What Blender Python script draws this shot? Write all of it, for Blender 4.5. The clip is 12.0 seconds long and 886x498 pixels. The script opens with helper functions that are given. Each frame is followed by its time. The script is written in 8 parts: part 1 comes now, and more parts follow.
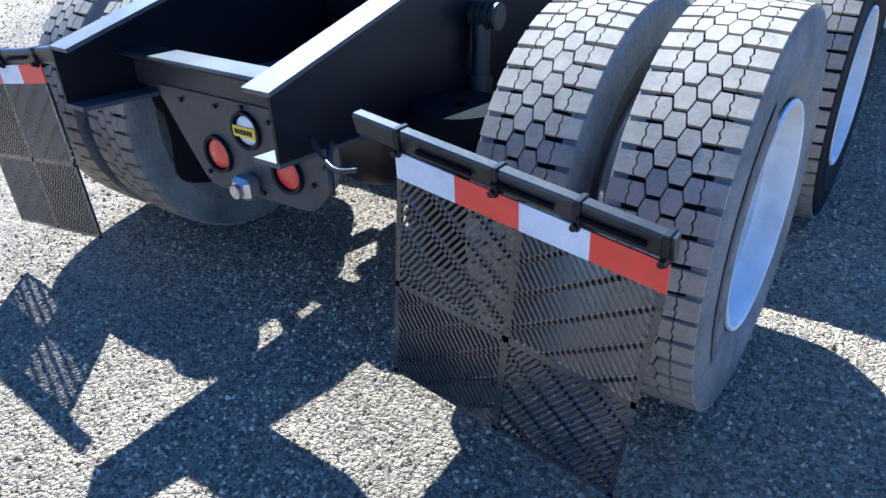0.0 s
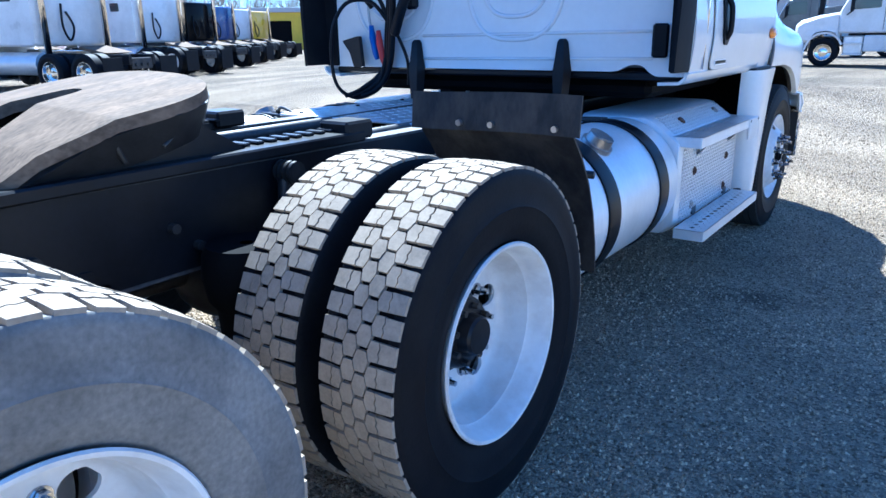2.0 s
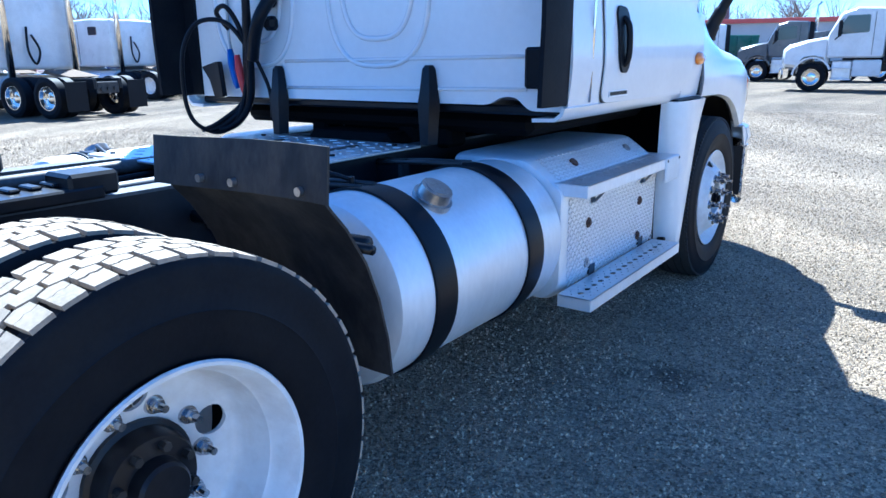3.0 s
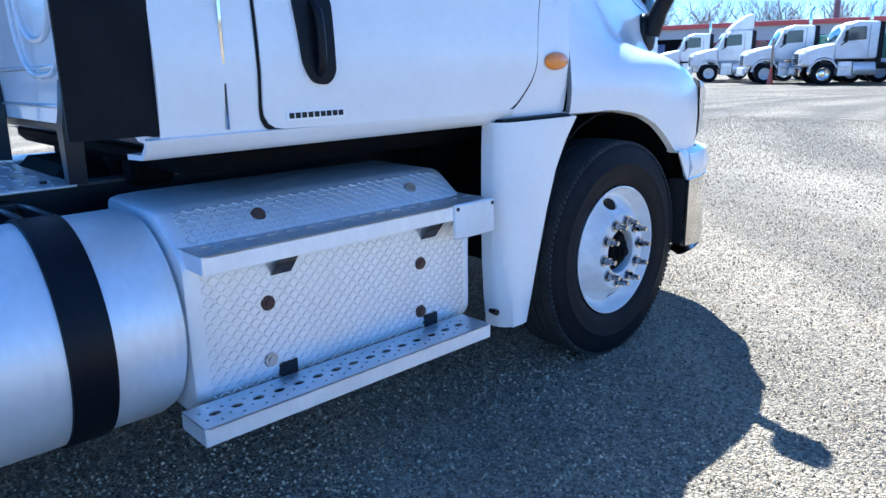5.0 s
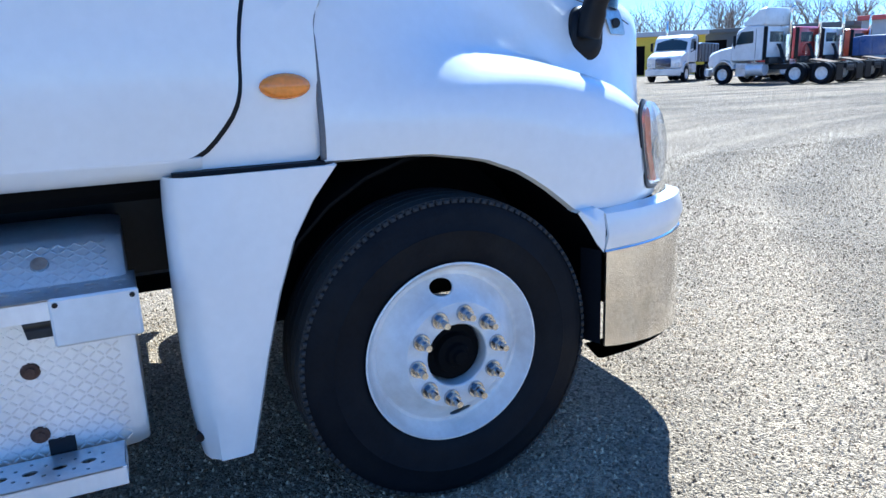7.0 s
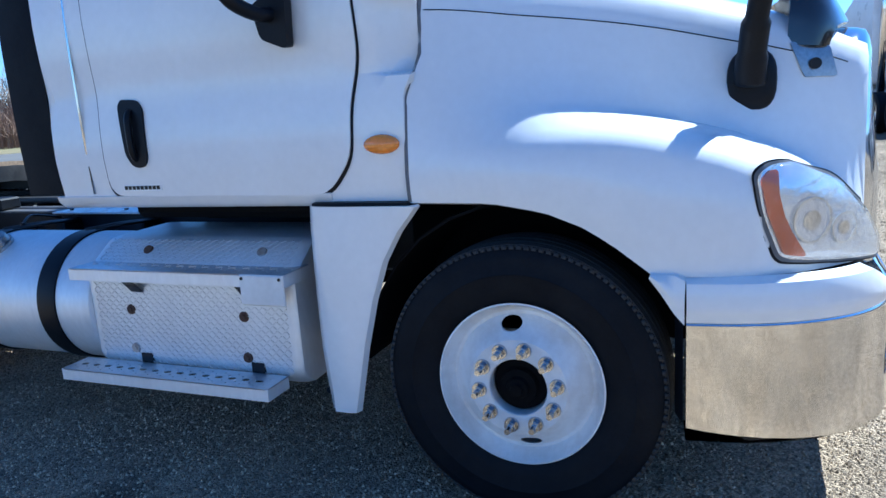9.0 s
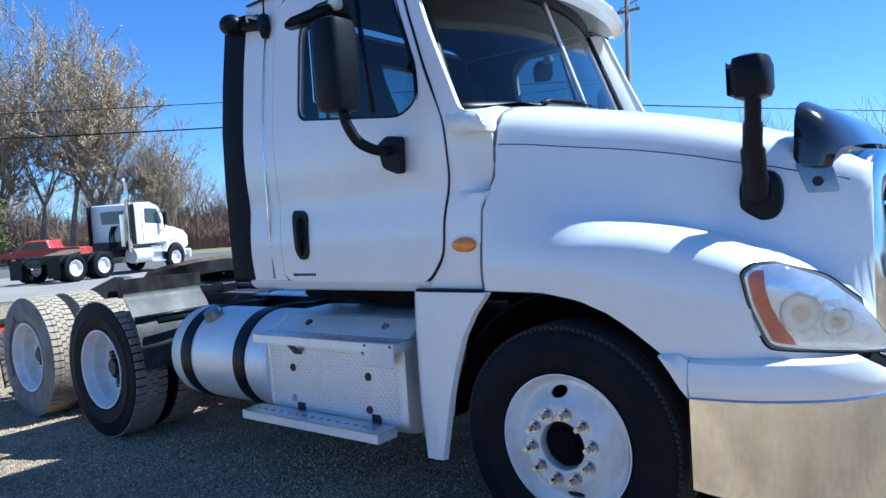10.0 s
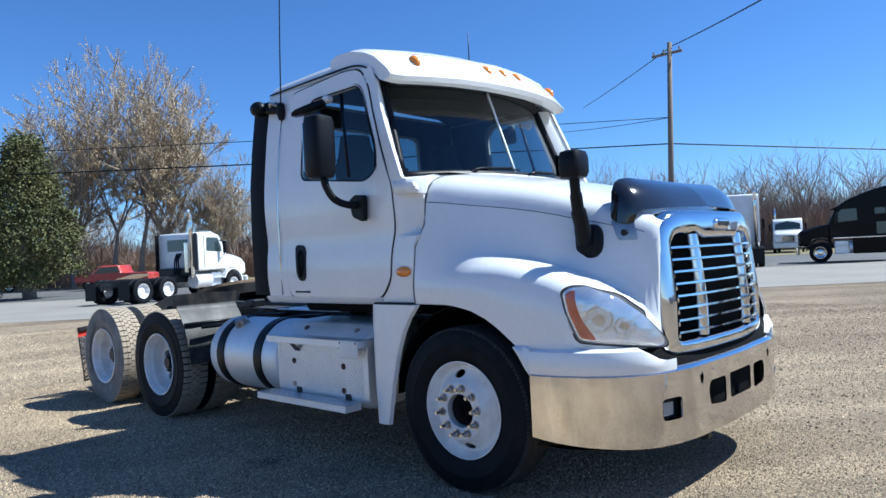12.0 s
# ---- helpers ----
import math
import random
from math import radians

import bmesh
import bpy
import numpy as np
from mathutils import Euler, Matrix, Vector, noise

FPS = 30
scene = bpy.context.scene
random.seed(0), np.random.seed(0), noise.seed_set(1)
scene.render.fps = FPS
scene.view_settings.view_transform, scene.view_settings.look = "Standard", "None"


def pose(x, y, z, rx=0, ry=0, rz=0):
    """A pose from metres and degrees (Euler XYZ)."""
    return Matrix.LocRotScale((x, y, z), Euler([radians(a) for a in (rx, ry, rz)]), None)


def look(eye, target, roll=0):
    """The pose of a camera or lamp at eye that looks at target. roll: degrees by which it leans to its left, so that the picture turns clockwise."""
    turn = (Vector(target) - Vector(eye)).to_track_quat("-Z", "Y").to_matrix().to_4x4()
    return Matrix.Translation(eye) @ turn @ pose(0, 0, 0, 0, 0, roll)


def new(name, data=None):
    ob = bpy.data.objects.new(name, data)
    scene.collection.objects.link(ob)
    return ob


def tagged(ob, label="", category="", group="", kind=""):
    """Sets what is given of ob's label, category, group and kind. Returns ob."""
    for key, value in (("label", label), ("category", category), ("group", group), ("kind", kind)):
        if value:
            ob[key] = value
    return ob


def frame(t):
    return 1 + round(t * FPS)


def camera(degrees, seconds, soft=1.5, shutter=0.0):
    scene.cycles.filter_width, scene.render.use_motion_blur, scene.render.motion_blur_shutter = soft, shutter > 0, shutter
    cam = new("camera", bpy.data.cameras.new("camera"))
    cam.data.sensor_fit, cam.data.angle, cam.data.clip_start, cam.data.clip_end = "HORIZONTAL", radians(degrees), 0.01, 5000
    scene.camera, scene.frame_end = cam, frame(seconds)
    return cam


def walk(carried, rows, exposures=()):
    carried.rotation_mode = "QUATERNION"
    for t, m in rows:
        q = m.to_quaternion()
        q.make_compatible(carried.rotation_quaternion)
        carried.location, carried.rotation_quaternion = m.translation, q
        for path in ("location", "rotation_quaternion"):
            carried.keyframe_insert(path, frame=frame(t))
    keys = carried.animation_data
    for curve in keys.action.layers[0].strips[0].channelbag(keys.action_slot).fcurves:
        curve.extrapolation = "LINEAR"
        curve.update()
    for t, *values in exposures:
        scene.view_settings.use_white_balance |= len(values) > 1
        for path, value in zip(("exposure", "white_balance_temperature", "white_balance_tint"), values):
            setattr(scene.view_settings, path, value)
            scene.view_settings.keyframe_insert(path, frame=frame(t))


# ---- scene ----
cam = camera(63.9, 12.0)
PATH = [
    (0, (1.567, 0.48, 1.367), (0.536, 1.887, 0.39), -1.9),
    (0.5, (1.857, 0.697, 1.354), (0.779, 2.181, 0.555), -1.4),
    (1, (2.065, 1.079, 1.385), (0.948, 2.6, 0.724), -1.0),
    (1.5, (2.214, 1.48, 1.396), (1.093, 3.019, 0.786), -1.0),
    (2, (2.259, 1.926, 1.398), (1.140, 3.478, 0.817), -0.8),
    (2.5, (2.331, 2.391, 1.383), (1.206, 3.954, 0.841), -0.8),
    (3, (2.432, 2.868, 1.395), (1.303, 4.434, 0.874), -0.7),
    (3.5, (2.547, 3.363, 1.387), (1.411, 4.927, 0.874), -0.7),
    (5.5, (3.085, 5.181, 1.363), (1.577, 6.396, 0.861), -1.5),
    (6, (3.091, 5.68, 1.358), (1.519, 6.812, 0.859), -1.7),
    (6.5, (3.148, 6.156, 1.374), (1.488, 7.156, 0.882), -2.0),
    (8.3, (3.207, 7.663, 1.466), (1.269, 7.531, 0.992), -3.2),
    (8.5, (3.259, 7.805, 1.473), (1.338, 7.498, 1.011), -3.4),
    (9, (3.491, 8.175, 1.509), (1.678, 7.436, 1.101), -3.8),
    (9.5, (3.715, 8.562, 1.52), (2.013, 7.544, 1.265), -3.9),
    (10, (3.843, 8.991, 1.509), (2.275, 7.753, 1.418), -3.8),
    (10.5, (3.999, 9.376, 1.484), (2.508, 8.042, 1.475), -3.3),
    (11, (4.141, 9.773, 1.487), (2.659, 8.43, 1.495), -3.2),
    (11.5, (4.298, 10.119, 1.479), (2.819, 8.774, 1.491), -3.1),
    (12, (4.491, 10.431, 1.488), (3.021, 9.075, 1.497), -2.8),
]
walk(cam, [(t, look(eye, target, roll)) for t, eye, target, roll in PATH], [(0, 1.60, 4200, 9), (2.5, 1.80, 4200, 7), (3.5, 1.80, 4220, 7), (6.5, 1.58, 4320, 7), (8.5, 1.33, 4350, 7), (9.5, 1.10, 4380, 7), (12, 0.76, 4700, 8)])

# ---- light ----
SUN = Vector((-0.60, 0.55, 1.0)).normalized()
world = bpy.data.worlds.new("world")
scene.world = world
world.use_nodes = True
wn = world.node_tree.nodes
sky = wn.new("ShaderNodeTexSky")
sky.sky_type, sky.sun_disc = "NISHITA", False
sky.sun_elevation = math.asin(SUN.z)
sky.sun_rotation = math.atan2(SUN.x, SUN.y)
sky.altitude = 900
sky.air_density, sky.dust_density, sky.ozone_density = 1.0, 0.0, 5.0
wn["Background"].inputs["Strength"].default_value = 0.067
world.node_tree.links.new(sky.outputs[0], wn["Background"].inputs["Color"])
sun = new("sun", bpy.data.lights.new("sun", "SUN"))
sun.data.energy, sun.data.angle, sun.data.color = 5.5, radians(0.55), (1.0, 0.85, 0.61)
sun.matrix_world = look(SUN * 60, (0, 0, 0))


# ---- materials ----
def mat(name, col, rough=0.5, metal=0.0, var=0.15, scale=3.0, fine=60.0, bump=0.0, dirt=None, dirt_amount=0.0, dirt_scale=2.0,
        coat=0.0, rvar=0.1, each=0.0, stretch=(1, 1, 1), spec=0.5):
    m = bpy.data.materials.new(name)
    m.use_nodes = True
    n, link = m.node_tree.nodes, m.node_tree.links
    b = n["Principled BSDF"]
    pos = n.new("ShaderNodeNewGeometry").outputs["Position"]
    mp = n.new("ShaderNodeMapping")
    mp.inputs["Scale"].default_value = stretch
    link.new(pos, mp.inputs[0])
    big, small = n.new("ShaderNodeTexNoise"), n.new("ShaderNodeTexNoise")
    big.inputs["Scale"].default_value, big.inputs["Detail"].default_value = scale, 6
    small.inputs["Scale"].default_value, small.inputs["Detail"].default_value = fine, 4
    for t in (big, small):
        link.new(mp.outputs[0], t.inputs["Vector"])
    add = n.new("ShaderNodeMath")
    add.operation = "ADD"
    link.new(big.outputs[0], add.inputs[0])
    link.new(small.outputs[0], add.inputs[1])
    ramp = n.new("ShaderNodeMapRange")
    ramp.inputs["From Min"].default_value, ramp.inputs["From Max"].default_value = 0.65, 1.35
    ramp.inputs["To Min"].default_value, ramp.inputs["To Max"].default_value = 1 - var, 1 + var
    link.new(add.outputs[0], ramp.inputs[0])
    tint = n.new("ShaderNodeMix")
    tint.data_type, tint.blend_type = "RGBA", "MULTIPLY"
    tint.inputs["Factor"].default_value = 1
    tint.inputs["A"].default_value = (*col, 1)
    link.new(ramp.outputs[0], tint.inputs["B"])
    out = tint.outputs["Result"]
    if each:
        info = n.new("ShaderNodeObjectInfo")
        r2 = n.new("ShaderNodeMapRange")
        r2.inputs["To Min"].default_value, r2.inputs["To Max"].default_value = 1 - each, 1 + each
        link.new(info.outputs["Random"], r2.inputs[0])
        t2 = n.new("ShaderNodeMix")
        t2.data_type, t2.blend_type = "RGBA", "MULTIPLY"
        t2.inputs["Factor"].default_value = 1
        link.new(out, t2.inputs["A"])
        link.new(r2.outputs[0], t2.inputs["B"])
        out = t2.outputs["Result"]
    if dirt:
        dn = n.new("ShaderNodeTexNoise")
        dn.inputs["Scale"].default_value, dn.inputs["Detail"].default_value, dn.inputs["Roughness"].default_value = dirt_scale, 8, 0.65
        link.new(mp.outputs[0], dn.inputs["Vector"])
        dr = n.new("ShaderNodeMapRange")
        dr.inputs["From Min"].default_value, dr.inputs["From Max"].default_value = 0.42, 0.72
        dr.inputs["To Max"].default_value = dirt_amount
        link.new(dn.outputs[0], dr.inputs[0])
        dm = n.new("ShaderNodeMix")
        dm.data_type = "RGBA"
        link.new(dr.outputs[0], dm.inputs["Factor"])
        link.new(out, dm.inputs["A"])
        dm.inputs["B"].default_value = (*dirt, 1)
        out = dm.outputs["Result"]
    link.new(out, b.inputs["Base Color"])
    rr = n.new("ShaderNodeMapRange")
    rr.inputs["To Min"].default_value, rr.inputs["To Max"].default_value = max(0.02, rough - rvar), min(1, rough + rvar)
    link.new(big.outputs[0], rr.inputs[0])
    link.new(rr.outputs[0], b.inputs["Roughness"])
    b.inputs["Metallic"].default_value = metal
    b.inputs["Specular IOR Level"].default_value = spec
    b.inputs["Coat Weight"].default_value = coat
    b.inputs["Coat Roughness"].default_value = 0.06
    if bump:
        bp = n.new("ShaderNodeBump")
        bp.inputs["Strength"].default_value, bp.inputs["Distance"].default_value = 0.6, bump
        link.new(add.outputs[0], bp.inputs["Height"])
        link.new(bp.outputs[0], b.inputs["Normal"])
    return m


def glass(name, col, rough=0.02, haze=0.0):
    """A thin pane: clear, tinted, mirroring at a glance; haze: how far the sun has dulled it."""
    m = bpy.data.materials.new(name)
    m.use_nodes = True
    n, link = m.node_tree.nodes, m.node_tree.links
    n.remove(n["Principled BSDF"])
    tr, gl, fr, mx, pw, ad = (n.new("ShaderNode" + k) for k in ("BsdfTransparent", "BsdfGlossy", "LayerWeight", "MixShader", "Math", "Math"))
    tr.inputs[0].default_value = (*col, 1)
    gl.inputs["Roughness"].default_value = rough
    fr.inputs[0].default_value = 0.5
    pw.operation, ad.operation = "POWER", "MULTIPLY_ADD"
    link.new(fr.outputs["Facing"], pw.inputs[0])
    pw.inputs[1].default_value = 4.5
    link.new(pw.outputs[0], ad.inputs[0])
    ad.inputs[1].default_value, ad.inputs[2].default_value = 0.9, 0.06
    link.new(ad.outputs[0], mx.inputs[0])
    link.new(tr.outputs[0], mx.inputs[1])
    link.new(gl.outputs[0], mx.inputs[2])
    out = mx.outputs[0]
    if haze:
        df, mh, nz, mr = (n.new("ShaderNode" + k) for k in ("BsdfDiffuse", "MixShader", "TexNoise", "MapRange"))
        df.inputs[0].default_value = (0.85, 0.84, 0.80, 1)
        nz.inputs["Scale"].default_value, nz.inputs["Detail"].default_value = 6, 1
        mr.inputs["From Min"].default_value, mr.inputs["From Max"].default_value = 0.3, 0.7
        mr.inputs["To Min"].default_value, mr.inputs["To Max"].default_value = 0.3 * haze, 1.7 * haze
        link.new(nz.outputs[0], mr.inputs[0])
        link.new(mr.outputs[0], mh.inputs[0])
        link.new(out, mh.inputs[1])
        link.new(df.outputs[0], mh.inputs[2])
        out = mh.outputs[0]
    link.new(out, n["Material Output"].inputs[0])
    return m


WHITE = mat("white_paint", (0.81, 0.81, 0.80), 0.24, 0, 0.03, 1.2, 30, 0, (0.55, 0.52, 0.47), 0.16, 1.6, coat=0.5, rvar=0.06)
WHITE_DULL = mat("white_plastic", (0.76, 0.76, 0.74), 0.4, 0, 0.05, 2, 40, 0.0005, (0.42, 0.39, 0.34), 0.35, 3.0)
BLACK = mat("black_chassis_paint", (0.006, 0.007, 0.010), 0.36, 0, 0.4, 5, 50, 0.001, (0.02, 0.02, 0.021), 0.25, 3.0, spec=0.3)
BLACK_WORN = mat("black_worn_steel", (0.018, 0.018, 0.019), 0.42, 0.1, 0.4, 7, 70, 0.001, (0.11, 0.10, 0.09), 0.35, 5.0, spec=0.5)
PLASTIC = mat("black_plastic", (0.006, 0.007, 0.010), 0.40, 0, 0.25, 4, 120, 0.0004, (0.016, 0.017, 0.020), 0.2, 3, spec=0.17)
RUBBER = mat("tyre_rubber", (0.006, 0.007, 0.010), 0.6, 0, 0.3, 5, 90, 0.0008, (0.016, 0.017, 0.018), 0.45, 7, spec=0.12)
RUBBER_DUSTY = mat("dusty_tyre_rubber", (0.23, 0.222, 0.205), 0.75, 0, 0.3, 5, 90, 0.0008, (0.08, 0.078, 0.075), 0.7, 6, spec=0.2)
TREAD = mat("worn_tread", (0.32, 0.268, 0.20), 0.85, 0, 0.2, 14, 120, 0.001, (0.48, 0.40, 0.30), 0.6, 16, spec=0.2)
TREAD_BLACK = mat("road_tread", (0.045, 0.044, 0.042), 0.75, 0, 0.3, 12, 130, 0.001, (0.03, 0.03, 0.03), 0.5, 8, spec=0.2)
GROOVE = mat("black_groove_rubber", (0.005, 0.005, 0.0055), 0.85, 0, 0.3, 20, 120, spec=0.1)
RIM = mat("white_wheel_paint", (0.80, 0.80, 0.79), 0.36, 0, 0.05, 4, 40, 0.0004, (0.36, 0.30, 0.23), 0.4, 7)
NUT = mat("dull_steel_nut", (0.46, 0.46, 0.47), 0.18, 1.0, 0.3, 40, 90)
PANEL = mat("dark_grey_panel_paint", (0.045, 0.045, 0.047), 0.5, 0, 0.3, 6, 60, 0.001, (0.10, 0.09, 0.08), 0.3, 6)
RUST = mat("rusty_steel", (0.10, 0.055, 0.035), 0.8, 0.2, 0.4, 20, 120, 0.001)
CHROME = mat("chrome", (0.78, 0.78, 0.78), 0.07, 1, 0.04, 3, 30, 0, rvar=0.04)
CHROME_WORN = mat("worn_chrome", (0.76, 0.74, 0.71), 0.10, 1, 0.08, 5, 60, 0.0003, (0.52, 0.47, 0.40), 0.5, 9, rvar=0.06, stretch=(1, 1, 0.35))
ALU = mat("aluminium", (0.82, 0.83, 0.84), 0.47, 0.45, 0.06, 3, 50, 0.0004, (0.55, 0.54, 0.53), 0.3, 4, rvar=0.12, stretch=(1, 1, 0.4))
ALU_BRIGHT = mat("diamond_plate", (0.74, 0.75, 0.77), 0.38, 0.8, 0.1, 6, 60, 0.0006, (0.40, 0.38, 0.36), 0.35, 5)
STEEL = mat("bare_steel", (0.48, 0.47, 0.46), 0.35, 0.9, 0.2, 9, 90, 0.0008, (0.20, 0.16, 0.12), 0.5, 8)
ORANGE = mat("amber_lens", (0.78, 0.26, 0.02), 0.2, 0, 0.12, 20, 90, 0, coat=0.6)
RED = mat("red_lens", (0.62, 0.035, 0.02), 0.25, 0, 0.12, 20, 90, 0, coat=0.5)
TAPE_RED = mat("red_reflective_tape", (0.74, 0.055, 0.03), 0.4, 0, 0.12, 20, 200, 0, (0.45, 0.16, 0.12), 0.3, 12)
TAPE_WHITE = mat("white_reflective_tape", (0.75, 0.76, 0.78), 0.4, 0, 0.08, 20, 200, 0, (0.45, 0.43, 0.4), 0.4, 12)
YELLOW = mat("yellow_label", (0.80, 0.58, 0.03), 0.5, 0, 0.05)
# this grey mixes wear with the sunlit look of the rail's top flange
RAIL_TOP = mat("dull_grey_rail", (0.085, 0.085, 0.088), 0.5, 0.1, 0.35, 6, 60, 0.001, (0.03, 0.03, 0.03), 0.3, 4)
GREASE = mat("greasy_worn_steel", (0.19, 0.138, 0.092), 0.8, 0, 0.5, 9, 60, 0.0015, (0.07, 0.055, 0.04), 0.55, 6, spec=0.15, rvar=0.15, stretch=(1.6, 0.6, 1))
GLASS = glass("window_glass", (0.40, 0.47, 0.50))
GLASS_DARK = glass("tinted_glass", (0.10, 0.12, 0.14))
LENS = glass("lens_glass", (0.92, 0.93, 0.94), 0.04, haze=0.06)
SMOKE = mat("smoked_acrylic", (0.012, 0.011, 0.011), 0.12, 0, 0.1, coat=0.8, rvar=0.04)
SEAL = mat("grey_rubber_seal", (0.13, 0.13, 0.135), 0.6, 0, 0.2, 6, 90, 0.0005)
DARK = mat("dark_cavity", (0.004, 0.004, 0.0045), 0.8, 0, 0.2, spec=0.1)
SEAT = mat("grey_seat_fabric", (0.07, 0.07, 0.075), 0.9, 0, 0.2, 10, 200, 0.001)
LAMP_GLASS = mat("milky_lamp", (0.72, 0.73, 0.74), 0.25, 0.3, 0.08, coat=0.5)
LAMP_BOWL = mat("lamp_reflector", (0.90, 0.90, 0.91), 0.22, 0.75, 0.06, 5, 9, 0.010, rvar=0.1)
FOG = mat("grey_fog_lamp", (0.30, 0.31, 0.32), 0.25, 0, 0.1, coat=0.4)
HOSE_RED = mat("red_hose_end", (0.50, 0.04, 0.035), 0.5)
HOSE_BLUE = mat("blue_hose_end", (0.03, 0.10, 0.40), 0.5)
FENDER_DUST = mat("dusty_black_plastic", (0.016, 0.017, 0.020), 0.5, 0, 0.4, 6, 70, 0.001, (0.13, 0.112, 0.09), 0.42, 11, spec=0.3, stretch=(1, 1, 0.45))
FLAP = mat("flap_plastic", (0.035, 0.036, 0.04), 0.18, 0, 0.35, 9, 120, 0.0005, (0.08, 0.075, 0.07), 0.3, 7, spec=0.9)


# ---- building helpers ----
def thing(name, label, category, group="", kind="", at=(0, 0, 0)):
    ob = new(name)
    ob.empty_display_size = 0.2
    ob.matrix_world = Matrix.Translation(at)
    return tagged(ob, label, category, group, kind)


def mesh_of(bm, name, material, smooth=None):
    me = bpy.data.meshes.new(name)
    if smooth is not None:
        for f in bm.faces:
            f.smooth = True
        for e in bm.edges:
            if len(e.link_faces) == 2 and e.calc_face_angle(0) > radians(smooth):
                e.smooth = False
    bm.to_mesh(me)
    bm.free()
    me.materials.append(material)
    return me


def part(name, bm, material, parent, label="", smooth=35, m=None):
    me = bm if isinstance(bm, bpy.types.Mesh) else mesh_of(bm, name, material, smooth)
    ob = new(name, me)
    ob.parent = parent
    if m is not None:
        ob.matrix_basis = m
    if label:
        ob["label"] = label
    return ob


def B():
    return bmesh.new()


def box(bm, x0, x1, y0, y1, z0, z1, bevel=0.004, m=None):
    r = bmesh.ops.create_cube(bm, size=1, matrix=Matrix.LocRotScale(((x0 + x1) / 2, (y0 + y1) / 2, (z0 + z1) / 2), None,
                                                                     (abs(x1 - x0), abs(y1 - y0), abs(z1 - z0))))
    vs = r["verts"]
    if bevel:
        es = list({e for v in vs for e in v.link_edges})
        r2 = bmesh.ops.bevel(bm, geom=es, offset=bevel, segments=1, affect="EDGES")
        vs = list({v for f in r2["faces"] for v in f.verts} | {v for v in vs if v.is_valid})
    if m is not None:
        bmesh.ops.transform(bm, matrix=m, verts=vs)
    return bm


def cyl(bm, p0, p1, r0, r1=None, seg=16, cap=True):
    p0, p1 = Vector(p0), Vector(p1)
    r1 = r0 if r1 is None else r1
    d = p1 - p0
    m = Matrix.Translation((p0 + p1) / 2) @ d.to_track_quat("Z", "Y").to_matrix().to_4x4()
    bmesh.ops.create_cone(bm, cap_ends=cap, segments=seg, radius1=r0, radius2=r1, depth=d.length, matrix=m)
    return bm


def lathe(bm, prof, seg=48, closed=False, axis="x"):
    """prof: (radius, along) pairs, spun round the axis."""
    rings = []
    for r, a in prof:
        ring = []
        for i in range(seg):
            t = 2 * math.pi * i / seg
            c, s = r * math.cos(t), r * math.sin(t)
            ring.append(bm.verts.new({"x": (a, c, s), "y": (c, a, s), "z": (c, s, a)}[axis]))
        rings.append(ring)
    pairs = list(zip(rings, rings[1:])) + ([(rings[-1], rings[0])] if closed else [])
    for p, q in pairs:
        for i in range(seg):
            j = (i + 1) % seg
            bm.faces.new((p[i], p[j], q[j], q[i]))
    bmesh.ops.recalc_face_normals(bm, faces=bm.faces)
    return rings


def grid(bm, rows, close=False):
    vs = [[bm.verts.new(p) for p in row] for row in rows]
    for a, b in zip(vs, vs[1:]):
        n = len(a)
        for i in range(n if close else n - 1):
            j = (i + 1) % n
            bm.faces.new((a[i], a[j], b[j], b[i]))
    return vs


def tube(bm, pts, r, seg=8, cap=True):
    pts = [Vector(p) for p in pts]
    rows, up = [], Vector((0, 0, 1))
    for i, p in enumerate(pts):
        d = (pts[min(i + 1, len(pts) - 1)] - pts[max(i - 1, 0)]).normalized()
        if abs(d.dot(up)) > 0.95:
            up = Vector((1, 0, 0)) if abs(d.x) < 0.9 else Vector((0, 1, 0))
        s = d.cross(up).normalized()
        up = s.cross(d).normalized()
        k = r[i] if isinstance(r, (list, tuple)) else r
        rows.append([p + k * (math.cos(2 * math.pi * j / seg) * s + math.sin(2 * math.pi * j / seg) * up) for j in range(seg)])
    vs = grid(bm, rows, close=True)
    if cap:
        bm.faces.new(vs[0][::-1])
        bm.faces.new(vs[-1])
    return bm


def smooth_path(pts, n=6):
    """A curve through the points."""
    pts = [Vector(p) for p in pts]
    q = [pts[0]] + pts + [pts[-1]]
    out = []
    for a, b, c, d in zip(q, q[1:], q[2:], q[3:]):
        for i in range(n):
            t = i / n
            out.append(0.5 * ((2 * b) + (c - a) * t + (2 * a - 5 * b + 4 * c - d) * t * t + (3 * b - a - 3 * c + d) * t ** 3))
    return out + [pts[-1]]


def rounded(pts, r, n=4):
    """A 2D outline with its corners rounded."""
    out, k = [], len(pts)
    for i in range(k):
        p, a, b = Vector(pts[i]), Vector(pts[i - 1]), Vector(pts[(i + 1) % k])
        rr = min(r, (a - p).length * 0.45, (b - p).length * 0.45)
        s, e = p + (a - p).normalized() * rr, p + (b - p).normalized() * rr
        for j in range(n + 1):
            t = j / n
            out.append(((1 - t) ** 2) * s + 2 * t * (1 - t) * p + t * t * e)
    return out


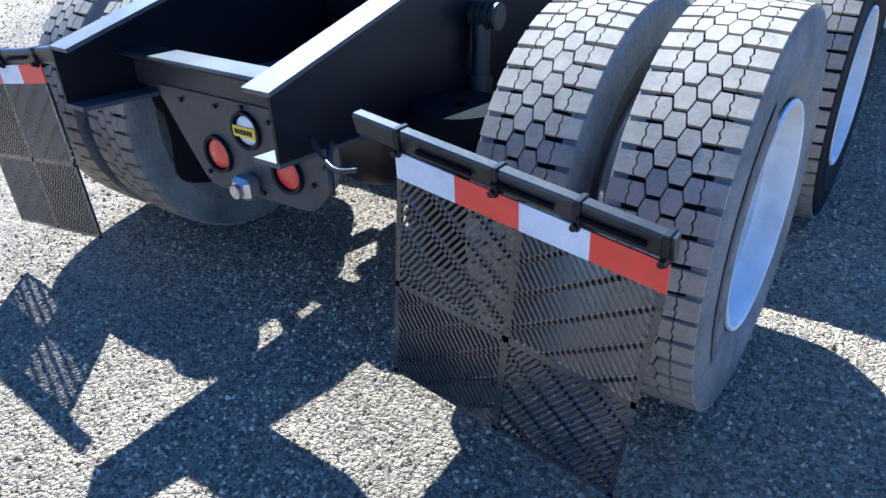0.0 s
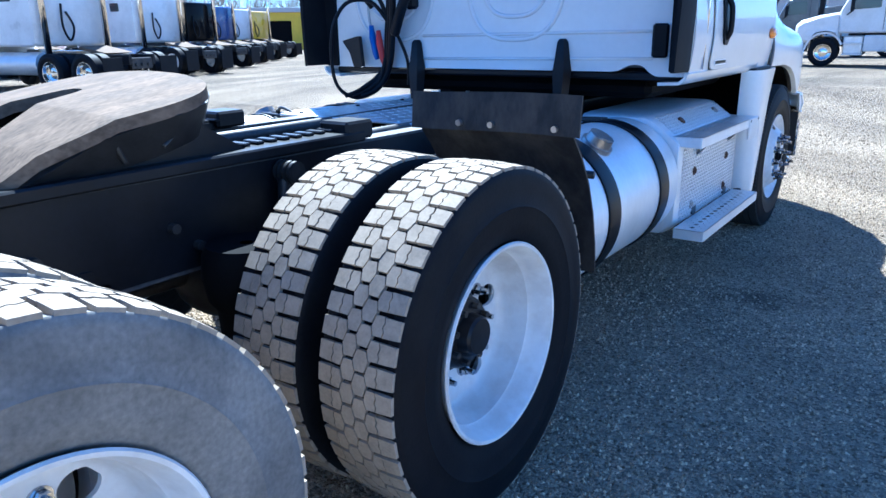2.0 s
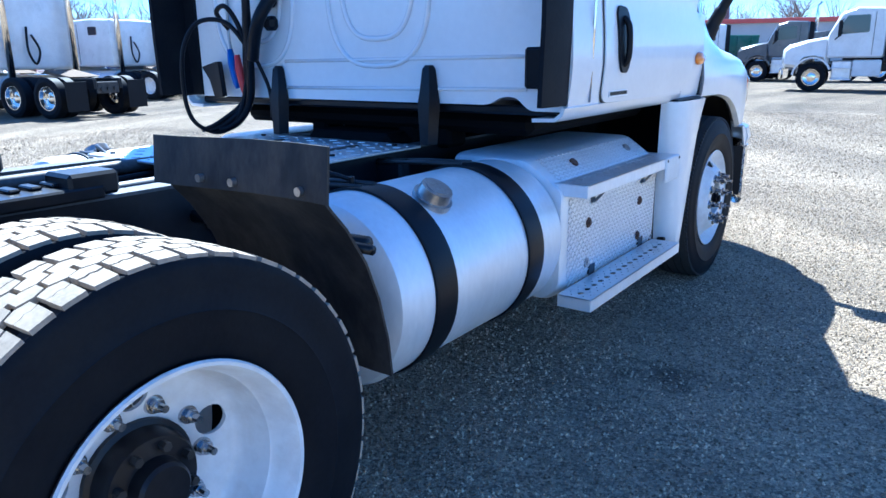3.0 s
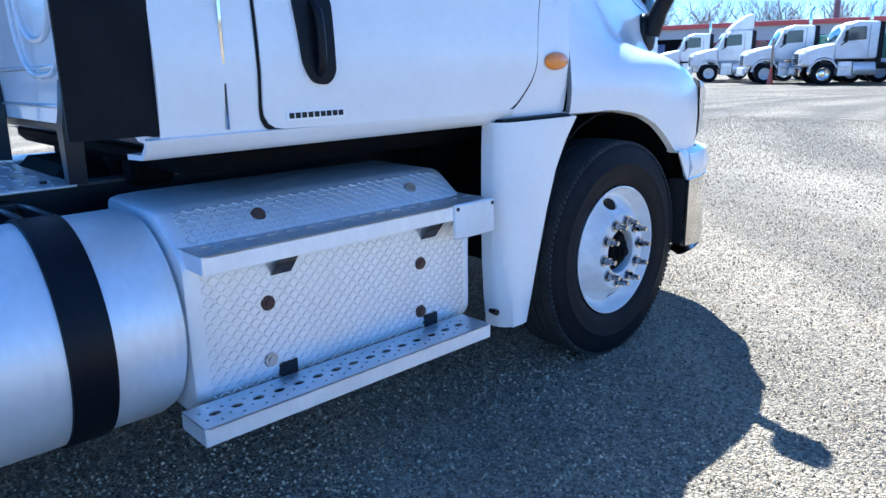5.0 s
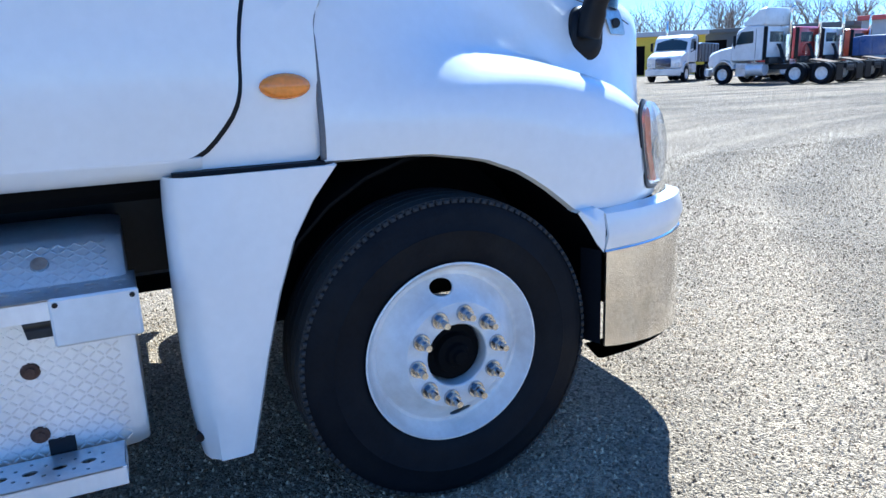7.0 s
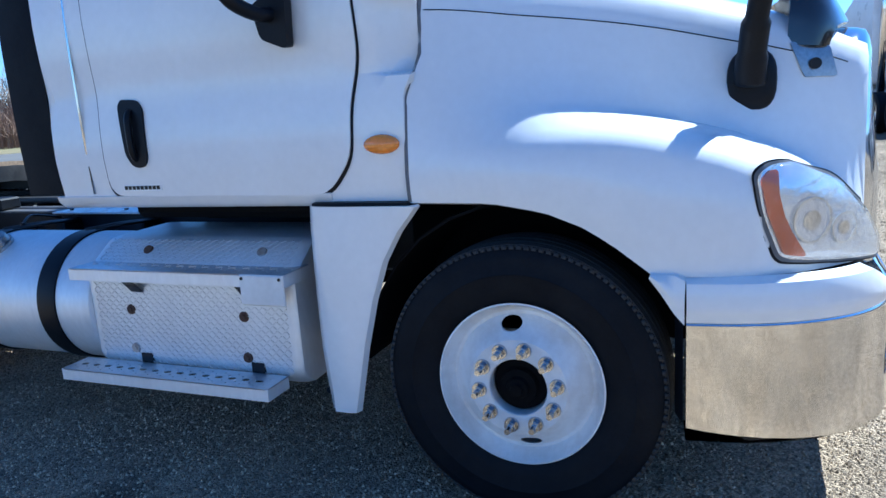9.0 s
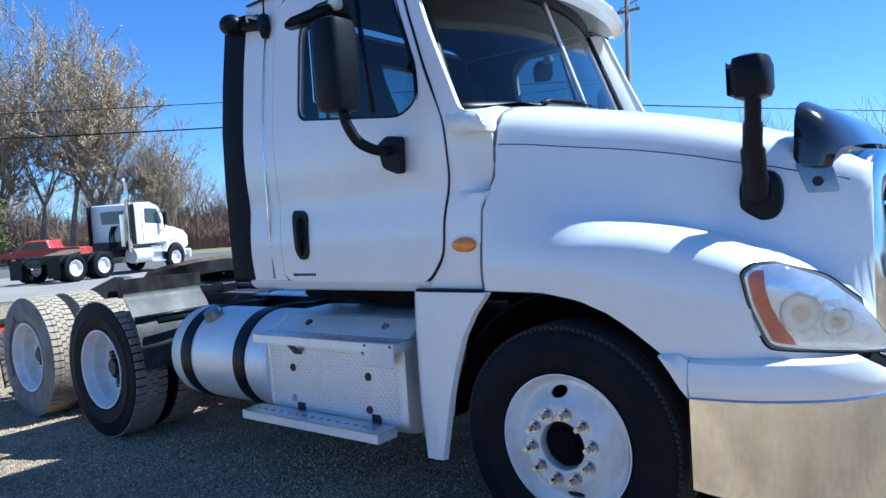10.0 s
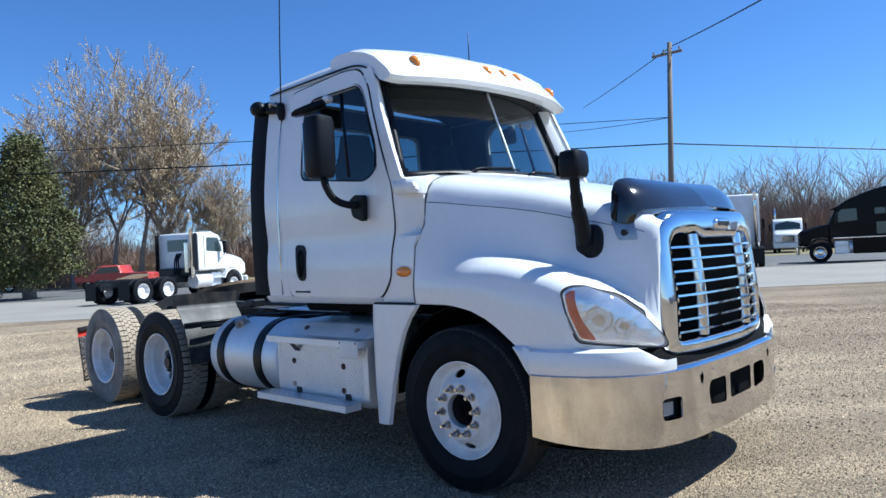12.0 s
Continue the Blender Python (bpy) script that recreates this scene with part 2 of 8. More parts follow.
def plate(bm, outline, holes=(), place=None, cuts=(), thick=0.0):
    """A flat sheet with holes, given in 2D, then put in space by place(a, b). cuts: lines (axis, value) along which it may bend."""
    es = []
    for loop in (outline, *holes):
        vs = [bm.verts.new((p[0], p[1], 0)) for p in loop]
        es += [bm.edges.new((vs[i], vs[(i + 1) % len(vs)])) for i in range(len(vs))]
    bmesh.ops.triangle_fill(bm, use_beauty=True, use_dissolve=False, edges=es, normal=(0, 0, 1))
    for ax, v in cuts:
        no = Vector((1, 0, 0)) if ax == 0 else Vector((0, 1, 0))
        bmesh.ops.bisect_plane(bm, geom=list(bm.verts) + list(bm.edges) + list(bm.faces), plane_co=no * v, plane_no=no)
    if thick:
        r = bmesh.ops.extrude_face_region(bm, geom=list(bm.faces))
        for v in r["geom"]:
            if isinstance(v, bmesh.types.BMVert):
                v.co.z -= thick
        bmesh.ops.recalc_face_normals(bm, faces=bm.faces)
    if place:
        for v in bm.verts:
            v.co = place(v.co.x, v.co.y, v.co.z) if thick else place(v.co.x, v.co.y)
    return bm


def lerp(table, v):
    """Value at v of a table of (key, value) rows."""
    if v <= table[0][0]:
        return table[0][1]
    for (a, p), (b, q) in zip(table, table[1:]):
        if v <= b:
            return p + (q - p) * (v - a) / (b - a)
    return table[-1][1]


def curve(table, v):
    """Like lerp, with a soft course."""
    k = [a for a, _ in table]
    if v <= k[0]:
        return table[0][1]
    if v >= k[-1]:
        return table[-1][1]
    i = max(j for j in range(len(k) - 1) if k[j] <= v)
    t = (v - k[i]) / (k[i + 1] - k[i])
    p0, p1, p2, p3 = (table[min(max(j, 0), len(k) - 1)][1] for j in (i - 1, i, i + 1, i + 2))
    return 0.5 * (2 * p1 + (p2 - p0) * t + (2 * p0 - 5 * p1 + 4 * p2 - p3) * t * t + (3 * p1 - p0 - 3 * p2 + p3) * t ** 3)


def thicken(ob, t, offset=-1):
    """Gives a sheet real thickness: inwards, or to both sides with offset 0."""
    bm = bmesh.new()
    bm.from_mesh(ob.data)
    bm.normal_update()
    faces, edges = list(bm.faces), [e for e in bm.edges if len(e.link_faces) == 1]
    vs = list(bm.verts)
    nrm = {v: v.normal.copy() for v in vs}
    back = {v: bm.verts.new(v.co - nrm[v] * (t if offset else t / 2)) for v in vs}
    if not offset:
        for v in vs:
            v.co += nrm[v] * (t / 2)
    for f in faces:
        bm.faces.new([back[v] for v in reversed(f.verts)])
    for e in edges:
        loop = e.link_loops[0]
        a, b = loop.vert, loop.link_loop_next.vert
        bm.faces.new((b, a, back[a], back[b]))
    bm.normal_update()
    for f in bm.faces:
        f.smooth = True
    for e in bm.edges:
        e.smooth = not (len(e.link_faces) == 2 and e.calc_face_angle(0) > radians(48))
    bm.to_mesh(ob.data)
    bm.free()
    return ob


def ring2(r, n, c=(0, 0), ph=0.0, ry=None):
    return [Vector((c[0] + r * math.cos(2 * math.pi * i / n + ph), c[1] + (ry or r) * math.sin(2 * math.pi * i / n + ph))) for i in range(n)]


# ---- ground ----
def ground_material():
    m = mat("gravel_ground", (0.30, 0.275, 0.235), 0.95, 0, 0.3, 0.9, 70, 0)
    n, link = m.node_tree.nodes, m.node_tree.links
    b = n["Principled BSDF"]
    pos = n.new("ShaderNodeNewGeometry").outputs["Position"]
    vor = n.new("ShaderNodeTexVoronoi")
    vor.inputs["Scale"].default_value = 88
    vor.inputs["Randomness"].default_value = 1
    vor2 = n.new("ShaderNodeTexVoronoi")
    vor2.inputs["Scale"].default_value = 190
    nz = n.new("ShaderNodeTexNoise")
    nz.inputs["Scale"].default_value, nz.inputs["Detail"].default_value = 0.35, 8
    for t in (vor, vor2, nz):
        link.new(pos, t.inputs["Vector"])
    sep = n.new("ShaderNodeSeparateColor")
    link.new(vor.outputs["Color"], sep.inputs[0])
    r1 = n.new("ShaderNodeMapRange")
    r1.inputs["To Min"].default_value, r1.inputs["To Max"].default_value = 0.45, 1.5
    link.new(sep.outputs[0], r1.inputs[0])
    r2 = n.new("ShaderNodeMapRange")
    r2.inputs["From Min"].default_value, r2.inputs["From Max"].default_value = 0.3, 0.7
    r2.inputs["To Min"].default_value, r2.inputs["To Max"].default_value = 0.70, 1.22
    link.new(nz.outputs[0], r2.inputs[0])
    # worn wheel tracks that sweep across the yard
    ring = n.new("ShaderNodeVectorMath")
    ring.operation = "DISTANCE"
    ring.inputs[1].default_value = (14, 26, 0)
    link.new(pos, ring.inputs[0])
    warp = n.new("ShaderNodeMath")
    warp.operation = "MULTIPLY_ADD"
    link.new(nz.outputs[0], warp.inputs[0])
    warp.inputs[1].default_value = 0.9
    link.new(ring.outputs["Value"], warp.inputs[2])
    trk = n.new("ShaderNodeTexNoise")
    trk.noise_dimensions = "1D"
    trk.inputs["Scale"].default_value, trk.inputs["Detail"].default_value = 0.8, 5
    link.new(warp.outputs[0], trk.inputs["W"])
    r3 = n.new("ShaderNodeMapRange")
    r3.inputs["From Min"].default_value, r3.inputs["From Max"].default_value = 0.35, 0.65
    r3.inputs["To Min"].default_value, r3.inputs["To Max"].default_value = 0.73, 1.12
    link.new(trk.outputs[0], r3.inputs[0])
    # ground gets darker away from the truck, with a noisy edge
    far = n.new("ShaderNodeVectorMath")
    far.operation = "DISTANCE"
    far.inputs[1].default_value = (-1, 0, 0)
    link.new(pos, far.inputs[0])
    fsum = n.new("ShaderNodeMath")
    fsum.operation = "MULTIPLY_ADD"
    link.new(nz.outputs[0], fsum.inputs[0])
    fsum.inputs[1].default_value = 9.0
    link.new(far.outputs["Value"], fsum.inputs[2])
    r4 = n.new("ShaderNodeMapRange")
    r4.inputs["From Min"].default_value, r4.inputs["From Max"].default_value = 14.5, 27.0
    r4.inputs["To Min"].default_value, r4.inputs["To Max"].default_value = 1.0, 0.60
    link.new(fsum.outputs[0], r4.inputs[0])
    mulf = n.new("ShaderNodeMath")
    mulf.operation = "MULTIPLY"
    link.new(r3.outputs[0], mulf.inputs[0])
    link.new(r4.outputs[0], mulf.inputs[1])
    mul0 = n.new("ShaderNodeMath")
    mul0.operation = "MULTIPLY"
    link.new(r2.outputs[0], mul0.inputs[0])
    link.new(mulf.outputs[0], mul0.inputs[1])
    mul = n.new("ShaderNodeMath")
    mul.operation = "MULTIPLY"
    link.new(r1.outputs[0], mul.inputs[0])
    link.new(mul0.outputs[0], mul.inputs[1])
    mix = n.new("ShaderNodeMix")
    mix.data_type, mix.blend_type = "RGBA", "MULTIPLY"
    mix.inputs["Factor"].default_value = 1
    mix.inputs["A"].default_value = (0.48, 0.372, 0.24, 1)
    link.new(mul.outputs[0], mix.inputs["B"])
    # damp oil stains beside the truck
    stain = None
    for cx, cy, r in ((1.54, 5.84, 0.16), (1.38, 5.80, 0.10), (1.76, 5.90, 0.05)):
        dist = n.new("ShaderNodeVectorMath")
        dist.operation = "DISTANCE"
        link.new(pos, dist.inputs[0])
        dist.inputs[1].default_value = (cx, cy, 0)
        wob = n.new("ShaderNodeTexNoise")
        wob.inputs["Scale"].default_value, wob.inputs["Detail"].default_value = 9, 5
        link.new(pos, wob.inputs["Vector"])
        wsum = n.new("ShaderNodeMath")
        wsum.operation = "MULTIPLY_ADD"
        link.new(wob.outputs[0], wsum.inputs[0])
        wsum.inputs[1].default_value = 0.3
        link.new(dist.outputs["Value"], wsum.inputs[2])
        mr = n.new("ShaderNodeMapRange")
        mr.inputs["From Min"].default_value, mr.inputs["From Max"].default_value = r + 0.04, r + 0.2
        mr.inputs["To Min"].default_value, mr.inputs["To Max"].default_value = 0.35, 1.0
        link.new(wsum.outputs[0], mr.inputs[0])
        if stain is None:
            stain = mr.outputs[0]
        else:
            q = n.new("ShaderNodeMath")
            q.operation = "MINIMUM"
            link.new(stain, q.inputs[0])
            link.new(mr.outputs[0], q.inputs[1])
            stain = q.outputs[0]
    mix2 = n.new("ShaderNodeMix")
    mix2.data_type, mix2.blend_type = "RGBA", "MULTIPLY"
    mix2.inputs["Factor"].default_value = 1
    link.new(mix.outputs["Result"], mix2.inputs["A"])
    link.new(stain, mix2.inputs["B"])
    link.new(mix2.outputs["Result"], b.inputs["Base Color"])
    h = n.new("ShaderNodeMath")
    h.operation = "MULTIPLY_ADD"
    link.new(vor2.outputs["Distance"], h.inputs[0])
    h.inputs[1].default_value = 0.5
    link.new(vor.outputs["Distance"], h.inputs[2])
    lump = n.new("ShaderNodeTexNoise")
    lump.inputs["Scale"].default_value, lump.inputs["Detail"].default_value = 11, 5
    link.new(pos, lump.inputs["Vector"])
    h2 = n.new("ShaderNodeMath")
    h2.operation = "MULTIPLY_ADD"
    link.new(lump.outputs[0], h2.inputs[0])
    h2.inputs[1].default_value = 2.2
    link.new(h.outputs[0], h2.inputs[2])
    bp = n.new("ShaderNodeBump")
    bp.invert = True
    bp.inputs["Strength"].default_value, bp.inputs["Distance"].default_value = 1.0, 0.024
    link.new(h2.outputs[0], bp.inputs["Height"])
    link.new(bp.outputs[0], b.inputs["Normal"])
    return m


GRAVEL = ground_material()
bm = B()
ks = [-2000, -900, -400, -200, -120, -80, -60, -45, -35, -27, -20, -15, -11, -8, -5, -2, 0, 2, 4, 6, 8, 11, 15, 20, 27, 35, 45, 60, 80, 120, 200, 400, 900, 2000]
grid(bm, [[(x, y + 4, 0) for x in ks] for y in ks])
ground = new("ground", mesh_of(bm, "ground", GRAVEL, 180))
tagged(ground, "tan and grey crushed gravel yard with faint wheel tracks", "gravel ground", "", "structure")

# ---- the tractor: wheels ----
truck = thing("semi_truck", "white day-cab semi tractor with chrome bumper parked on gravel", "truck")
REAR_Y, MID_Y, FRONT_Y = 2.27, 3.586, 7.505
HUB_Z = 0.523
TYRE_R = 0.528


def tyre_profile(r, w, lip=0.292, square=False):
    h = w / 2
    if square:
        side = [(lip, h * 0.74), (lip + 0.02, h * 0.88), (lip + 0.07, h * 0.985), (lip + 0.108, h), (lip + 0.115, h + 0.003), (lip + 0.12, h), (r - 0.07, h * 0.99), (r - 0.035, h * 0.965), (r - 0.018, h * 0.935), (r - 0.0145, h * 0.905), (r - 0.016, h * 0.84)]
        return [(a, -b) for a, b in side] + [(r - 0.016, 0)] + side[::-1] + [(lip - 0.003, h * 0.6), (lip - 0.003, -h * 0.6)]
    return [(lip, -h * 0.74), (lip + 0.02, -h * 0.88), (lip + 0.07, -h * 0.985), (lip + 0.12, -h), (r - 0.06, -h * 0.965), (r - 0.03, -h * 0.90),
            (r - 0.016, -h * 0.82), (r - 0.016, 0), (r - 0.016, h * 0.82), (r - 0.03, h * 0.90), (r - 0.06, h * 0.965), (lip + 0.12, h),
            (lip + 0.115, h + 0.003), (lip + 0.108, h), (lip + 0.07, h * 0.985), (lip + 0.02, h * 0.88), (lip, h * 0.74), (lip - 0.003, h * 0.6), (lip - 0.003, -h * 0.6)]


def lug(bm, ang, r, shape, depth=0.017):
    """One tread block on a wheel of radius r: shape gives its outline, across and along, in metres."""
    top, low = [], []
    cx, cb = sum(p[0] for p in shape) / len(shape), sum(p[1] for p in shape) / len(shape)
    for x, b in shape:
        for ring, rr, q in ((top, r, 0.975), (low, r - depth, 1.0)):
            xx = cx + (x - cx) * q
            t = ang + (cb + (b - cb) * q) / r
            drop = 0.006 * (xx / 0.12) ** 2
            ring.append(bm.verts.new((xx, (rr - drop) * math.cos(t), (rr - drop) * math.sin(t))))
    n = len(top)
    bm.faces.new(top)
    for i in range(n):
        j = (i + 1) % n
        bm.faces.new((low[i], low[j], top[j], top[i]))


CENTRE = [(-0.0232, 0.03), (-0.0148, 0.470), (0.0140, 0.480), (0.0232, -0.03), (0.0148, -0.470), (-0.0140, -0.480)]
INNER = [(0.0362, 0.03), (0.0442, 0.465), (0.0705, 0.455), (0.0730, 0.22), (0.0680, 0.02), (0.0725, -0.20), (0.0685, -0.460), (0.0442, -0.460)]
SHOULDER = [(0.0763, 0.22), (0.0730, 0.455), (0.0980, 0.445), (0.1205, 0.425), (0.1205, -0.435), (0.0980, -0.450), (0.0718, -0.460), (0.0758, -0.20), (0.0713, 0.02)]


def drive_tread():
    """Two staggered rows of long hexagons in the middle, and on each side blocks split in two by a wavy cut."""
    bm = B()
    n = 53
    pitch = 2 * math.pi * TYRE_R / n
    rnd = random.Random(4)
    for i in range(n):
        for shape, shift in ((CENTRE, 0.0), (INNER, 0.5), (SHOULDER, 0.5)):
            for sg in (1, -1):
                k = (0.91 if shape is CENTRE else 0.892) + rnd.uniform(-0.012, 0.012)
                a = 2 * math.pi * (i + shift + (0.5 if sg < 0 else 0)) / n + rnd.uniform(-0.0012, 0.0012)
                dx = 0.0196 if shape is CENTRE else 0.0
                lug(bm, a, TYRE_R - rnd.uniform(0, 0.002), [(sg * (x + dx), b * pitch * k) for x, b in shape])
    bmesh.ops.recalc_face_normals(bm, faces=bm.faces)
    return bm


def rib_tread():
    bm = B()
    r = TYRE_R - 0.014
    prof = []
    edges = [-0.112, -0.074, -0.066, -0.03, -0.022, 0.022, 0.03, 0.066, 0.074, 0.112]
    for i, e in enumerate(edges):
        z = r - 0.006 * (e / 0.12) ** 2
        if i == 0:
            prof.append((r - 0.02, e))
        prof.append((z, e))
        if i in (1, 3, 5, 7):
            prof += [(z - 0.013, e + 0.001), (z - 0.013, edges[i + 1] - 0.001)]
    prof.append((r - 0.02, edges[-1]))
    lathe(bm, prof, 72)
    for i in range(120):
        for s in (-1, 1):
            lug(bm, 2 * math.pi * i / 120, r - 0.003, [(s * 0.117 + a * 0.005, b * 0.009) for a, b in ((-1, -1), (1, -1), (1, 1), (-1, 1))], 0.012)
    return bm


def merge(bm, other):
    me = bpy.data.meshes.new("tmp")
    other.to_mesh(me)
    other.free()
    bm.from_mesh(me)
    bpy.data.meshes.remove(me)


def disc(bm, ro, ri, x, holes, hole_r, hole_c, hole_ry=None, dish=None, ph=0.0, thick=0.012):
    hs = []
    for i in range(holes):
        t = 2 * math.pi * i / holes + ph
        pts = ring2(hole_r, 18, (0, 0), 0, hole_ry)
        hs.append([Vector((hole_c * math.cos(t) + p.x * math.cos(t) - p.y * math.sin(t), hole_c * math.sin(t) + p.x * math.sin(t) + p.y * math.cos(t))) for p in pts])
    other = B()
    plate(other, ring2(ro, 64), hs + [ring2(ri, 40)], lambda a, b, c: Vector((x + c + (dish(math.hypot(a, b)) if dish else 0), a, b)), thick=thick)
    merge(bm, other)


def rear_rim():
    bm = B()
    lathe(bm, [(0.300, 0.114), (0.304, 0.122), (0.300, 0.128), (0.291, 0.126), (0.284, 0.112), (0.276, 0.085), (0.269, 0.055), (0.2645, 0.050), (0.2625, 0.035), (0.258, 0.0), (0.253, -0.025), (0.246, -0.042),
               (0.236, -0.050), (0.228, -0.052)], 72)
    lathe(bm, [(0.262, -0.03), (0.262, -0.08), (0.28, -0.10), (0.297, -0.12), (0.300, -0.118)], 72)
    disc(bm, 0.238, 0.128, -0.051, 5, 0.038, 0.194, None, lambda r: -0.02 * max(0, (0.238 - r)) / 0.1, 0.3)
    return bm


def rear_hub():
    bm = B()
    lathe(bm, [(0.0, 0.038), (0.055, 0.037), (0.062, 0.029), (0.066, -0.005), (0.105, -0.010), (0.112, -0.020), (0.118, -0.055), (0.130, -0.06), (0.130, -0.09)], 32)
    return bm


def hub_bolt():
    bm = B()
    cyl(bm, (0, 0, 0), (0.028, 0, 0), 0.011, seg=6)
    return bm


def stud(length, r):
    bm = B()
    cyl(bm, (-0.005, 0, 0), (0.010, 0, 0), r * 1.5, r * 1.35, 14)
    cyl(bm, (0.012, 0, 0), (length * 0.55, 0, 0), r, seg=6)
    cyl(bm, (length * 0.55, 0, 0), (length, 0, 0), r * 0.62, r * 0.55, 12)
    return bm


def front_rim():
    bm = B()
    lathe(bm, [(0.300, -0.12), (0.297, -0.122), (0.262, -0.06), (0.255, 0.0), (0.27, 0.07), (0.285, 0.10), (0.297, 0.124), (0.303, 0.122), (0.300, 0.115)], 72)
    disc(bm, 0.251, 0.180, 0.066, 2, 0.024, 0.222, 0.040, lambda r: 0.076 * min(1.0, max(0.0, (0.250 - r) / 0.07)), 1.57, 0.01)
    lathe(bm, [(0.286, 0.104), (0.270, 0.072), (0.262, 0.065), (0.250, 0.0655)], 72)
    lathe(bm, [(0.192, 0.131), (0.182, 0.140), (0.176, 0.1445), (0.108, 0.1445), (0.104, 0.140), (0.104, 0.05)], 48)
    return bm


def front_hub():
    bm = B()
    lathe(bm, [(0.0, 0.172), (0.020, 0.172), (0.025, 0.160), (0.036, 0.156), (0.042, 0.140), (0.064, 0.136), (0.070, 0.112), (0.094, 0.108), (0.099, 0.09), (0.103, -0.02)], 32)
    return bm


def side_bars(sizes, r0, r1, a0, a1, x):
    """Plain raised blocks that stand in for the maker's mark on the sidewall."""
    bm = B()
    n = len(sizes)
    for i, s in enumerate(sizes):
        c = a0 + (a1 - a0) * (i + 0.5) / n
        w = (a1 - a0) / n * 0.36 * s
        rows = [[(x, r * math.cos(c + w * k), r * math.sin(c + w * k)) for k in (-1, -0.3, 0.3, 1)] for r in (r0, (r0 + r1) / 2, r1)]
        grid(bm, rows)
    return bm


def band(r0, r1, a0, a1, x, n=18):
    bm = B()
    grid(bm, [[(x, r * math.cos(a0 + (a1 - a0) * i / n), r * math.sin(a0 + (a1 - a0) * i / n)) for i in range(n + 1)] for r in (r0, r1)])
    return bm


TYRE_W = 0.262
bm = B()
lathe(bm, tyre_profile(TYRE_R, TYRE_W, square=True), 84, closed=True)
tyre_black = mesh_of(bm, "tyre", RUBBER, 40)
bm = B()
lathe(bm, tyre_profile(TYRE_R - 0.012, 0.27), 84, closed=True)
tyre_front = mesh_of(bm, "tyre", RUBBER, 40)
tyre_dusty = tyre_black.copy()
tyre_dusty.materials[0] = RUBBER_DUSTY
bm = B()
lathe(bm, [(TYRE_R - 0.024, -0.122), (TYRE_R - 0.019, -0.115), (TYRE_R - 0.0135, -0.06), (TYRE_R - 0.013, 0), (TYRE_R - 0.0135, 0.06), (TYRE_R - 0.019, 0.115), (TYRE_R - 0.024, 0.122)], 84)
groove_base = mesh_of(bm, "tread_base", GROOVE, 60)
tread_worn = mesh_of(drive_tread(), "tread", TREAD, 30)
tread_rib = mesh_of(rib_tread(), "tread", TREAD_BLACK, 30)
rim_rear = mesh_of(rear_rim(), "wheel", RIM, 30)
rim_front = mesh_of(front_rim(), "wheel", RIM, 30)
hub_rear = mesh_of(rear_hub(), "hub", BLACK, 30)
bolt_rear = mesh_of(hub_bolt(), "hub_bolt", BLACK_WORN, 30)
hub_front = mesh_of(front_hub(), "hub", DARK, 30)
stud_rear = mesh_of(stud(0.05, 0.016), "lug_nut", NUT, 30)
stud_front = mesh_of(stud(0.066, 0.0195), "lug_nut", NUT, 30)
mark_band = mesh_of(band(0.345, 0.43, 1.75, 3.35, TYRE_W / 2 + 0.0035), "sidewall_band", RUBBER_DUSTY, 180)
mark_band.materials[0] = mat("dark_sidewall_band", (0.135, 0.128, 0.115), 0.8, 0, 0.2, 8, 90)
mark = mesh_of(side_bars((1, 1, 1.1, 1, 1), 0.362, 0.412, 1.85, 3.25, TYRE_W / 2 + 0.005), "sidewall_mark", RUBBER_DUSTY, 180)
mark.materials[0] = mat("pale_sidewall_mark", (0.195, 0.188, 0.17), 0.85, 0, 0.2, 12, 90)


def wheel(x, y, side, kind, spin, dusty=False):
    """kind: outer or inner of a pair at the back, or front. side: 1 for the truck's right."""
    turn = pose(x, y, HUB_Z if kind != "front" else HUB_Z - 0.016, 0, 0, 0 if (side > 0) != (kind == "inner") else 180) @ pose(0, 0, 0, math.degrees(spin), 0, 0)
    if kind == "front":
        turn = pose(x, y, HUB_Z - 0.016, 0, 0, 0 if side > 0 else 180) @ pose(0, 0, 0, math.degrees(spin), 0, 0)
    w = part("wheel", rim_front if kind == "front" else rim_rear, RIM, truck, "white painted steel wheel", m=turn)
    part("tyre", tyre_front if kind == "front" else tyre_dusty if dusty else tyre_black, RUBBER, w, "grey dusty drive tyre" if dusty else "black rubber tyre")
    part("tread", tread_rib if kind == "front" else tread_worn, TREAD, w, "ribbed tread" if kind == "front" else "worn block tread, pale with dust")
    if kind != "front":
        part("tread_base", groove_base, GROOVE, w, "black grooves between the blocks")
    if kind == "front":
        part("hub", hub_front, BLACK, w, "black hub")
        for i in range(10):
            t = 2 * math.pi * i / 10
            part("lug_nut", stud_front, CHROME, w, "bare steel lug nut", m=pose(0.144, 0.143 * math.cos(t), 0.143 * math.sin(t)))
    if kind == "outer":
        part("hub", hub_rear, BLACK, w, "black hub")
        for i in range(8):
            t = 2 * math.pi * i / 8
            part("hub_bolt", bolt_rear, BLACK_WORN, w, m=pose(-0.015, 0.088 * math.cos(t), 0.088 * math.sin(t)))
        for i in range(10):
            t = 2 * math.pi * i / 10 + 0.614
            part("lug_nut", stud_rear, NUT, w, "bare steel lug nut", m=pose(-0.070, 0.160 * math.cos(t), 0.160 * math.sin(t)))
    if dusty and side > 0 and kind == "outer":
        part("sidewall_band", mark_band, RUBBER, w, "dark moulded band on the sidewall")
        part("sidewall_mark", mark, RUBBER, w, "plain pale bars on the sidewall")
    return w


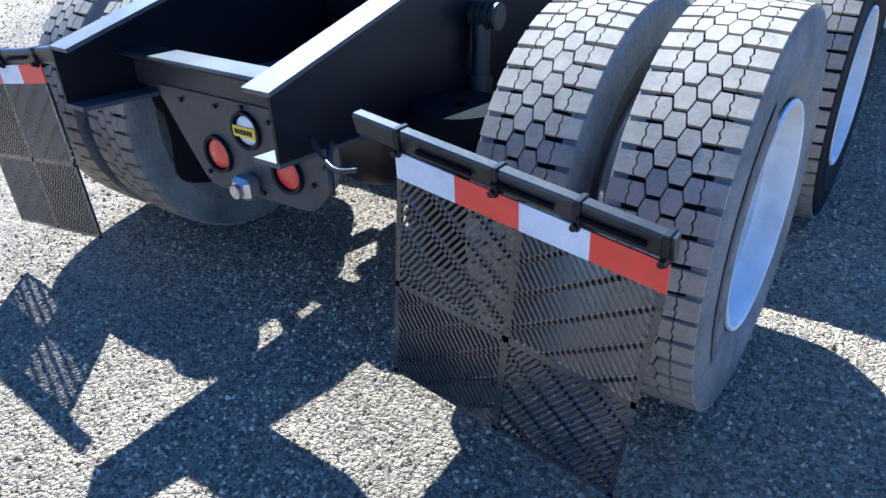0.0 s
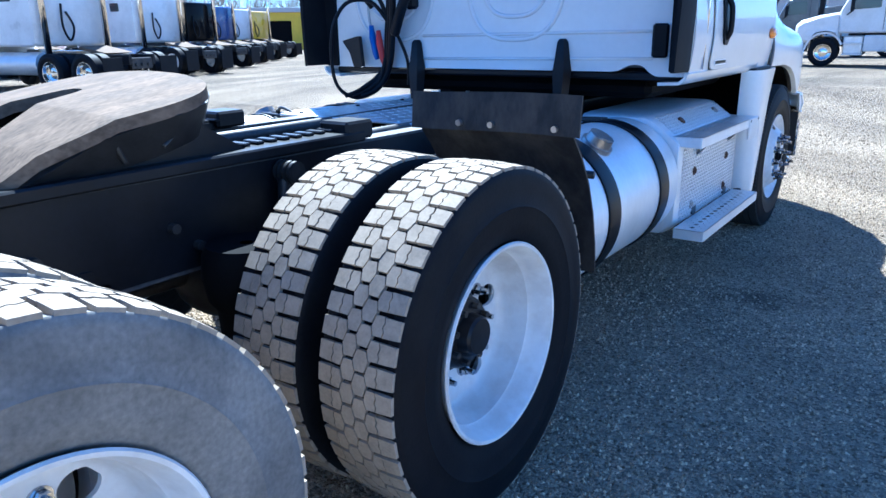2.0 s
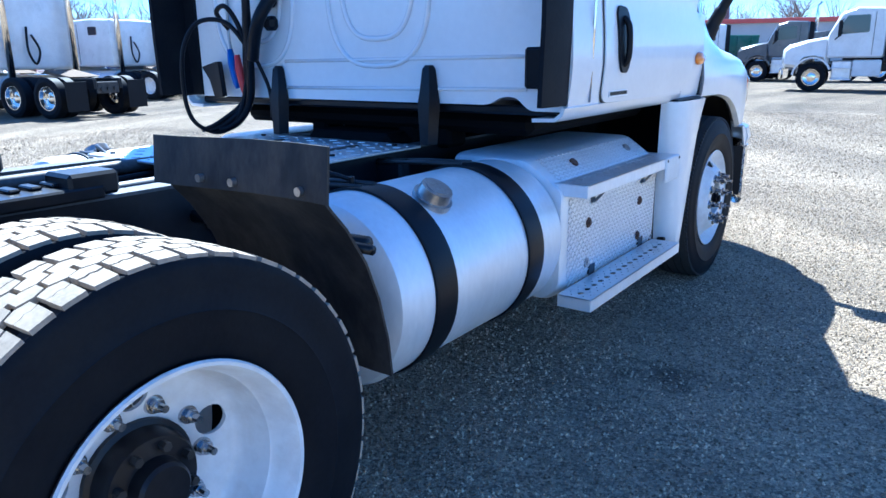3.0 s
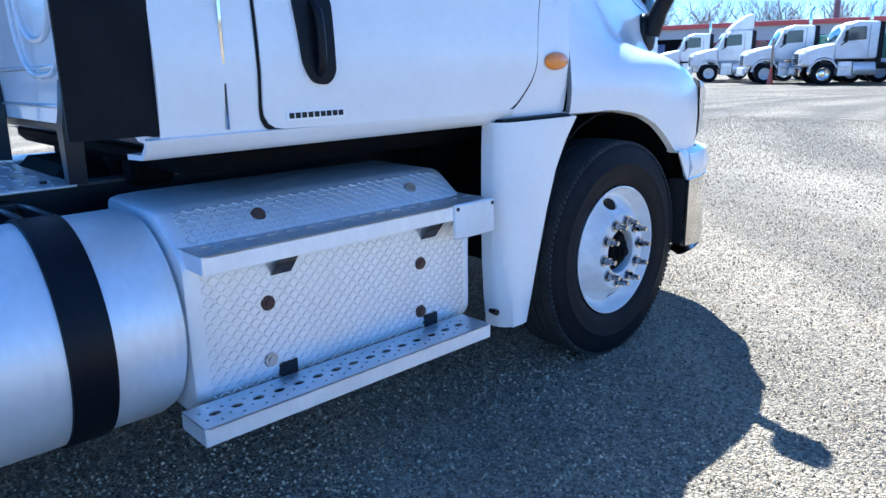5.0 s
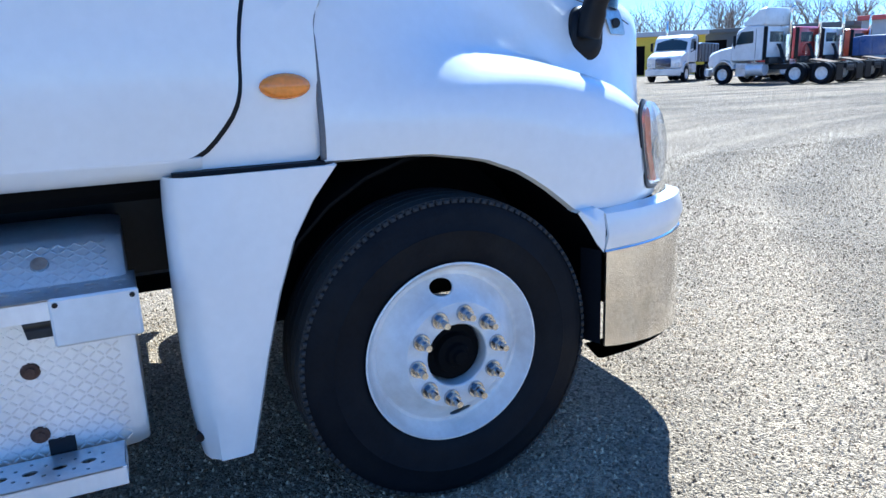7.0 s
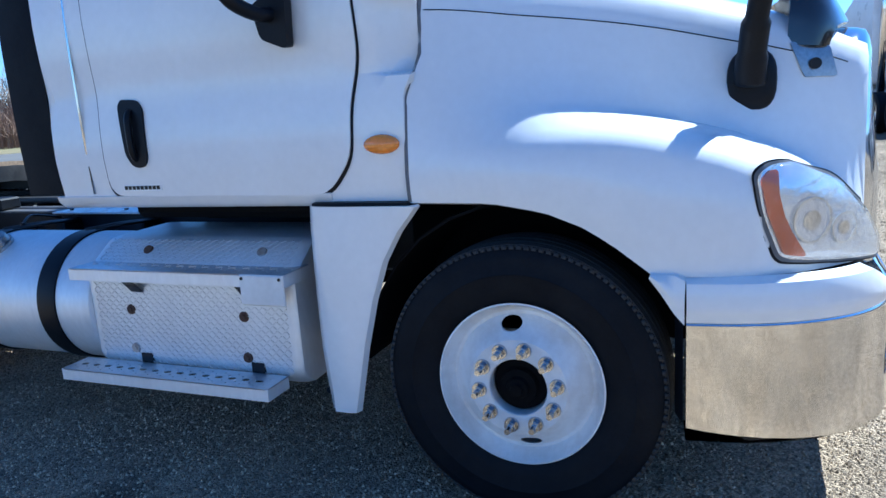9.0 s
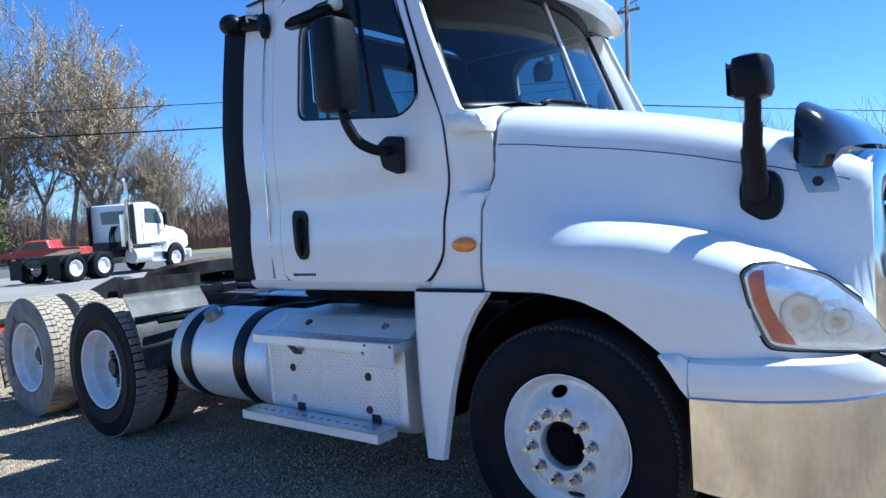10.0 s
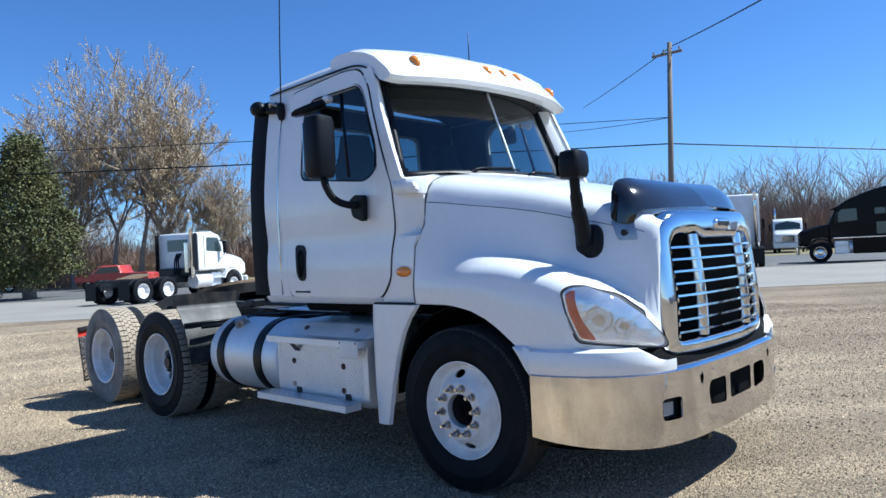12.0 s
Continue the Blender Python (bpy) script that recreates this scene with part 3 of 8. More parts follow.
OUT_X, IN_X, FRONT_X = 1.16, 0.825, 1.095
for s in (1, -1):
    wheel(s * FRONT_X, FRONT_Y, s, "front", 0.12 if s > 0 else 0.5)
    for y, dusty in ((REAR_Y, True), (MID_Y, False)):
        wheel(s * OUT_X, y, s, "outer", 0.35 + (0.9 if not dusty else 0), dusty)
        wheel(s * IN_X, y, s, "inner", 1.1, dusty)

# ---- chassis ----
def rail(s):
    """A frame rail: web, flanges and the ramped tail."""
    bm = B()
    prof = [(1.44, 0.78), (1.44, 0.93), (2.22, 1.125), (2.39, 1.12), (2.40, 1.01), (6.9, 0.99), (8.45, 0.93), (8.45, 0.70), (6.9, 0.72), (2.3, 0.72), (1.95, 0.745)]
    plate(bm, [Vector(p) for p in prof], (), lambda a, b, c: Vector((s * (0.43 + c), a, b)), thick=0.009)
    return bm


for s in (1, -1):
    r = part("frame_rail", rail(s), BLACK, truck)
    bm = B()
    xs = sorted((s * 0.43, s * 0.345))
    rows = [((1.44, 0.935), (2.22, 1.13), (2.39, 1.124)), ((2.40, 1.015), (6.9, 0.995), (8.45, 0.935)), ((1.44, 0.775), (1.95, 0.74), (2.3, 0.715), (6.9, 0.715), (8.45, 0.695))]
    for row in rows:
        vs = grid(bm, [[(x, y, z) for y, z in row] for x in xs])
    fl = part("rail_flange", bm, RAIL_TOP, truck, "worn top flange of the frame rail, grey raised for sunlight", 180)
    thicken(fl, 0.012, 0)
    for y in (2.7, 3.1, 3.9, 4.3, 4.8, 5.2):
        for d, z in ((0, 0.86), (0.08, 0.79)):
            bm = B()
            cyl(bm, (s * 0.425, y + d, z), (s * 0.455, y + d, z), 0.016, seg=8)
            part("bolt", bm, BLACK_WORN, r)
for y in (2.55, 3.35, 4.2, 5.1, 6.0):
    bm = B()
    box(bm, -0.42, 0.42, y - 0.06, y + 0.06, 0.76, 0.95, 0.01)
    part("crossmember", bm, BLACK, truck)
# added boxes that hide the bright ground seen through the chassis
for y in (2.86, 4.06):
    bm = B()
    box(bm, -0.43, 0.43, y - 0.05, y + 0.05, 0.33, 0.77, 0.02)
    part("chassis_blocker", bm, BLACK, truck, "black box added between the rails to block the view through")
# closing crossmember and its lamp panel
bm = B()
box(bm, -0.42, 0.42, 1.66, 1.70, 0.78, 0.885, 0.008)
box(bm, -0.42, 0.42, 1.62, 1.72, 0.875, 0.89, 0.006)
part("rear_crossmember", bm, BLACK_WORN, truck)
lamps = [(-0.075, 0.63, 0.052), (0.205, 0.63, 0.052), (0.065, 0.725, 0.05)]
bm = B()
outline = rounded([(-0.32, 0.80), (0.40, 0.80), (0.40, 0.66), (0.29, 0.535), (-0.14, 0.52), (-0.235, 0.66)], 0.04, 4)
plate(bm, outline, [ring2(r, 28, (x, z)) for x, z, r in lamps], lambda a, b, c: Vector((a, 1.655 + c, b)), thick=-0.008)
panel = part("lamp_panel", bm, PANEL, truck, "black steel tail lamp panel with bolt holes")
for x, z, r in lamps:
    bm = B()
    lathe(bm, [(r + 0.006, 0.0), (r + 0.004, -0.012), (r - 0.004, -0.010), (r - 0.006, 0.01)], 32, axis="y")
    bmesh.ops.translate(bm, vec=(x, 1.655, z), verts=bm.verts)
    part("lamp_grommet", bm, PLASTIC, panel, "black rubber grommet")
    bm = B()
    lathe(bm, [(r - 0.006, 0.0), (r - 0.010, -0.008), (r * 0.5, -0.013), (0.0, -0.014)], 32, axis="y")
    bmesh.ops.translate(bm, vec=(x, 1.66, z), verts=bm.verts)
    red = z < 0.7
    lamp = part("tail_lamp", bm, RED if red else LAMP_GLASS, panel, "round red tail lamp" if red else "round white lamp with a yellow strip")
for x, z in ((-0.2, 0.77), (-0.05, 0.775), (0.06, 0.79), (0.16, 0.765), (0.31, 0.74), (0.30, 0.62), (-0.13, 0.565), (0.1, 0.55), (0.35, 0.68)):
    bm = B()
    cyl(bm, (x, 1.652, z), (x, 1.644, z), 0.007, seg=8)
    part("bolt", bm, BLACK, panel)
bm = B()
box(bm, 0.022, 0.108, 1.642, 1.646, 0.708, 0.738, 0)
part("lamp_label", bm, YELLOW, panel, "yellow strip with plain marks")
for i in range(6):
    bm = B()
    box(bm, 0.03 + 0.012 * i, 0.038 + 0.012 * i, 1.640, 1.6415, 0.716, 0.73, 0)
    part("label_bar", bm, BLACK, panel)
bm = B()
box(bm, 0.02, 0.09, 1.60, 1.655, 0.535, 0.60, 0.012)
cyl(bm, (0.055, 1.60, 0.566), (0.055, 1.585, 0.566), 0.02, seg=12)
part("power_socket", bm, STEEL, panel, "pale metal power socket with a lid")

# axles, air springs, shocks, driveline
for y in (REAR_Y, MID_Y):
    bm = B()
    cyl(bm, (-0.75, y, HUB_Z), (0.75, y, HUB_Z), 0.075, seg=20)
    bmesh.ops.create_uvsphere(bm, u_segments=20, v_segments=12, radius=0.21, matrix=Matrix.Translation((0, y, HUB_Z + 0.02)))
    part("drive_axle", bm, BLACK_WORN, truck)
    for s in (1, -1):
        bm = B()
        lathe(bm, [(0.02, 0.0), (0.12, 0.0), (0.135, -0.03), (0.14, -0.10), (0.128, -0.17), (0.105, -0.20), (0.10, -0.30), (0.11, -0.42), (0.10, -0.44), (0.0, -0.44)], 28, axis="z")
        bmesh.ops.translate(bm, vec=(s * 0.565, y - 0.33, 0.80), verts=bm.verts)
        part("air_spring", bm, DARK, truck, "black rubber air spring")
        bm = B()
        tube(bm, smooth_path([(s * 0.5, y + 0.42, 0.52), (s * 0.5, y, 0.40), (s * 0.55, y - 0.33, 0.36)], 5), 0.045, 8)
        part("trailing_arm", bm, BLACK, truck)
        bm = B()
        cyl(bm, (s * 0.50, y - 0.15, 0.45), (s * 0.47, y - 0.08, 0.80), 0.035, seg=14)
        cyl(bm, (s * 0.47, y - 0.08, 0.80), (s * 0.46, y - 0.06, 0.98), 0.026, seg=14)
        cyl(bm, (s * 0.41, y - 0.06, 0.965), (s * 0.52, y - 0.06, 0.965), 0.03, seg=12)
        for k in range(4):
            cyl(bm, (s * (0.44 + 0.022 * k), y - 0.06, 0.965), (s * (0.452 + 0.022 * k), y - 0.06, 0.965), 0.038, seg=12)
        part("shock_absorber", bm, BLACK_WORN, truck)
    for s in (1, -1):
        bm = B()
        cyl(bm, (s * 0.48, y, HUB_Z), (s * 0.64, y, HUB_Z), 0.215, 0.225, seg=32)
        part("brake_drum", bm, BLACK, truck, "black brake drum")
        bm = B()
        cyl(bm, (s * 0.36, y + 0.22, HUB_Z + 0.11), (s * 0.36, y + 0.36, HUB_Z + 0.13), 0.085, seg=18)
        cyl(bm, (s * 0.36, y + 0.36, HUB_Z + 0.13), (s * 0.36, y + 0.48, HUB_Z + 0.15), 0.095, 0.08, seg=18)
        part("brake_chamber", bm, BLACK, truck, "black round brake chamber")
        bm = B()
        plate(bm, rounded([(y + 0.30, 0.80), (y + 0.58, 0.80), (y + 0.50, 0.42), (y + 0.38, 0.42)], 0.02, 2), (), lambda a, b, c: Vector((s * (0.44 + c), a, b)), thick=0.05)
        part("hanger_bracket", bm, BLACK, truck, "black suspension hanger")
bm = B()
tube(bm, [(0, MID_Y, 0.55), (0, 5.4, 0.66), (0, 6.8, 0.75)], 0.06, 12)
cyl(bm, (0, REAR_Y, 0.56), (0, MID_Y, 0.56), 0.05, seg=12)
part("drive_shaft", bm, BLACK_WORN, truck)
bm = B()
cyl(bm, (-0.9, FRONT_Y, 0.46), (0.9, FRONT_Y, 0.46), 0.06, seg=14)
box(bm, -0.9, -0.5, FRONT_Y - 0.05, FRONT_Y + 0.05, 0.44, 0.56, 0.02)
box(bm, 0.5, 0.9, FRONT_Y - 0.05, FRONT_Y + 0.05, 0.44, 0.56, 0.02)
part("front_axle", bm, BLACK, truck)
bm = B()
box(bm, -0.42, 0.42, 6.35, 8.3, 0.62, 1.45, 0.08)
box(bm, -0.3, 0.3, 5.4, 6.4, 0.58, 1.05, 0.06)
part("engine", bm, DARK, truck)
for x, z in ((-0.30, 0.98), (-0.2, 0.97), (-0.1, 1.0), (0.18, 0.97)):
    bm = B()
    tube(bm, smooth_path([(x, 2.5, z - 0.08), (x + 0.03, 3.4, z - 0.06), (x - 0.05, 4.4, z - 0.04), (x, 5.2, z)], 6), 0.014, 6)
    part("air_line", bm, PLASTIC, truck)
for x in (0.24, -0.24):
    bm = B()
    tube(bm, [(x, 2.5, 0.985), (x, 4.35, 0.99), (x, 5.25, 0.995)], 0.026, 12)
    part("frame_tube", bm, RAIL_TOP, truck, "long dull grey tube along the frame")
for s in (1, -1):
    for y in (4.55, 5.0):
        bm = B()
        cyl(bm, (s * 0.15, y - 0.2, 0.60), (s * 0.15, y + 0.2, 0.60), 0.12, seg=18)
        part("air_tank", bm, BLACK, truck)

# fifth wheel on its slide
FW = Matrix.Translation((0, 3.10, 1.245)) @ pose(0, 0, 0, 9.5, 0, 0)
slot = [(0.27, -0.50), (0.20, -0.46), (0.065, -0.13), (0.055, -0.02), (0.03, 0.015), (-0.03, 0.015), (-0.055, -0.02), (-0.065, -0.13), (-0.20, -0.46), (-0.27, -0.50)]
rim_pts = [(-0.40, -0.49), (-0.475, -0.2), (-0.49, 0.05), (-0.46, 0.14), (-0.38, 0.215), (-0.2, 0.26), (0, 0.27), (0.2, 0.26), (0.38, 0.215), (0.46, 0.14), (0.49, 0.02), (0.475, -0.2), (0.40, -0.49)]
out2 = rounded([Vector(p) for p in slot + rim_pts], 0.05, 3)


def fw_place(a, b, c):
    drop = -0.22 * max(0.0, -b - 0.16) - 0.25 * max(0.0, -b - 0.36)
    return FW @ Vector((a, b, c + drop - 0.022 * (a / 0.45) ** 2))


bm = B()
plate(bm, out2, (), fw_place, [(1, -0.16), (1, -0.26), (1, -0.36), (1, -0.44), (0, 0.3), (0, 0.15), (0, -0.15), (0, -0.3), (1, 0.08), (1, 0.18)], thick=0.035)
fifth = part("fifth_wheel", bm, GREASE, truck, "worn greasy steel fifth-wheel plate", 50)
bm = B()
rows = []
for a, b in rim_pts:
    p = fw_place(a * 0.985, b * 0.985, -0.03)
    rows.append((p, Vector((p.x * 0.86, p.y, p.z - 0.11 + 0.05 * (abs(b) > 0.3)))))
grid(bm, [[r[0] for r in rows], [r[1] for r in rows]])
thicken(part("skirt", bm, BLACK_WORN, fifth, "black rim below the plate"), 0.015, 0)
bm = B()
for s in (1, -1):
    plate_pts = [(2.80, 1.05), (3.42, 1.05), (3.30, 1.12), (3.19, 1.205), (3.02, 1.19), (2.94, 1.12)]
    b2 = B()
    plate(b2, [Vector(p) for p in plate_pts], (), lambda a, b, c: Vector((s * (0.40 + c), a, b)), thick=0.05)
    me = bpy.data.meshes.new("tmp")
    b2.to_mesh(me)
    b2.free()
    bm.from_mesh(me)
    bpy.data.meshes.remove(me)
cyl(bm, (-0.42, 3.1, 1.165), (0.42, 3.1, 1.165), 0.03, seg=14)
part("pivot_bracket", bm, BLACK, fifth)
bm = B()
tube(bm, smooth_path([(0.44, 2.98, 1.07), (0.45, 2.96, 1.13), (0.45, 3.04, 1.16), (0.44, 3.14, 1.14), (0.44, 3.10, 1.10)], 5), 0.008, 6)
part("release_handle", bm, BLACK_WORN, fifth)
for s in (1, -1):
    bm = B()
    box(bm, s * 0.33, s * 0.45, 2.45, 3.95, 1.012, 1.05, 0.006)
    for i in range(24):
        y = 2.5 + 0.058 * i
        box(bm, s * 0.30, s * 0.38, y, y + 0.032, 1.05, 1.062, 0.004)
    part("slide_rail", bm, BLACK, truck, "black toothed slide rail")
    for y0, y1, zz in ((2.42, 2.50, 1.10), (3.85, 4.0, 1.09)):
        bm = B()
        box(bm, s * 0.30, s * 0.445, y0, y1, 1.02, zz, 0.01)
        part("slide_stop", bm, BLACK, truck)

# mud flaps on their hangers
def slats(s, x0, x1, z0, z1, y):
    """Four fields of slanting slats, each crossed by a few wide ribs."""
    bm = B()
    xm, zm = (x0 + x1) / 2, (z0 + z1) / 2

    def bar(xa, xb, za, zb, ang, step, w, t, off=0.0):
        d, nrm = Vector((math.cos(ang), math.sin(ang))), Vector((-math.sin(ang), math.cos(ang)))
        c = Vector(((xa + xb) / 2, (za + zb) / 2))
        k = -40
        while k <= 40:
            o = c + nrm * (k * step + off)
            lo, hi = -9.0, 9.0
            for a, b0, b1 in ((0, xa, xb), (1, za, zb)):
                if abs(d[a]) < 1e-6:
                    if not b0 <= o[a] <= b1:
                        lo, hi = 1, 0
                    continue
                t0, t1 = sorted(((b0 - o[a]) / d[a], (b1 - o[a]) / d[a]))
                lo, hi = max(lo, t0), min(hi, t1)
            if hi - lo > 0.01:
                p, q = o + d * lo, o + d * hi
                vs = []
                for yy in (y - t, y + t * 0.5):
                    for pt, sg in ((p, -1), (q, -1), (q, 1), (p, 1)):
                        e = pt + nrm * (w / 2 * sg)
                        vs.append(bm.verts.new((e.x, yy, e.y)))
                for f in ((0, 1, 2, 3), (7, 6, 5, 4), (0, 4, 5, 1), (1, 5, 6, 2), (2, 6, 7, 3), (3, 7, 4, 0)):
                    bm.faces.new([vs[i] for i in f])
            k += 1

    quads = ((x0, xm, zm, z1, -0.62), (xm, x1, zm, z1, 0.62), (x0, xm, z0, zm, 0.62), (xm, x1, z0, zm, -0.62))
    for xa, xb, za, zb, ang in quads:
        sg = 1 if ang > 0 else -1
        bar(xa, xb, za, zb, -sg * 0.95, 0.0135, 0.0062, 0.006)
        bar(xa, xb, za, zb, sg * 0.62, 0.066, 0.010, 0.006)
    for a, b, c, d in ((x0, x0 + 0.012, z0, z1), (x1 - 0.012, x1, z0, z1), (xm - 0.008, xm + 0.008, z0, z1), (x0, x1, z0, z0 + 0.01), (x0, x1, zm - 0.008, zm + 0.008)):
        box(bm, a, b, y - 0.006, y + 0.003, c, d, 0)
    for v in bm.verts:
        v.co.z -= 0.146 * (v.co.x - x0)
        v.co.x -= 0.05 * max(0, z1 - v.co.z - 0.146 * (v.co.x - x0)) / (z1 - z0)
        v.co.x *= s
    bmesh.ops.recalc_face_normals(bm, faces=bm.faces)
    return bm


for s in (1, -1):
    x0, x1 = 0.69, 1.272
    bm = B()
    rows = []
    for x, z in ((0.587, 0.900), (1.276, 0.802)):
        rows.append([(s * x, 1.52, z + 0.002), (s * x, 1.545, z + 0.002), (s * x, 1.55, z - 0.042), (s * x, 1.535, z - 0.05), (s * x, 1.525, z - 0.042), (s * x, 1.515, z - 0.004)])
    vs = grid(bm, rows, close=True)
    bm.faces.new(vs[0])
    bm.faces.new(vs[-1])
    bmesh.ops.recalc_face_normals(bm, faces=bm.faces)
    hanger = part("flap_hanger", bm, BLACK_WORN, truck, "black steel mud flap hanger", 25)
    slope = lambda x: 0.900 - 0.142 * (x - 0.587)
    for x in (0.70, 0.93, 1.10, 1.262):
        bm = B()
        box(bm, s * x - 0.007, s * x + 0.007, 1.512, 1.553, slope(x) - 0.056, slope(x) + 0.005, 0.002)
        part("hanger_clip", bm, BLACK, hanger)
        bm = B()
        cyl(bm, (s * x, 1.512, slope(x) - 0.045), (s * x, 1.502, slope(x) - 0.045), 0.007, seg=8)
        part("bolt", bm, BLACK, hanger)
    for i in range(3):
        x = 0.75 + 0.175 * i
        rows = [[(s * a, y, slope(a) + d - 0.026) for y, d in ((1.512, -0.004), (1.519, -0.004), (1.519, 0.004), (1.512, 0.004))] for a in (x, x + 0.13)]
        bm = B()
        vs = grid(bm, rows, close=True)
        bm.faces.new(vs[0])
        bm.faces.new(vs[-1])
        bmesh.ops.recalc_face_normals(bm, faces=bm.faces)
        part("hanger_slot", bm, DARK, hanger)
    flap = part("mud_flap", slats(s, x0, x1, 0.25, 0.778, 1.53), FLAP, truck, "black slatted anti-spray mud flap", 20)
    flap["kind"] = "stuff"
    n = 4
    cols = (TAPE_WHITE, TAPE_RED, TAPE_WHITE, TAPE_RED) if s > 0 else (TAPE_RED, TAPE_WHITE, TAPE_RED, TAPE_WHITE)
    for i in range(n):
        xa, xb = x0 + (x1 - x0) * i / n, x0 + (x1 - x0) * (i + 1) / n
        bm = B()
        rows = [[(s * x, y, 0.838 - 0.146 * (x - x0) + dz) for y, dz in ((1.524, -0.06), (1.522, 0), (1.527, 0), (1.528, -0.06))] for x in (xa, xb)]
        vs = grid(bm, rows, close=True)
        bm.faces.new(vs[0])
        bm.faces.new(vs[-1])
        bmesh.ops.recalc_face_normals(bm, faces=bm.faces)
        part("reflective_tape", bm, cols[i], flap, "white reflective tape" if cols[i] is TAPE_WHITE else "red reflective tape", 20)
bm = B()
tube(bm, smooth_path([(0.47, 1.56, 0.80), (0.52, 1.50, 0.77), (0.53, 1.49, 0.72), (0.50, 1.52, 0.70)], 5), 0.008, 6)
tube(bm, smooth_path([(0.45, 1.52, 0.82), (0.56, 1.47, 0.79), (0.62, 1.48, 0.795)], 5), 0.006, 6)
part("wiring", bm, BLACK_WORN, truck)

# quarter fenders ahead of the drive wheels
for s in (1, -1):
    bm = B()
    rows = []
    for y, z in ((4.012, 1.10), (4.02, 1.075), (4.04, 1.05), (4.085, 1.00), (4.15, 0.90), (4.195, 0.79), (4.225, 0.67), (4.238, 0.56)):
        rows.append([(s * x, y + 0.012 * math.sin(9 * x), z) for x in (0.66, 0.8, 0.95, 1.1, 1.22, 1.278)])
    grid(bm, rows)
    qf = part("quarter_fender", bm, FENDER_DUST, truck, "black plastic quarter fender, dusty inside")
    thicken(qf, 0.008, 0)
    bm = B()
    grid(bm, [[(s * x, 3.992 + 0.012 * (z - 1.09) / 0.12 - 0.004 * math.sin(5 * x), z + 0.005 * math.sin(7 * x)) for x in (0.64, 0.75, 0.9, 1.05, 1.2, 1.285, 1.305)] for z in (1.075, 1.12, 1.16, 1.205)])
    thicken(part("fender_flap", bm, FENDER_DUST, qf, "stiff black rubber flap"), 0.008, 0)
    for x in (0.85, 0.98, 1.22):
        bm = B()
        cyl(bm, (s * x, 3.978, 1.10), (s * x, 3.995, 1.10), 0.011, seg=10)
        part("bolt", bm, STEEL, qf, "pale bolt head")
    bm = B()
    tube(bm, [(s * 0.43, 4.25, 0.90), (s * 1.17, 4.27, 0.905)], 0.022, 10)
    part("fender_arm", bm, BLACK, qf)
    bm = B()
    tube(bm, [(s * 0.62, 4.158, 0.935), (s * 1.285, 4.158, 0.930)], 0.014, 8)
    part("fender_bar", bm, BLACK, qf, "black bar across the front of the fender")

# deck plate
bm = B()
box(bm, -0.60, 0.47, 4.46, 5.43, 1.0, 1.012, 0.003)
rnd = random.Random(3)
deck = part("deck_plate", bm, ALU_BRIGHT, truck, "bright aluminium deck plate")
bm = B()
for i in range(12):
    for j in range(14):
        x, y = -0.56 + 0.09 * i, 4.50 + 0.067 * j
        a = 0.6 if (i + j) % 2 else -0.6
        box(bm, -0.018, 0.018, -0.004, 0.004, 0, 0.004, 0, Matrix.Translation((x, y, 1.011)) @ pose(0, 0, 0, 0, 0, math.degrees(a)))
part("tread_pattern", bm, ALU_BRIGHT, deck)["kind"] = "stuff"
for x in (-0.5, 0.38):
    for y in (4.52, 4.95, 5.35):
        bm = B()
        cyl(bm, (x, y, 1.012), (x, y, 1.02), 0.012, seg=8)
        part("bolt", bm, BLACK, deck)

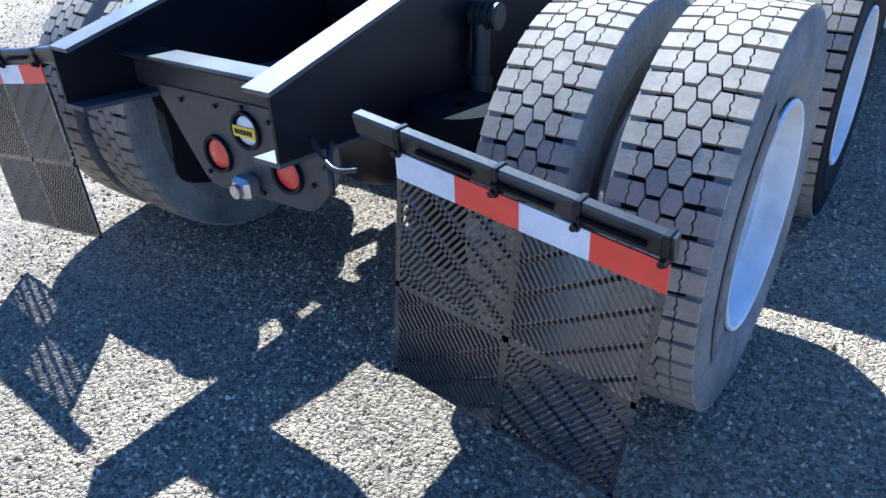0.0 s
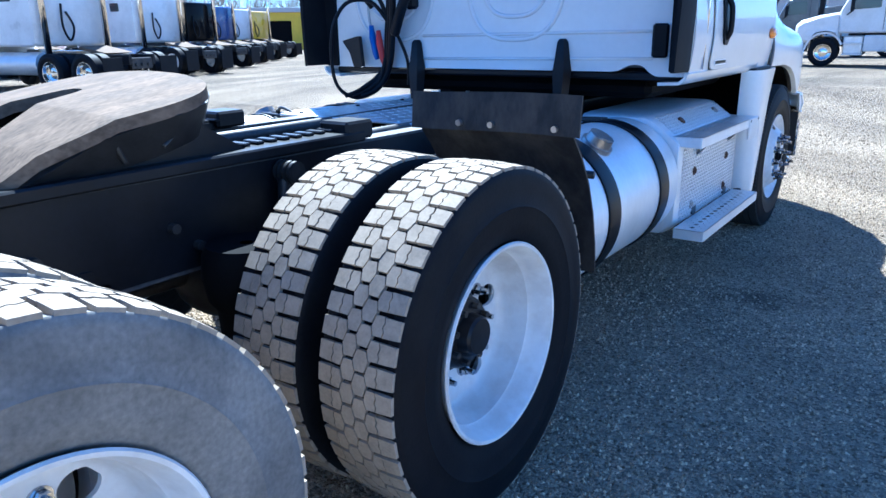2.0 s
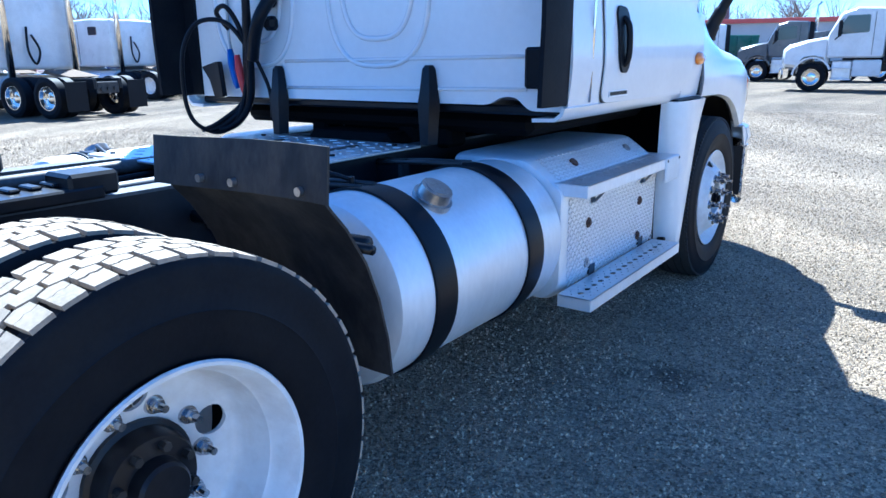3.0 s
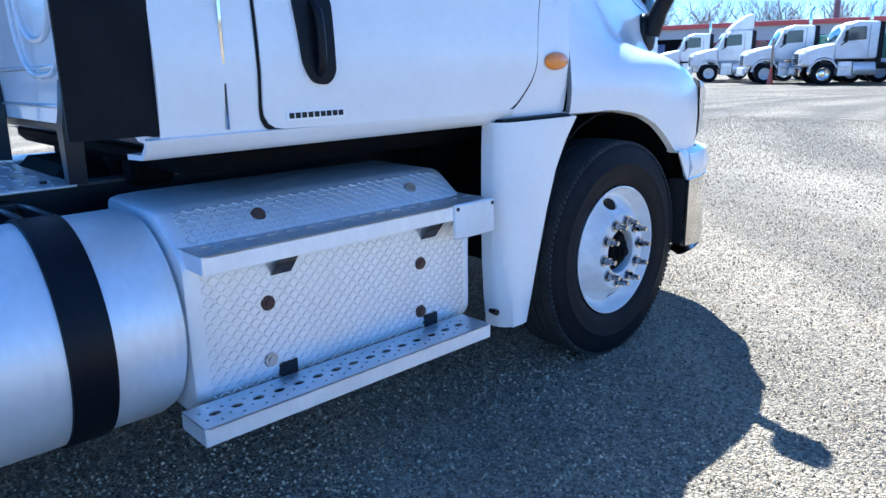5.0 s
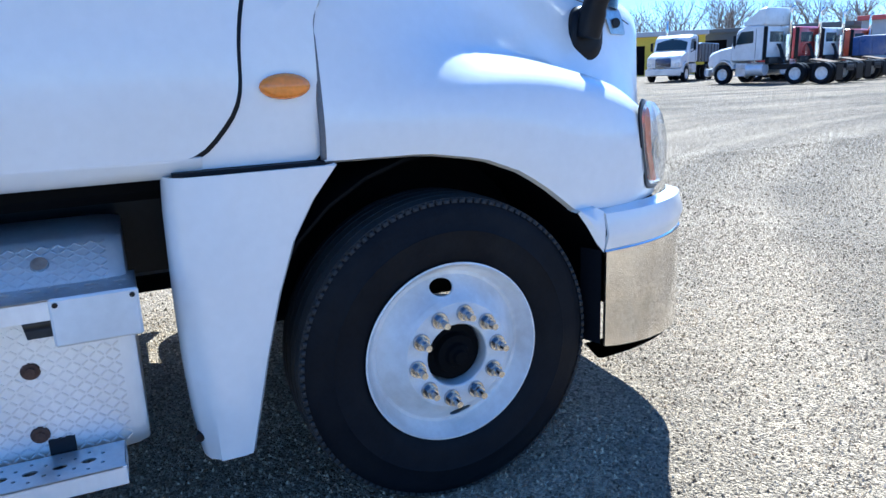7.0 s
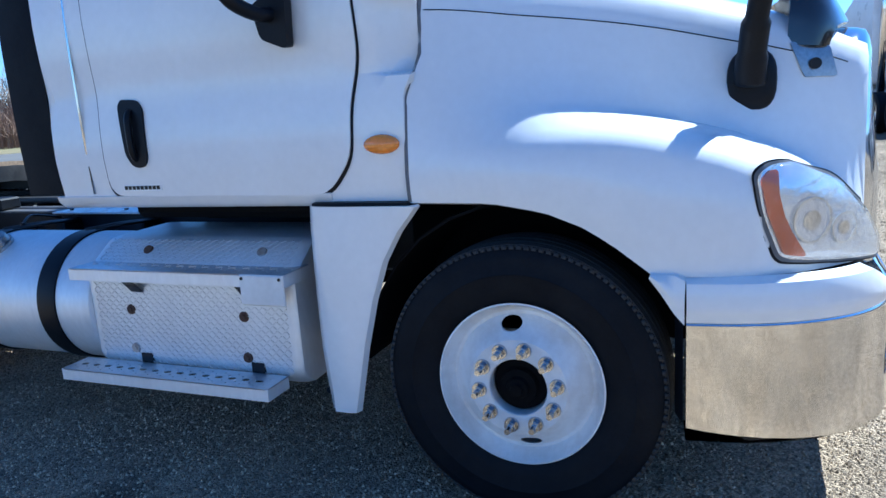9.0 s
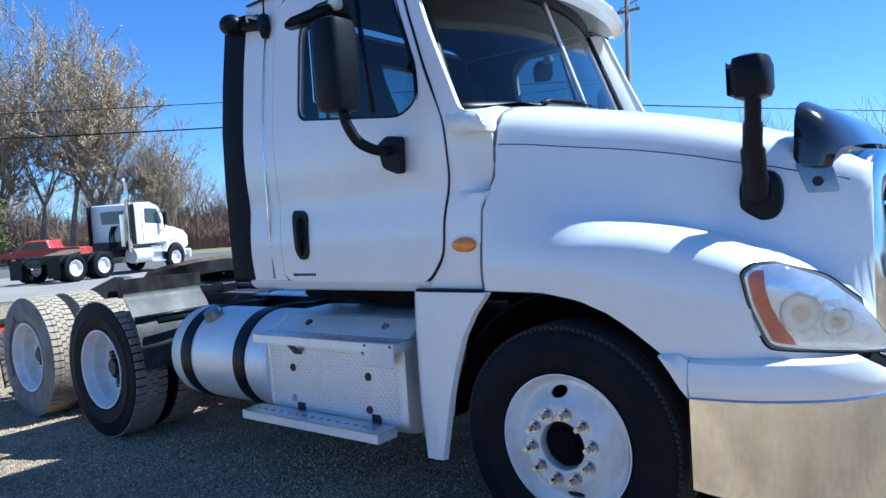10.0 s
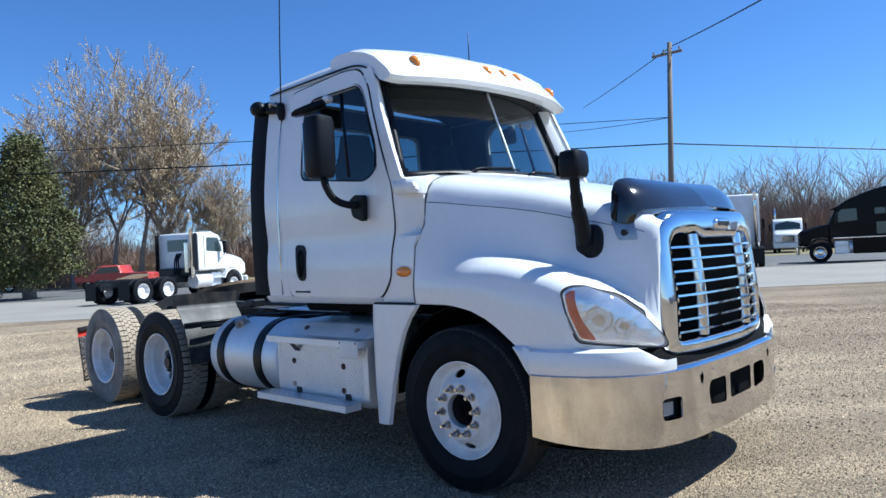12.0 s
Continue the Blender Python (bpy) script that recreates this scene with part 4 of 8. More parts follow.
# fuel tank, right side and its twin
for s in (1, -1):
    cx, cz, r = s * 0.87, 0.662, 0.3175
    y0, y1 = 4.395, 5.46
    bm = B()
    lathe(bm, [(0, y0 - 0.03), (r * 0.6, y0 - 0.025), (r - 0.05, y0 - 0.008), (r - 0.014, y0 + 0.012), (r, y0 + 0.05), (r, y1 - 0.05), (r - 0.014, y1 - 0.012), (r - 0.05, y1 + 0.008), (0, y1 + 0.03)], 56, axis="y")
    bmesh.ops.translate(bm, vec=(cx, 0, cz), verts=bm.verts)
    tank = part("fuel_tank", bm, ALU, truck, "brushed aluminium fuel tank")
    for y in (4.61, 5.20):
        bm = B()
        lathe(bm, [(r + 0.001, y - 0.058), (r + 0.008, y - 0.056), (r + 0.010, y - 0.045), (r + 0.007, y), (r + 0.010, y + 0.045), (r + 0.008, y + 0.056), (r + 0.001, y + 0.058)], 56, axis="y")
        bmesh.ops.translate(bm, vec=(cx, 0, cz), verts=bm.verts)
        part("tank_strap", bm, PLASTIC, tank, "black strap")
        bm = B()
        box(bm, s * 0.42, s * 0.56, y - 0.035, y + 0.035, 0.50, 0.98, 0.01)
        part("tank_bracket", bm, BLACK, tank)
        for d in (-0.035, 0.035):
            bm = B()
            tube(bm, [(s * 0.44, y + d, 0.965), (s * 0.66, y + d, 0.982), (s * 0.87, y + d, 0.988)], 0.009, 8)
            part("strap_rod", bm, BLACK_WORN, tank)
    bm = B()
    d = Vector((s * 0.51, 0, 0.86)).normalized()
    p = Vector((cx, 4.748, cz)) + d * (r - 0.005)
    cyl(bm, p, p + d * 0.02, 0.07, seg=24)
    cyl(bm, p + d * 0.02, p + d * 0.055, 0.06, 0.056, 12)
    cyl(bm, p + d * 0.05, p + d * 0.058, 0.042, seg=14)
    part("fuel_cap", bm, STEEL, tank, "grey metal fuel cap")
    bm = B()
    cyl(bm, (cx - s * 0.08, 4.62, cz + r - 0.02), (cx - s * 0.08, 4.62, cz + r + 0.03), 0.012, seg=8)
    tube(bm, smooth_path([(cx - s * 0.08, 4.62, cz + r + 0.02), (cx - s * 0.2, 4.55, cz + r + 0.05), (s * 0.45, 4.5, 0.98)], 5), 0.008, 6)
    part("vent_line", bm, BLACK, tank)

# diamond-plate step box
def step_profile():
    return rounded([(0.62, 0.40), (1.10, 0.375), (1.170, 0.44), (1.173, 0.862), (1.0, 0.985), (0.62, 0.99)], 0.035, 4)


DIA = []
for s in (1, -1):
    bm = B()
    prof = step_profile()
    rows = []
    ys = [5.465, 5.47, 5.495, 5.56, 6.50, 6.545, 6.57, 6.575]
    for y in ys:
        k = {5.465: 0.955, 5.47: 0.97, 5.495: 0.99, 6.545: 0.99, 6.57: 0.97, 6.575: 0.955}.get(y, 1.0)
        rows.append([(s * (0.85 + (p.x - 0.85) * k), y, 0.70 + (p.y - 0.70) * k) for p in prof])
    vs = grid(bm, rows, close=True)
    bm.faces.new(vs[0])
    bm.faces.new(vs[-1])
    bmesh.ops.recalc_face_normals(bm, faces=bm.faces)
    sbox = part("step_box", bm, ALU, truck, "aluminium diamond-plate battery box under the door", 30)
    # raised lozenges of the plate
    bm = B()
    for i in range(52):
        for j in range(21):
            y, z = 5.515 + 0.0198 * i, 0.447 + 0.0196 * j
            a = 40 if (i + j) % 2 else -40
            box(bm, -0.0018, 0.0018, -0.0092, 0.0092, -0.0021, 0.0021, 0, Matrix.Translation((s * 1.173, y, z)) @ pose(0, 0, 0, a, 0, 0))
        for j in range(9):
            t = (j + 0.8) / 9.8
            y = 5.515 + 0.0198 * i
            a = 40 if (i + j) % 2 else -40
            m = Matrix.Translation((s * (1.1645 - 0.162 * t), y, 0.868 + 0.116 * t)) @ pose(0, 0, 0, 0, -s * 53, 0) @ pose(0, 0, 0, a, 0, 0)
            box(bm, -0.0018, 0.0018, -0.0092, 0.0092, -0.0021, 0.0021, 0, m)
    part("tread_pattern", bm, ALU_BRIGHT, sbox, "raised lozenge pattern")["kind"] = "stuff"
    for y, z in ((5.708, 0.687), (6.318, 0.684), (5.702, 0.506), (6.313, 0.504)):
        bm = B()
        cyl(bm, (s * 1.172, y, z), (s * 1.179, y, z), 0.024, 0.021, 18)
        cyl(bm, (s * 1.179, y, z), (s * 1.185, y, z), 0.013, seg=6)
        part("bolt", bm, RUST if z > 0.6 or y > 6 else STEEL, sbox, "rusty bolt and washer")
    for y in (5.757, 6.37):
        bm = B()
        d = Vector((s * 0.68, 0, 0.73))
        p = Vector((s * 1.070, y, 0.937))
        cyl(bm, p - d * 0.004, p + d * 0.008, 0.024, 0.021, 18)
        part("bolt", bm, RUST if y < 6 else STEEL, sbox, "rusty bolt and washer")
    for k, (za, ya, yb, xo) in enumerate(((0.840, 5.475, 6.597, 1.268), (0.391, 5.406, 6.512, 1.332))):
        xi = 1.075 if k == 0 else 1.183
        holes = []
        for i in range(36):
            y, xm = ya + 0.03 + 0.034 * i, (xi + xo) / 2
            if y < yb - 0.025:
                if i % 2:
                    holes.append(ring2(0.013, 8, (xm, y), 0, 0.019))
                    holes += [ring2(0.005, 6, (xm + d, y)) for d in (-0.045, 0.045)]
                else:
                    holes += [ring2(0.0055, 6, (xm + d, y)) for d in (-0.026, 0.026)]
        bm = B()
        plate(bm, [(xi, ya), (xo - 0.01, ya), (xo, ya + 0.01), (xo, yb - 0.01), (xo - 0.01, yb), (xi, yb)], holes, lambda a, b, c: Vector((s * a, b, za + 0.052 + c)), thick=0.004)
        st = part("step", bm, ALU_BRIGHT, sbox, "perforated aluminium step", 25)
        bm = B()
        box(bm, s * (xo - 0.004), s * xo, ya, yb, za, za + 0.052, 0.001)
        box(bm, s * xi, s * (xo - 0.004), ya, ya + 0.004, za, za + 0.052, 0.001)
        box(bm, s * xi, s * (xo - 0.004), yb - 0.004, yb, za, za + 0.052, 0.001)
        part("step_lip", bm, ALU, st)
        for y in (5.76, 6.36):
            bm = B()
            if k == 0:
                pr = [(1.165, 0.76), (1.235, 0.842), (1.165, 0.842)]
                b2 = [[(s * x, yy, z) for x, z in pr] for yy in (y - 0.035, y + 0.035)]
                vs = grid(bm, b2, close=True)
            else:
                box(bm, s * 1.0, s * 1.30, y - 0.04, y + 0.04, 0.370, 0.391, 0.003)
                box(bm, s * 1.165, s * 1.1765, y - 0.032, y + 0.032, 0.438, 0.485, 0.001)
            part("step_bracket", bm, BLACK_WORN if k == 0 else BLACK, st, "black bracket")
    bm = B()
    box(bm, s * 1.262, s * 1.276, 6.395, 6.600, 0.768, 0.894, 0.006)
    sp = part("step_end_plate", bm, WHITE_DULL, sbox, "scuffed white plate at the step's end")
    for y in (6.41, 6.585):
        bm = B()
        cyl(bm, (s * 1.274, y, 0.878), (s * 1.279, y, 0.878), 0.007, seg=8)
        part("screw", bm, BLACK, sp)

# ---- cab ----
def side_x(z):
    """Half width of the cab's flank at a height."""
    return curve([(1.10, 1.170), (1.20, 1.185), (1.35, 1.202), (1.5, 1.197), (1.62, 1.187), (1.78, 1.198), (1.95, 1.203), (2.1, 1.192), (2.5, 1.150), (2.8, 1.105)], z)


ZCUTS = [(1, z) for z in (1.28, 1.36, 1.44, 1.5, 1.56, 1.62, 1.68, 1.74, 1.82, 1.92, 2.05, 2.2, 2.35, 2.5, 2.65)]
DOOR = rounded([(5.73, 1.20), (6.79, 1.19), (6.91, 1.33), (6.92, 1.52), (6.965, 1.70), (6.955, 1.96), (6.85, 2.20), (6.67, 2.70), (6.58, 2.83), (6.4, 2.845), (5.80, 2.80), (5.73, 2.75)], 0.07, 4)
WINDOW = rounded([(5.95, 2.10), (6.69, 2.015), (6.80, 2.08), (6.785, 2.27), (6.62, 2.64), (6.55, 2.71), (6.04, 2.70), (5.95, 2.6)], 0.07, 5)
SIDE = rounded([(5.44, 1.18), (6.80, 1.165), (7.122, 1.165), (7.125, 1.30), (7.128, 1.545), (7.166, 1.625), (7.168, 1.95), (7.05, 2.0), (6.87, 2.40), (6.70, 2.83), (5.44, 2.83)], 0.012, 1)


def grow(loop, d):
    c = sum((Vector(p) for p in loop), Vector((0, 0))) / len(loop)
    return [Vector((p[0] + math.copysign(min(d, abs(p[0] - c.x)), p[0] - c.x), p[1] + math.copysign(d, p[1] - c.y))) for p in loop]


def soft_step(v, a, b):
    t = min(1.0, max(0.0, (v - a) / (b - a)))
    return t * t * (3 - 2 * t)


def cowl_dip(y, z):
    """How far the flank steps in ahead of the door, down to a ledge above the side marker."""
    return 0.085 * soft_step(y, 6.99, 7.165) * soft_step(z, 1.608, 1.622) * (1 - soft_step(z, 1.885, 1.925))


DIP_CUTS = [(0, y) for y in (6.99, 7.03, 7.07, 7.11, 7.14)] + [(1, z) for z in (1.606, 1.614, 1.624, 1.88, 1.895, 1.91, 1.925)]


def flank(s, loop, holes, off, dip=False):
    bm = B()
    plate(bm, loop, holes, None, ZCUTS + (DIP_CUTS if dip else []))
    for v in bm.verts:
        y, z = v.co.x, v.co.y
        v.co = Vector((s * (side_x(z) + off - (cowl_dip(y, z) if dip else 0.0)), y, z))
    if s < 0:
        bmesh.ops.reverse_faces(bm, faces=bm.faces)
    bmesh.ops.recalc_face_normals(bm, faces=bm.faces)
    return bm


bm = B()
# roof
rows = []
for i in range(15):
    y = 5.44 + (6.95 - 5.44) * i / 14
    lift = curve([(5.44, -0.015), (5.52, 0.0), (6.2, 0.02), (6.95, 0.0)], y)
    pull = 0.0 if y < 6.6 else (y - 6.6) * 0.10
    rows.append([(x * (1 - 0.03 * (y > 6.7)), y - 0.22 * max(0, i - 9) / 5 * (x / 1.1) ** 2, z + lift - pull) for x, z in
                 ((-1.104, 2.825), (-1.092, 2.87), (-1.05, 2.92), (-0.97, 2.955), (-0.8, 2.975), (-0.4, 2.985), (0, 2.99), (0.4, 2.985), (0.8, 2.975), (0.97, 2.955), (1.05, 2.92), (1.092, 2.87), (1.104, 2.825))])
grid(bm, rows)
cab = part("cab", bm, WHITE, truck, "white painted steel cab roof and shell")
thicken(cab, 0.02)
for s in (1, -1):
    p = part("cab_side", flank(s, SIDE, [WINDOW], 0.0, True), WHITE, cab, "white cab flank")
    thicken(p, 0.03)
    part("door_seal", flank(s, grow(DOOR, 0.010), [WINDOW], 0.0025), PLASTIC, cab, "black door gap", 180)
    door = part("door", flank(s, DOOR, [grow(WINDOW, 0.012)], 0.009), WHITE, truck, "white cab door with a black handle")
    thicken(door, 0.02)
    part("window_pane", flank(s, grow(WINDOW, 0.004), [], -0.012), GLASS, door, "side window glass", 180).visible_shadow = False
    wf = part("window_frame", flank(s, grow(WINDOW, 0.022), [grow(WINDOW, -0.022)], 0.011), PLASTIC, door, "black window rubber")
    thicken(wf, 0.03)
    vb = B()
    tube(vb, [(s * (side_x(2.1) - 0.01), 6.50, 2.06), (s * (side_x(2.68) - 0.01), 6.36, 2.69)], 0.014, 8)
    part("window_bar", vb, PLASTIC, door, "black window divider")
    # handle in its dark recess
    hl = rounded([(5.862, 1.37), (5.895, 1.322), (5.945, 1.318), (5.972, 1.35), (5.972, 1.555), (5.945, 1.592), (5.86, 1.598), (5.842, 1.57)], 0.03, 4)
    hd = part("handle_recess", flank(s, hl, [], 0.013), PLASTIC, door, "black door handle recess")
    thicken(hd, 0.012, 0)
    hb = B()
    tube(hb, smooth_path([(s * (side_x(1.37) + 0.012), 5.912, 1.352), (s * (side_x(1.40) + 0.034), 5.914, 1.39), (s * (side_x(1.48) + 0.036), 5.911, 1.51), (s * (side_x(1.54) + 0.015), 5.906, 1.55)], 5), 0.014, 8)
    part("door_handle", hb, PLASTIC, door, "black grab handle")
    bb = B()
    box(bb, s * (side_x(1.235) + 0.009), s * (side_x(1.235) + 0.0125), 5.803, 6.008, 1.221, 1.247, 0)
    badge = part("badge", bb, ALU, door, "small silver badge plate")
    for i in range(9):
        bb = B()
        box(bb, s * (side_x(1.235) + 0.012), s * (side_x(1.235) + 0.0145), 5.812 + 0.0215 * i, 5.828 + 0.0215 * i, 1.227, 1.243, 0)
        part("badge_bar", bb, BLACK, badge, "plain dark bar")
    # vertical chrome-dark seam behind the door, rain gutter, marker
    vs = B()
    tube(vs, [(s * (side_x(z) + 0.004), 5.625 + 0.02 * (z > 2.0) * (z - 2.0), z) for z in (1.21, 1.5, 1.8, 2.1, 2.4, 2.72)], 0.006, 6)
    part("seam_strip", vs, CHROME_WORN, cab, "thin bright seam strip")
    gv = B()
    tube(gv, smooth_path([(s * 1.112, 5.46, 2.845), (s * 1.112, 6.2, 2.865), (s * 1.112, 6.52, 2.865), (s * 1.10, 6.66, 2.82), (s * 1.085, 6.76, 2.72)], 5), 0.007, 6)
    part("rain_gutter", gv, PLASTIC, cab)
    om = B()
    rows = []
    for k, sc in ((0.0, 1.0), (0.012, 0.95), (0.022, 0.7), (0.026, 0.0)):
        rows.append([(s * (side_x(1.37) + 0.002 + k), 7.035 + 0.07 * sc * math.cos(a), 1.372 + 0.035 * sc * math.sin(a)) for a in [2 * math.pi * i / 20 for i in range(20)]])
    grid(om, rows, close=True)
    part("side_marker", om, ORANGE, cab, "oval amber side marker lamp")
    # rubber extender behind the cab
    ex = B()
    grid(ex, [[(s * (side_x(z) - 0.012 + 0.012 * (k == 1)), y, z) for z in (1.21, 1.5, 1.8, 2.1, 2.4, 2.6, 2.80)] for k, y in enumerate((5.44, 5.33, 5.225))])
    thicken(part("side_extender", ex, RUBBER, truck, "black rubber side extender"), 0.02, 0)
    ex = B()
    grid(ex, [[(s * (x - 0.08 * max(0, z - 2) / 0.8), 5.435, z) for z in (1.205, 1.8, 2.4, 2.80)] for x in (1.09, 1.18)])
    thicken(part("extender_base", ex, RUBBER, cab, "black rubber corner strip"), 0.02, 0)
    # sill below the cab
    sl = B()
    grid(sl, [[(s * x, y, z) for y in (5.40, 5.6, 6.2, 6.80)] for x, z in ((1.187, 1.20), (1.178, 1.175), (1.150, 1.152), (1.05, 1.148))])
    thicken(part("sill", sl, WHITE, cab, "white sill"), 0.015, 0)
# floor, back wall with pressed ovals
bm = B()
box(bm, -1.14, 1.14, 5.47, 7.1, 1.16, 1.20, 0.01)
part("cab_floor", bm, BLACK, cab)
REAR_WIN = rounded([(-0.62, 2.12), (0.62, 2.12), (0.58, 2.62), (-0.58, 2.62)], 0.08, 4)
bm = B()
plate(bm, rounded([(-1.18, 1.20), (0.82, 1.20), (0.88, 1.235), (0.95, 1.235), (1.01, 1.18), (1.18, 1.18), (1.195, 1.95), (1.10, 2.83), (-1.10, 2.83), (-1.195, 1.95)], 0.03, 3), [REAR_WIN], lambda a, b: Vector((a, 5.445, b)))
bw = part("back_wall", bm, WHITE, cab, "white pressed steel back wall")
thicken(bw, 0.03, -1)
for cx in (-0.62, 0.22, 0.72):
    for k, (w, h, z) in enumerate(((0.30, 0.36, 1.72), (0.21, 0.27, 1.75))):
        bm = B()
        loop = [(cx + w * math.copysign(abs(math.cos(a)) ** 0.7, math.cos(a)), 5.442, z + h * math.copysign(abs(math.sin(a)) ** 0.8, math.sin(a))) for a in [2 * math.pi * i / 40 for i in range(41)]]
        if cx < 0.5:
            tube(bm, loop, 0.012, 8)
            part("pressed_rib", bm, WHITE, bw)
        else:
            bm.free()
for z in (1.255, 1.385):
    bm = B()
    tube(bm, [(-0.40, 5.443, z), (1.0, 5.443, z + 0.01)], 0.008, 8)
    part("pressed_seam", bm, WHITE, bw)
bm = B()
plate(bm, grow(REAR_WIN, 0.02), [], lambda a, b: Vector((a, 5.453, b)))
part("rear_window", bm, GLASS, cab, "tinted rear window").visible_shadow = False
for x in (0.52, -0.44):
    bm = B()
    rows = []
    for z, w, d in ((1.36, 0.012, 0.02), (1.345, 0.026, 0.03), (1.25, 0.040, 0.04), (1.20, 0.048, 0.05), (1.02, 0.030, 0.05)):
        rows.append([(x - w, 5.44, z), (x - w * 0.6, 5.44 - d, z), (x + w * 0.6, 5.44 - d, z), (x + w, 5.44, z)])
    grid(bm, rows)
    thicken(part("cab_mount", bm, BLACK, cab, "black rubber cab mount"), 0.01, 0)
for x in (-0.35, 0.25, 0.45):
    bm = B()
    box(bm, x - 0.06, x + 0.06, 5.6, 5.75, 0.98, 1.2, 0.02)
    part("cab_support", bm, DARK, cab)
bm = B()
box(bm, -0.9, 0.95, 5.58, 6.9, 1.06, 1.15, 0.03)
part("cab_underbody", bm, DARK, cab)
bm = B()
box(bm, 1.0, 1.08, 5.42, 5.436, 1.27, 1.43, 0.01)
part("access_cover", bm, PLASTIC, cab, "black square cover plate")

# windscreen
def ws(u, v):
    """u across from -1 to 1, v up from 0 to 1."""
    x = u * (1.04 - 0.09 * v)
    y = 7.10 - 0.26 * v - 0.20 * (abs(u) ** 2.2)
    return Vector((x, y, 2.055 - 0.03 * abs(u) ** 2 + 0.72 * v + 0.0))


bm = B()
grid(bm, [[ws(u / 10, v / 6) for u in range(-10, 11)] for v in range(7)])
scr = part("windscreen", bm, GLASS, cab, "curved two-piece windscreen", 180)
scr.visible_shadow = False
bm = B()
grid(bm, [[ws(u / 10, v) + Vector((0, -0.008, 0)) for u in range(-10, 11)] for v in (0.82, 0.9, 1.0)])
part("shade_band", bm, GLASS_DARK, cab, "dark shade band along the top of the windscreen", 180)
bm = B()
loop = [ws(u / 10, 0) for u in range(-10, 11)] + [ws(1, v / 6) for v in range(7)] + [ws(u / 10, 1) for u in range(10, -11, -1)] + [ws(-1, v / 6) for v in range(6, -1, -1)]
tube(bm, loop, 0.036, 8)
part("windscreen_rubber", bm, PLASTIC, cab, "black windscreen rubber")
bm = B()
tube(bm, [ws(0, v / 6) + Vector((0, 0.008, 0)) for v in range(7)], 0.010, 6)
part("windscreen_divider", bm, ALU, cab, "thin bright divider bar")
for s in (1, -1):
    bm = B()
    rows = []
    for v in range(9):
        t = v / 8
        a = ws(s, t)
        z = a.z
        yy = lerp([(1.97, 7.06), (2.03, 7.03), (2.40, 6.86), (2.79, 6.70)], z)
        c = Vector((s * side_x(z), yy, z))
        rows.append([a + Vector((s * 0.03, -0.006, 0)), a.lerp(c, 0.4) + Vector((s * 0.018, 0.018, 0)), a.lerp(c, 0.75) + Vector((s * 0.02, 0.012, 0)), c])
    grid(bm, rows)
    bmesh.ops.recalc_face_normals(bm, faces=bm.faces)
    thicken(part("pillar", bm, WHITE, cab, "white windscreen pillar", 60), 0.012, 0)
    # swelling of the flank ahead of the door
    bm = B()
    rows = []
    for z, d in ((1.985, -0.012), (1.965, 0.014), (1.935, 0.022), (1.905, 0.014), (1.885, -0.004)):
        rows.append([(s * (side_x(z) + 0.001), 6.972, z), (s * (side_x(z) + d), 7.0, z), (s * (side_x(z) + d), 7.10, z), (s * (side_x(z) + d - 0.012), 7.145, z), (s * (side_x(z) - 0.045), 7.168, z), (s * 1.08, 7.172, z)])
    grid(bm, rows)
    part("cowl_swelling", bm, WHITE, cab, "", 60)
bm = B()
grid(bm, [[(x, 7.11 + 0.09 * t - 0.16 * abs(x / 1.0) ** 2.2 * (1 - t), 2.045 - 0.015 * t) for x in [i / 10 for i in range(-9, 10)]] for t in (0, 0.5, 1)])
part("cowl_grille", bm, PLASTIC, cab, "black cowl under the wipers", 60)
for x0, x1 in ((0.55, 0.05), (-0.1, -0.62)):
    bm = B()
    tube(bm, [(x0, 7.16 - 0.15 * x0 ** 2, 2.07), ((x0 + x1) / 2 + 0.1, 7.12 - 0.1 * x0 ** 2, 2.10), (x1, 7.105 - 0.18 * x1 ** 2, 2.115)], 0.009, 6)
    tube(bm, [(x1 + 0.38, 7.098 - 0.18 * (x1 + 0.38) ** 2, 2.10), (x1 - 0.1, 7.105 - 0.18 * (x1 - 0.1) ** 2, 2.105)], 0.007, 6)
    part("wiper", bm, PLASTIC, cab, "black wiper")

# roof visor with its marker lamps
bm = B()
prof = [(7.03, 2.705), (7.095, 2.715), (7.122, 2.745), (7.080, 2.80), (7.010, 2.862), (6.925, 2.932), (6.80, 2.99), (6.63, 3.032), (6.45, 3.035), (6.37, 3.005), (6.36, 2.95), (6.60, 2.86), (6.86, 2.80), (6.97, 2.735)]
rows = []
us = [-1.0, -0.99, -0.96, -0.9, -0.82, -0.7, -0.5, -0.25, 0, 0.25, 0.5, 0.7, 0.82, 0.9, 0.96, 0.99, 1.0]
for u in us:
    k = 1 - 1.6 * max(0, abs(u) - 0.93) ** 0.9 if abs(u) > 0.93 else 1
    x = u * 1.09
    row = []
    for i, (y, z) in enumerate(prof):
        yy = y - 0.24 * abs(u) ** 2.4 * (0.55 + 0.45 * (y - 6.36) / 0.75)
        zz = 2.86 + (z - 2.86) * k + 0.02 * (1 - abs(u) ** 2) * (z > 2.8) - (0.02 * abs(u) ** 2)
        row.append((x, yy, zz))
    rows.append(row)
vs = grid(bm, rows, close=True)
bm.faces.new(vs[0])
bm.faces.new(vs[-1])
bmesh.ops.recalc_face_normals(bm, faces=bm.faces)
vis = part("roof_visor", bm, WHITE, cab, "white moulded roof visor")
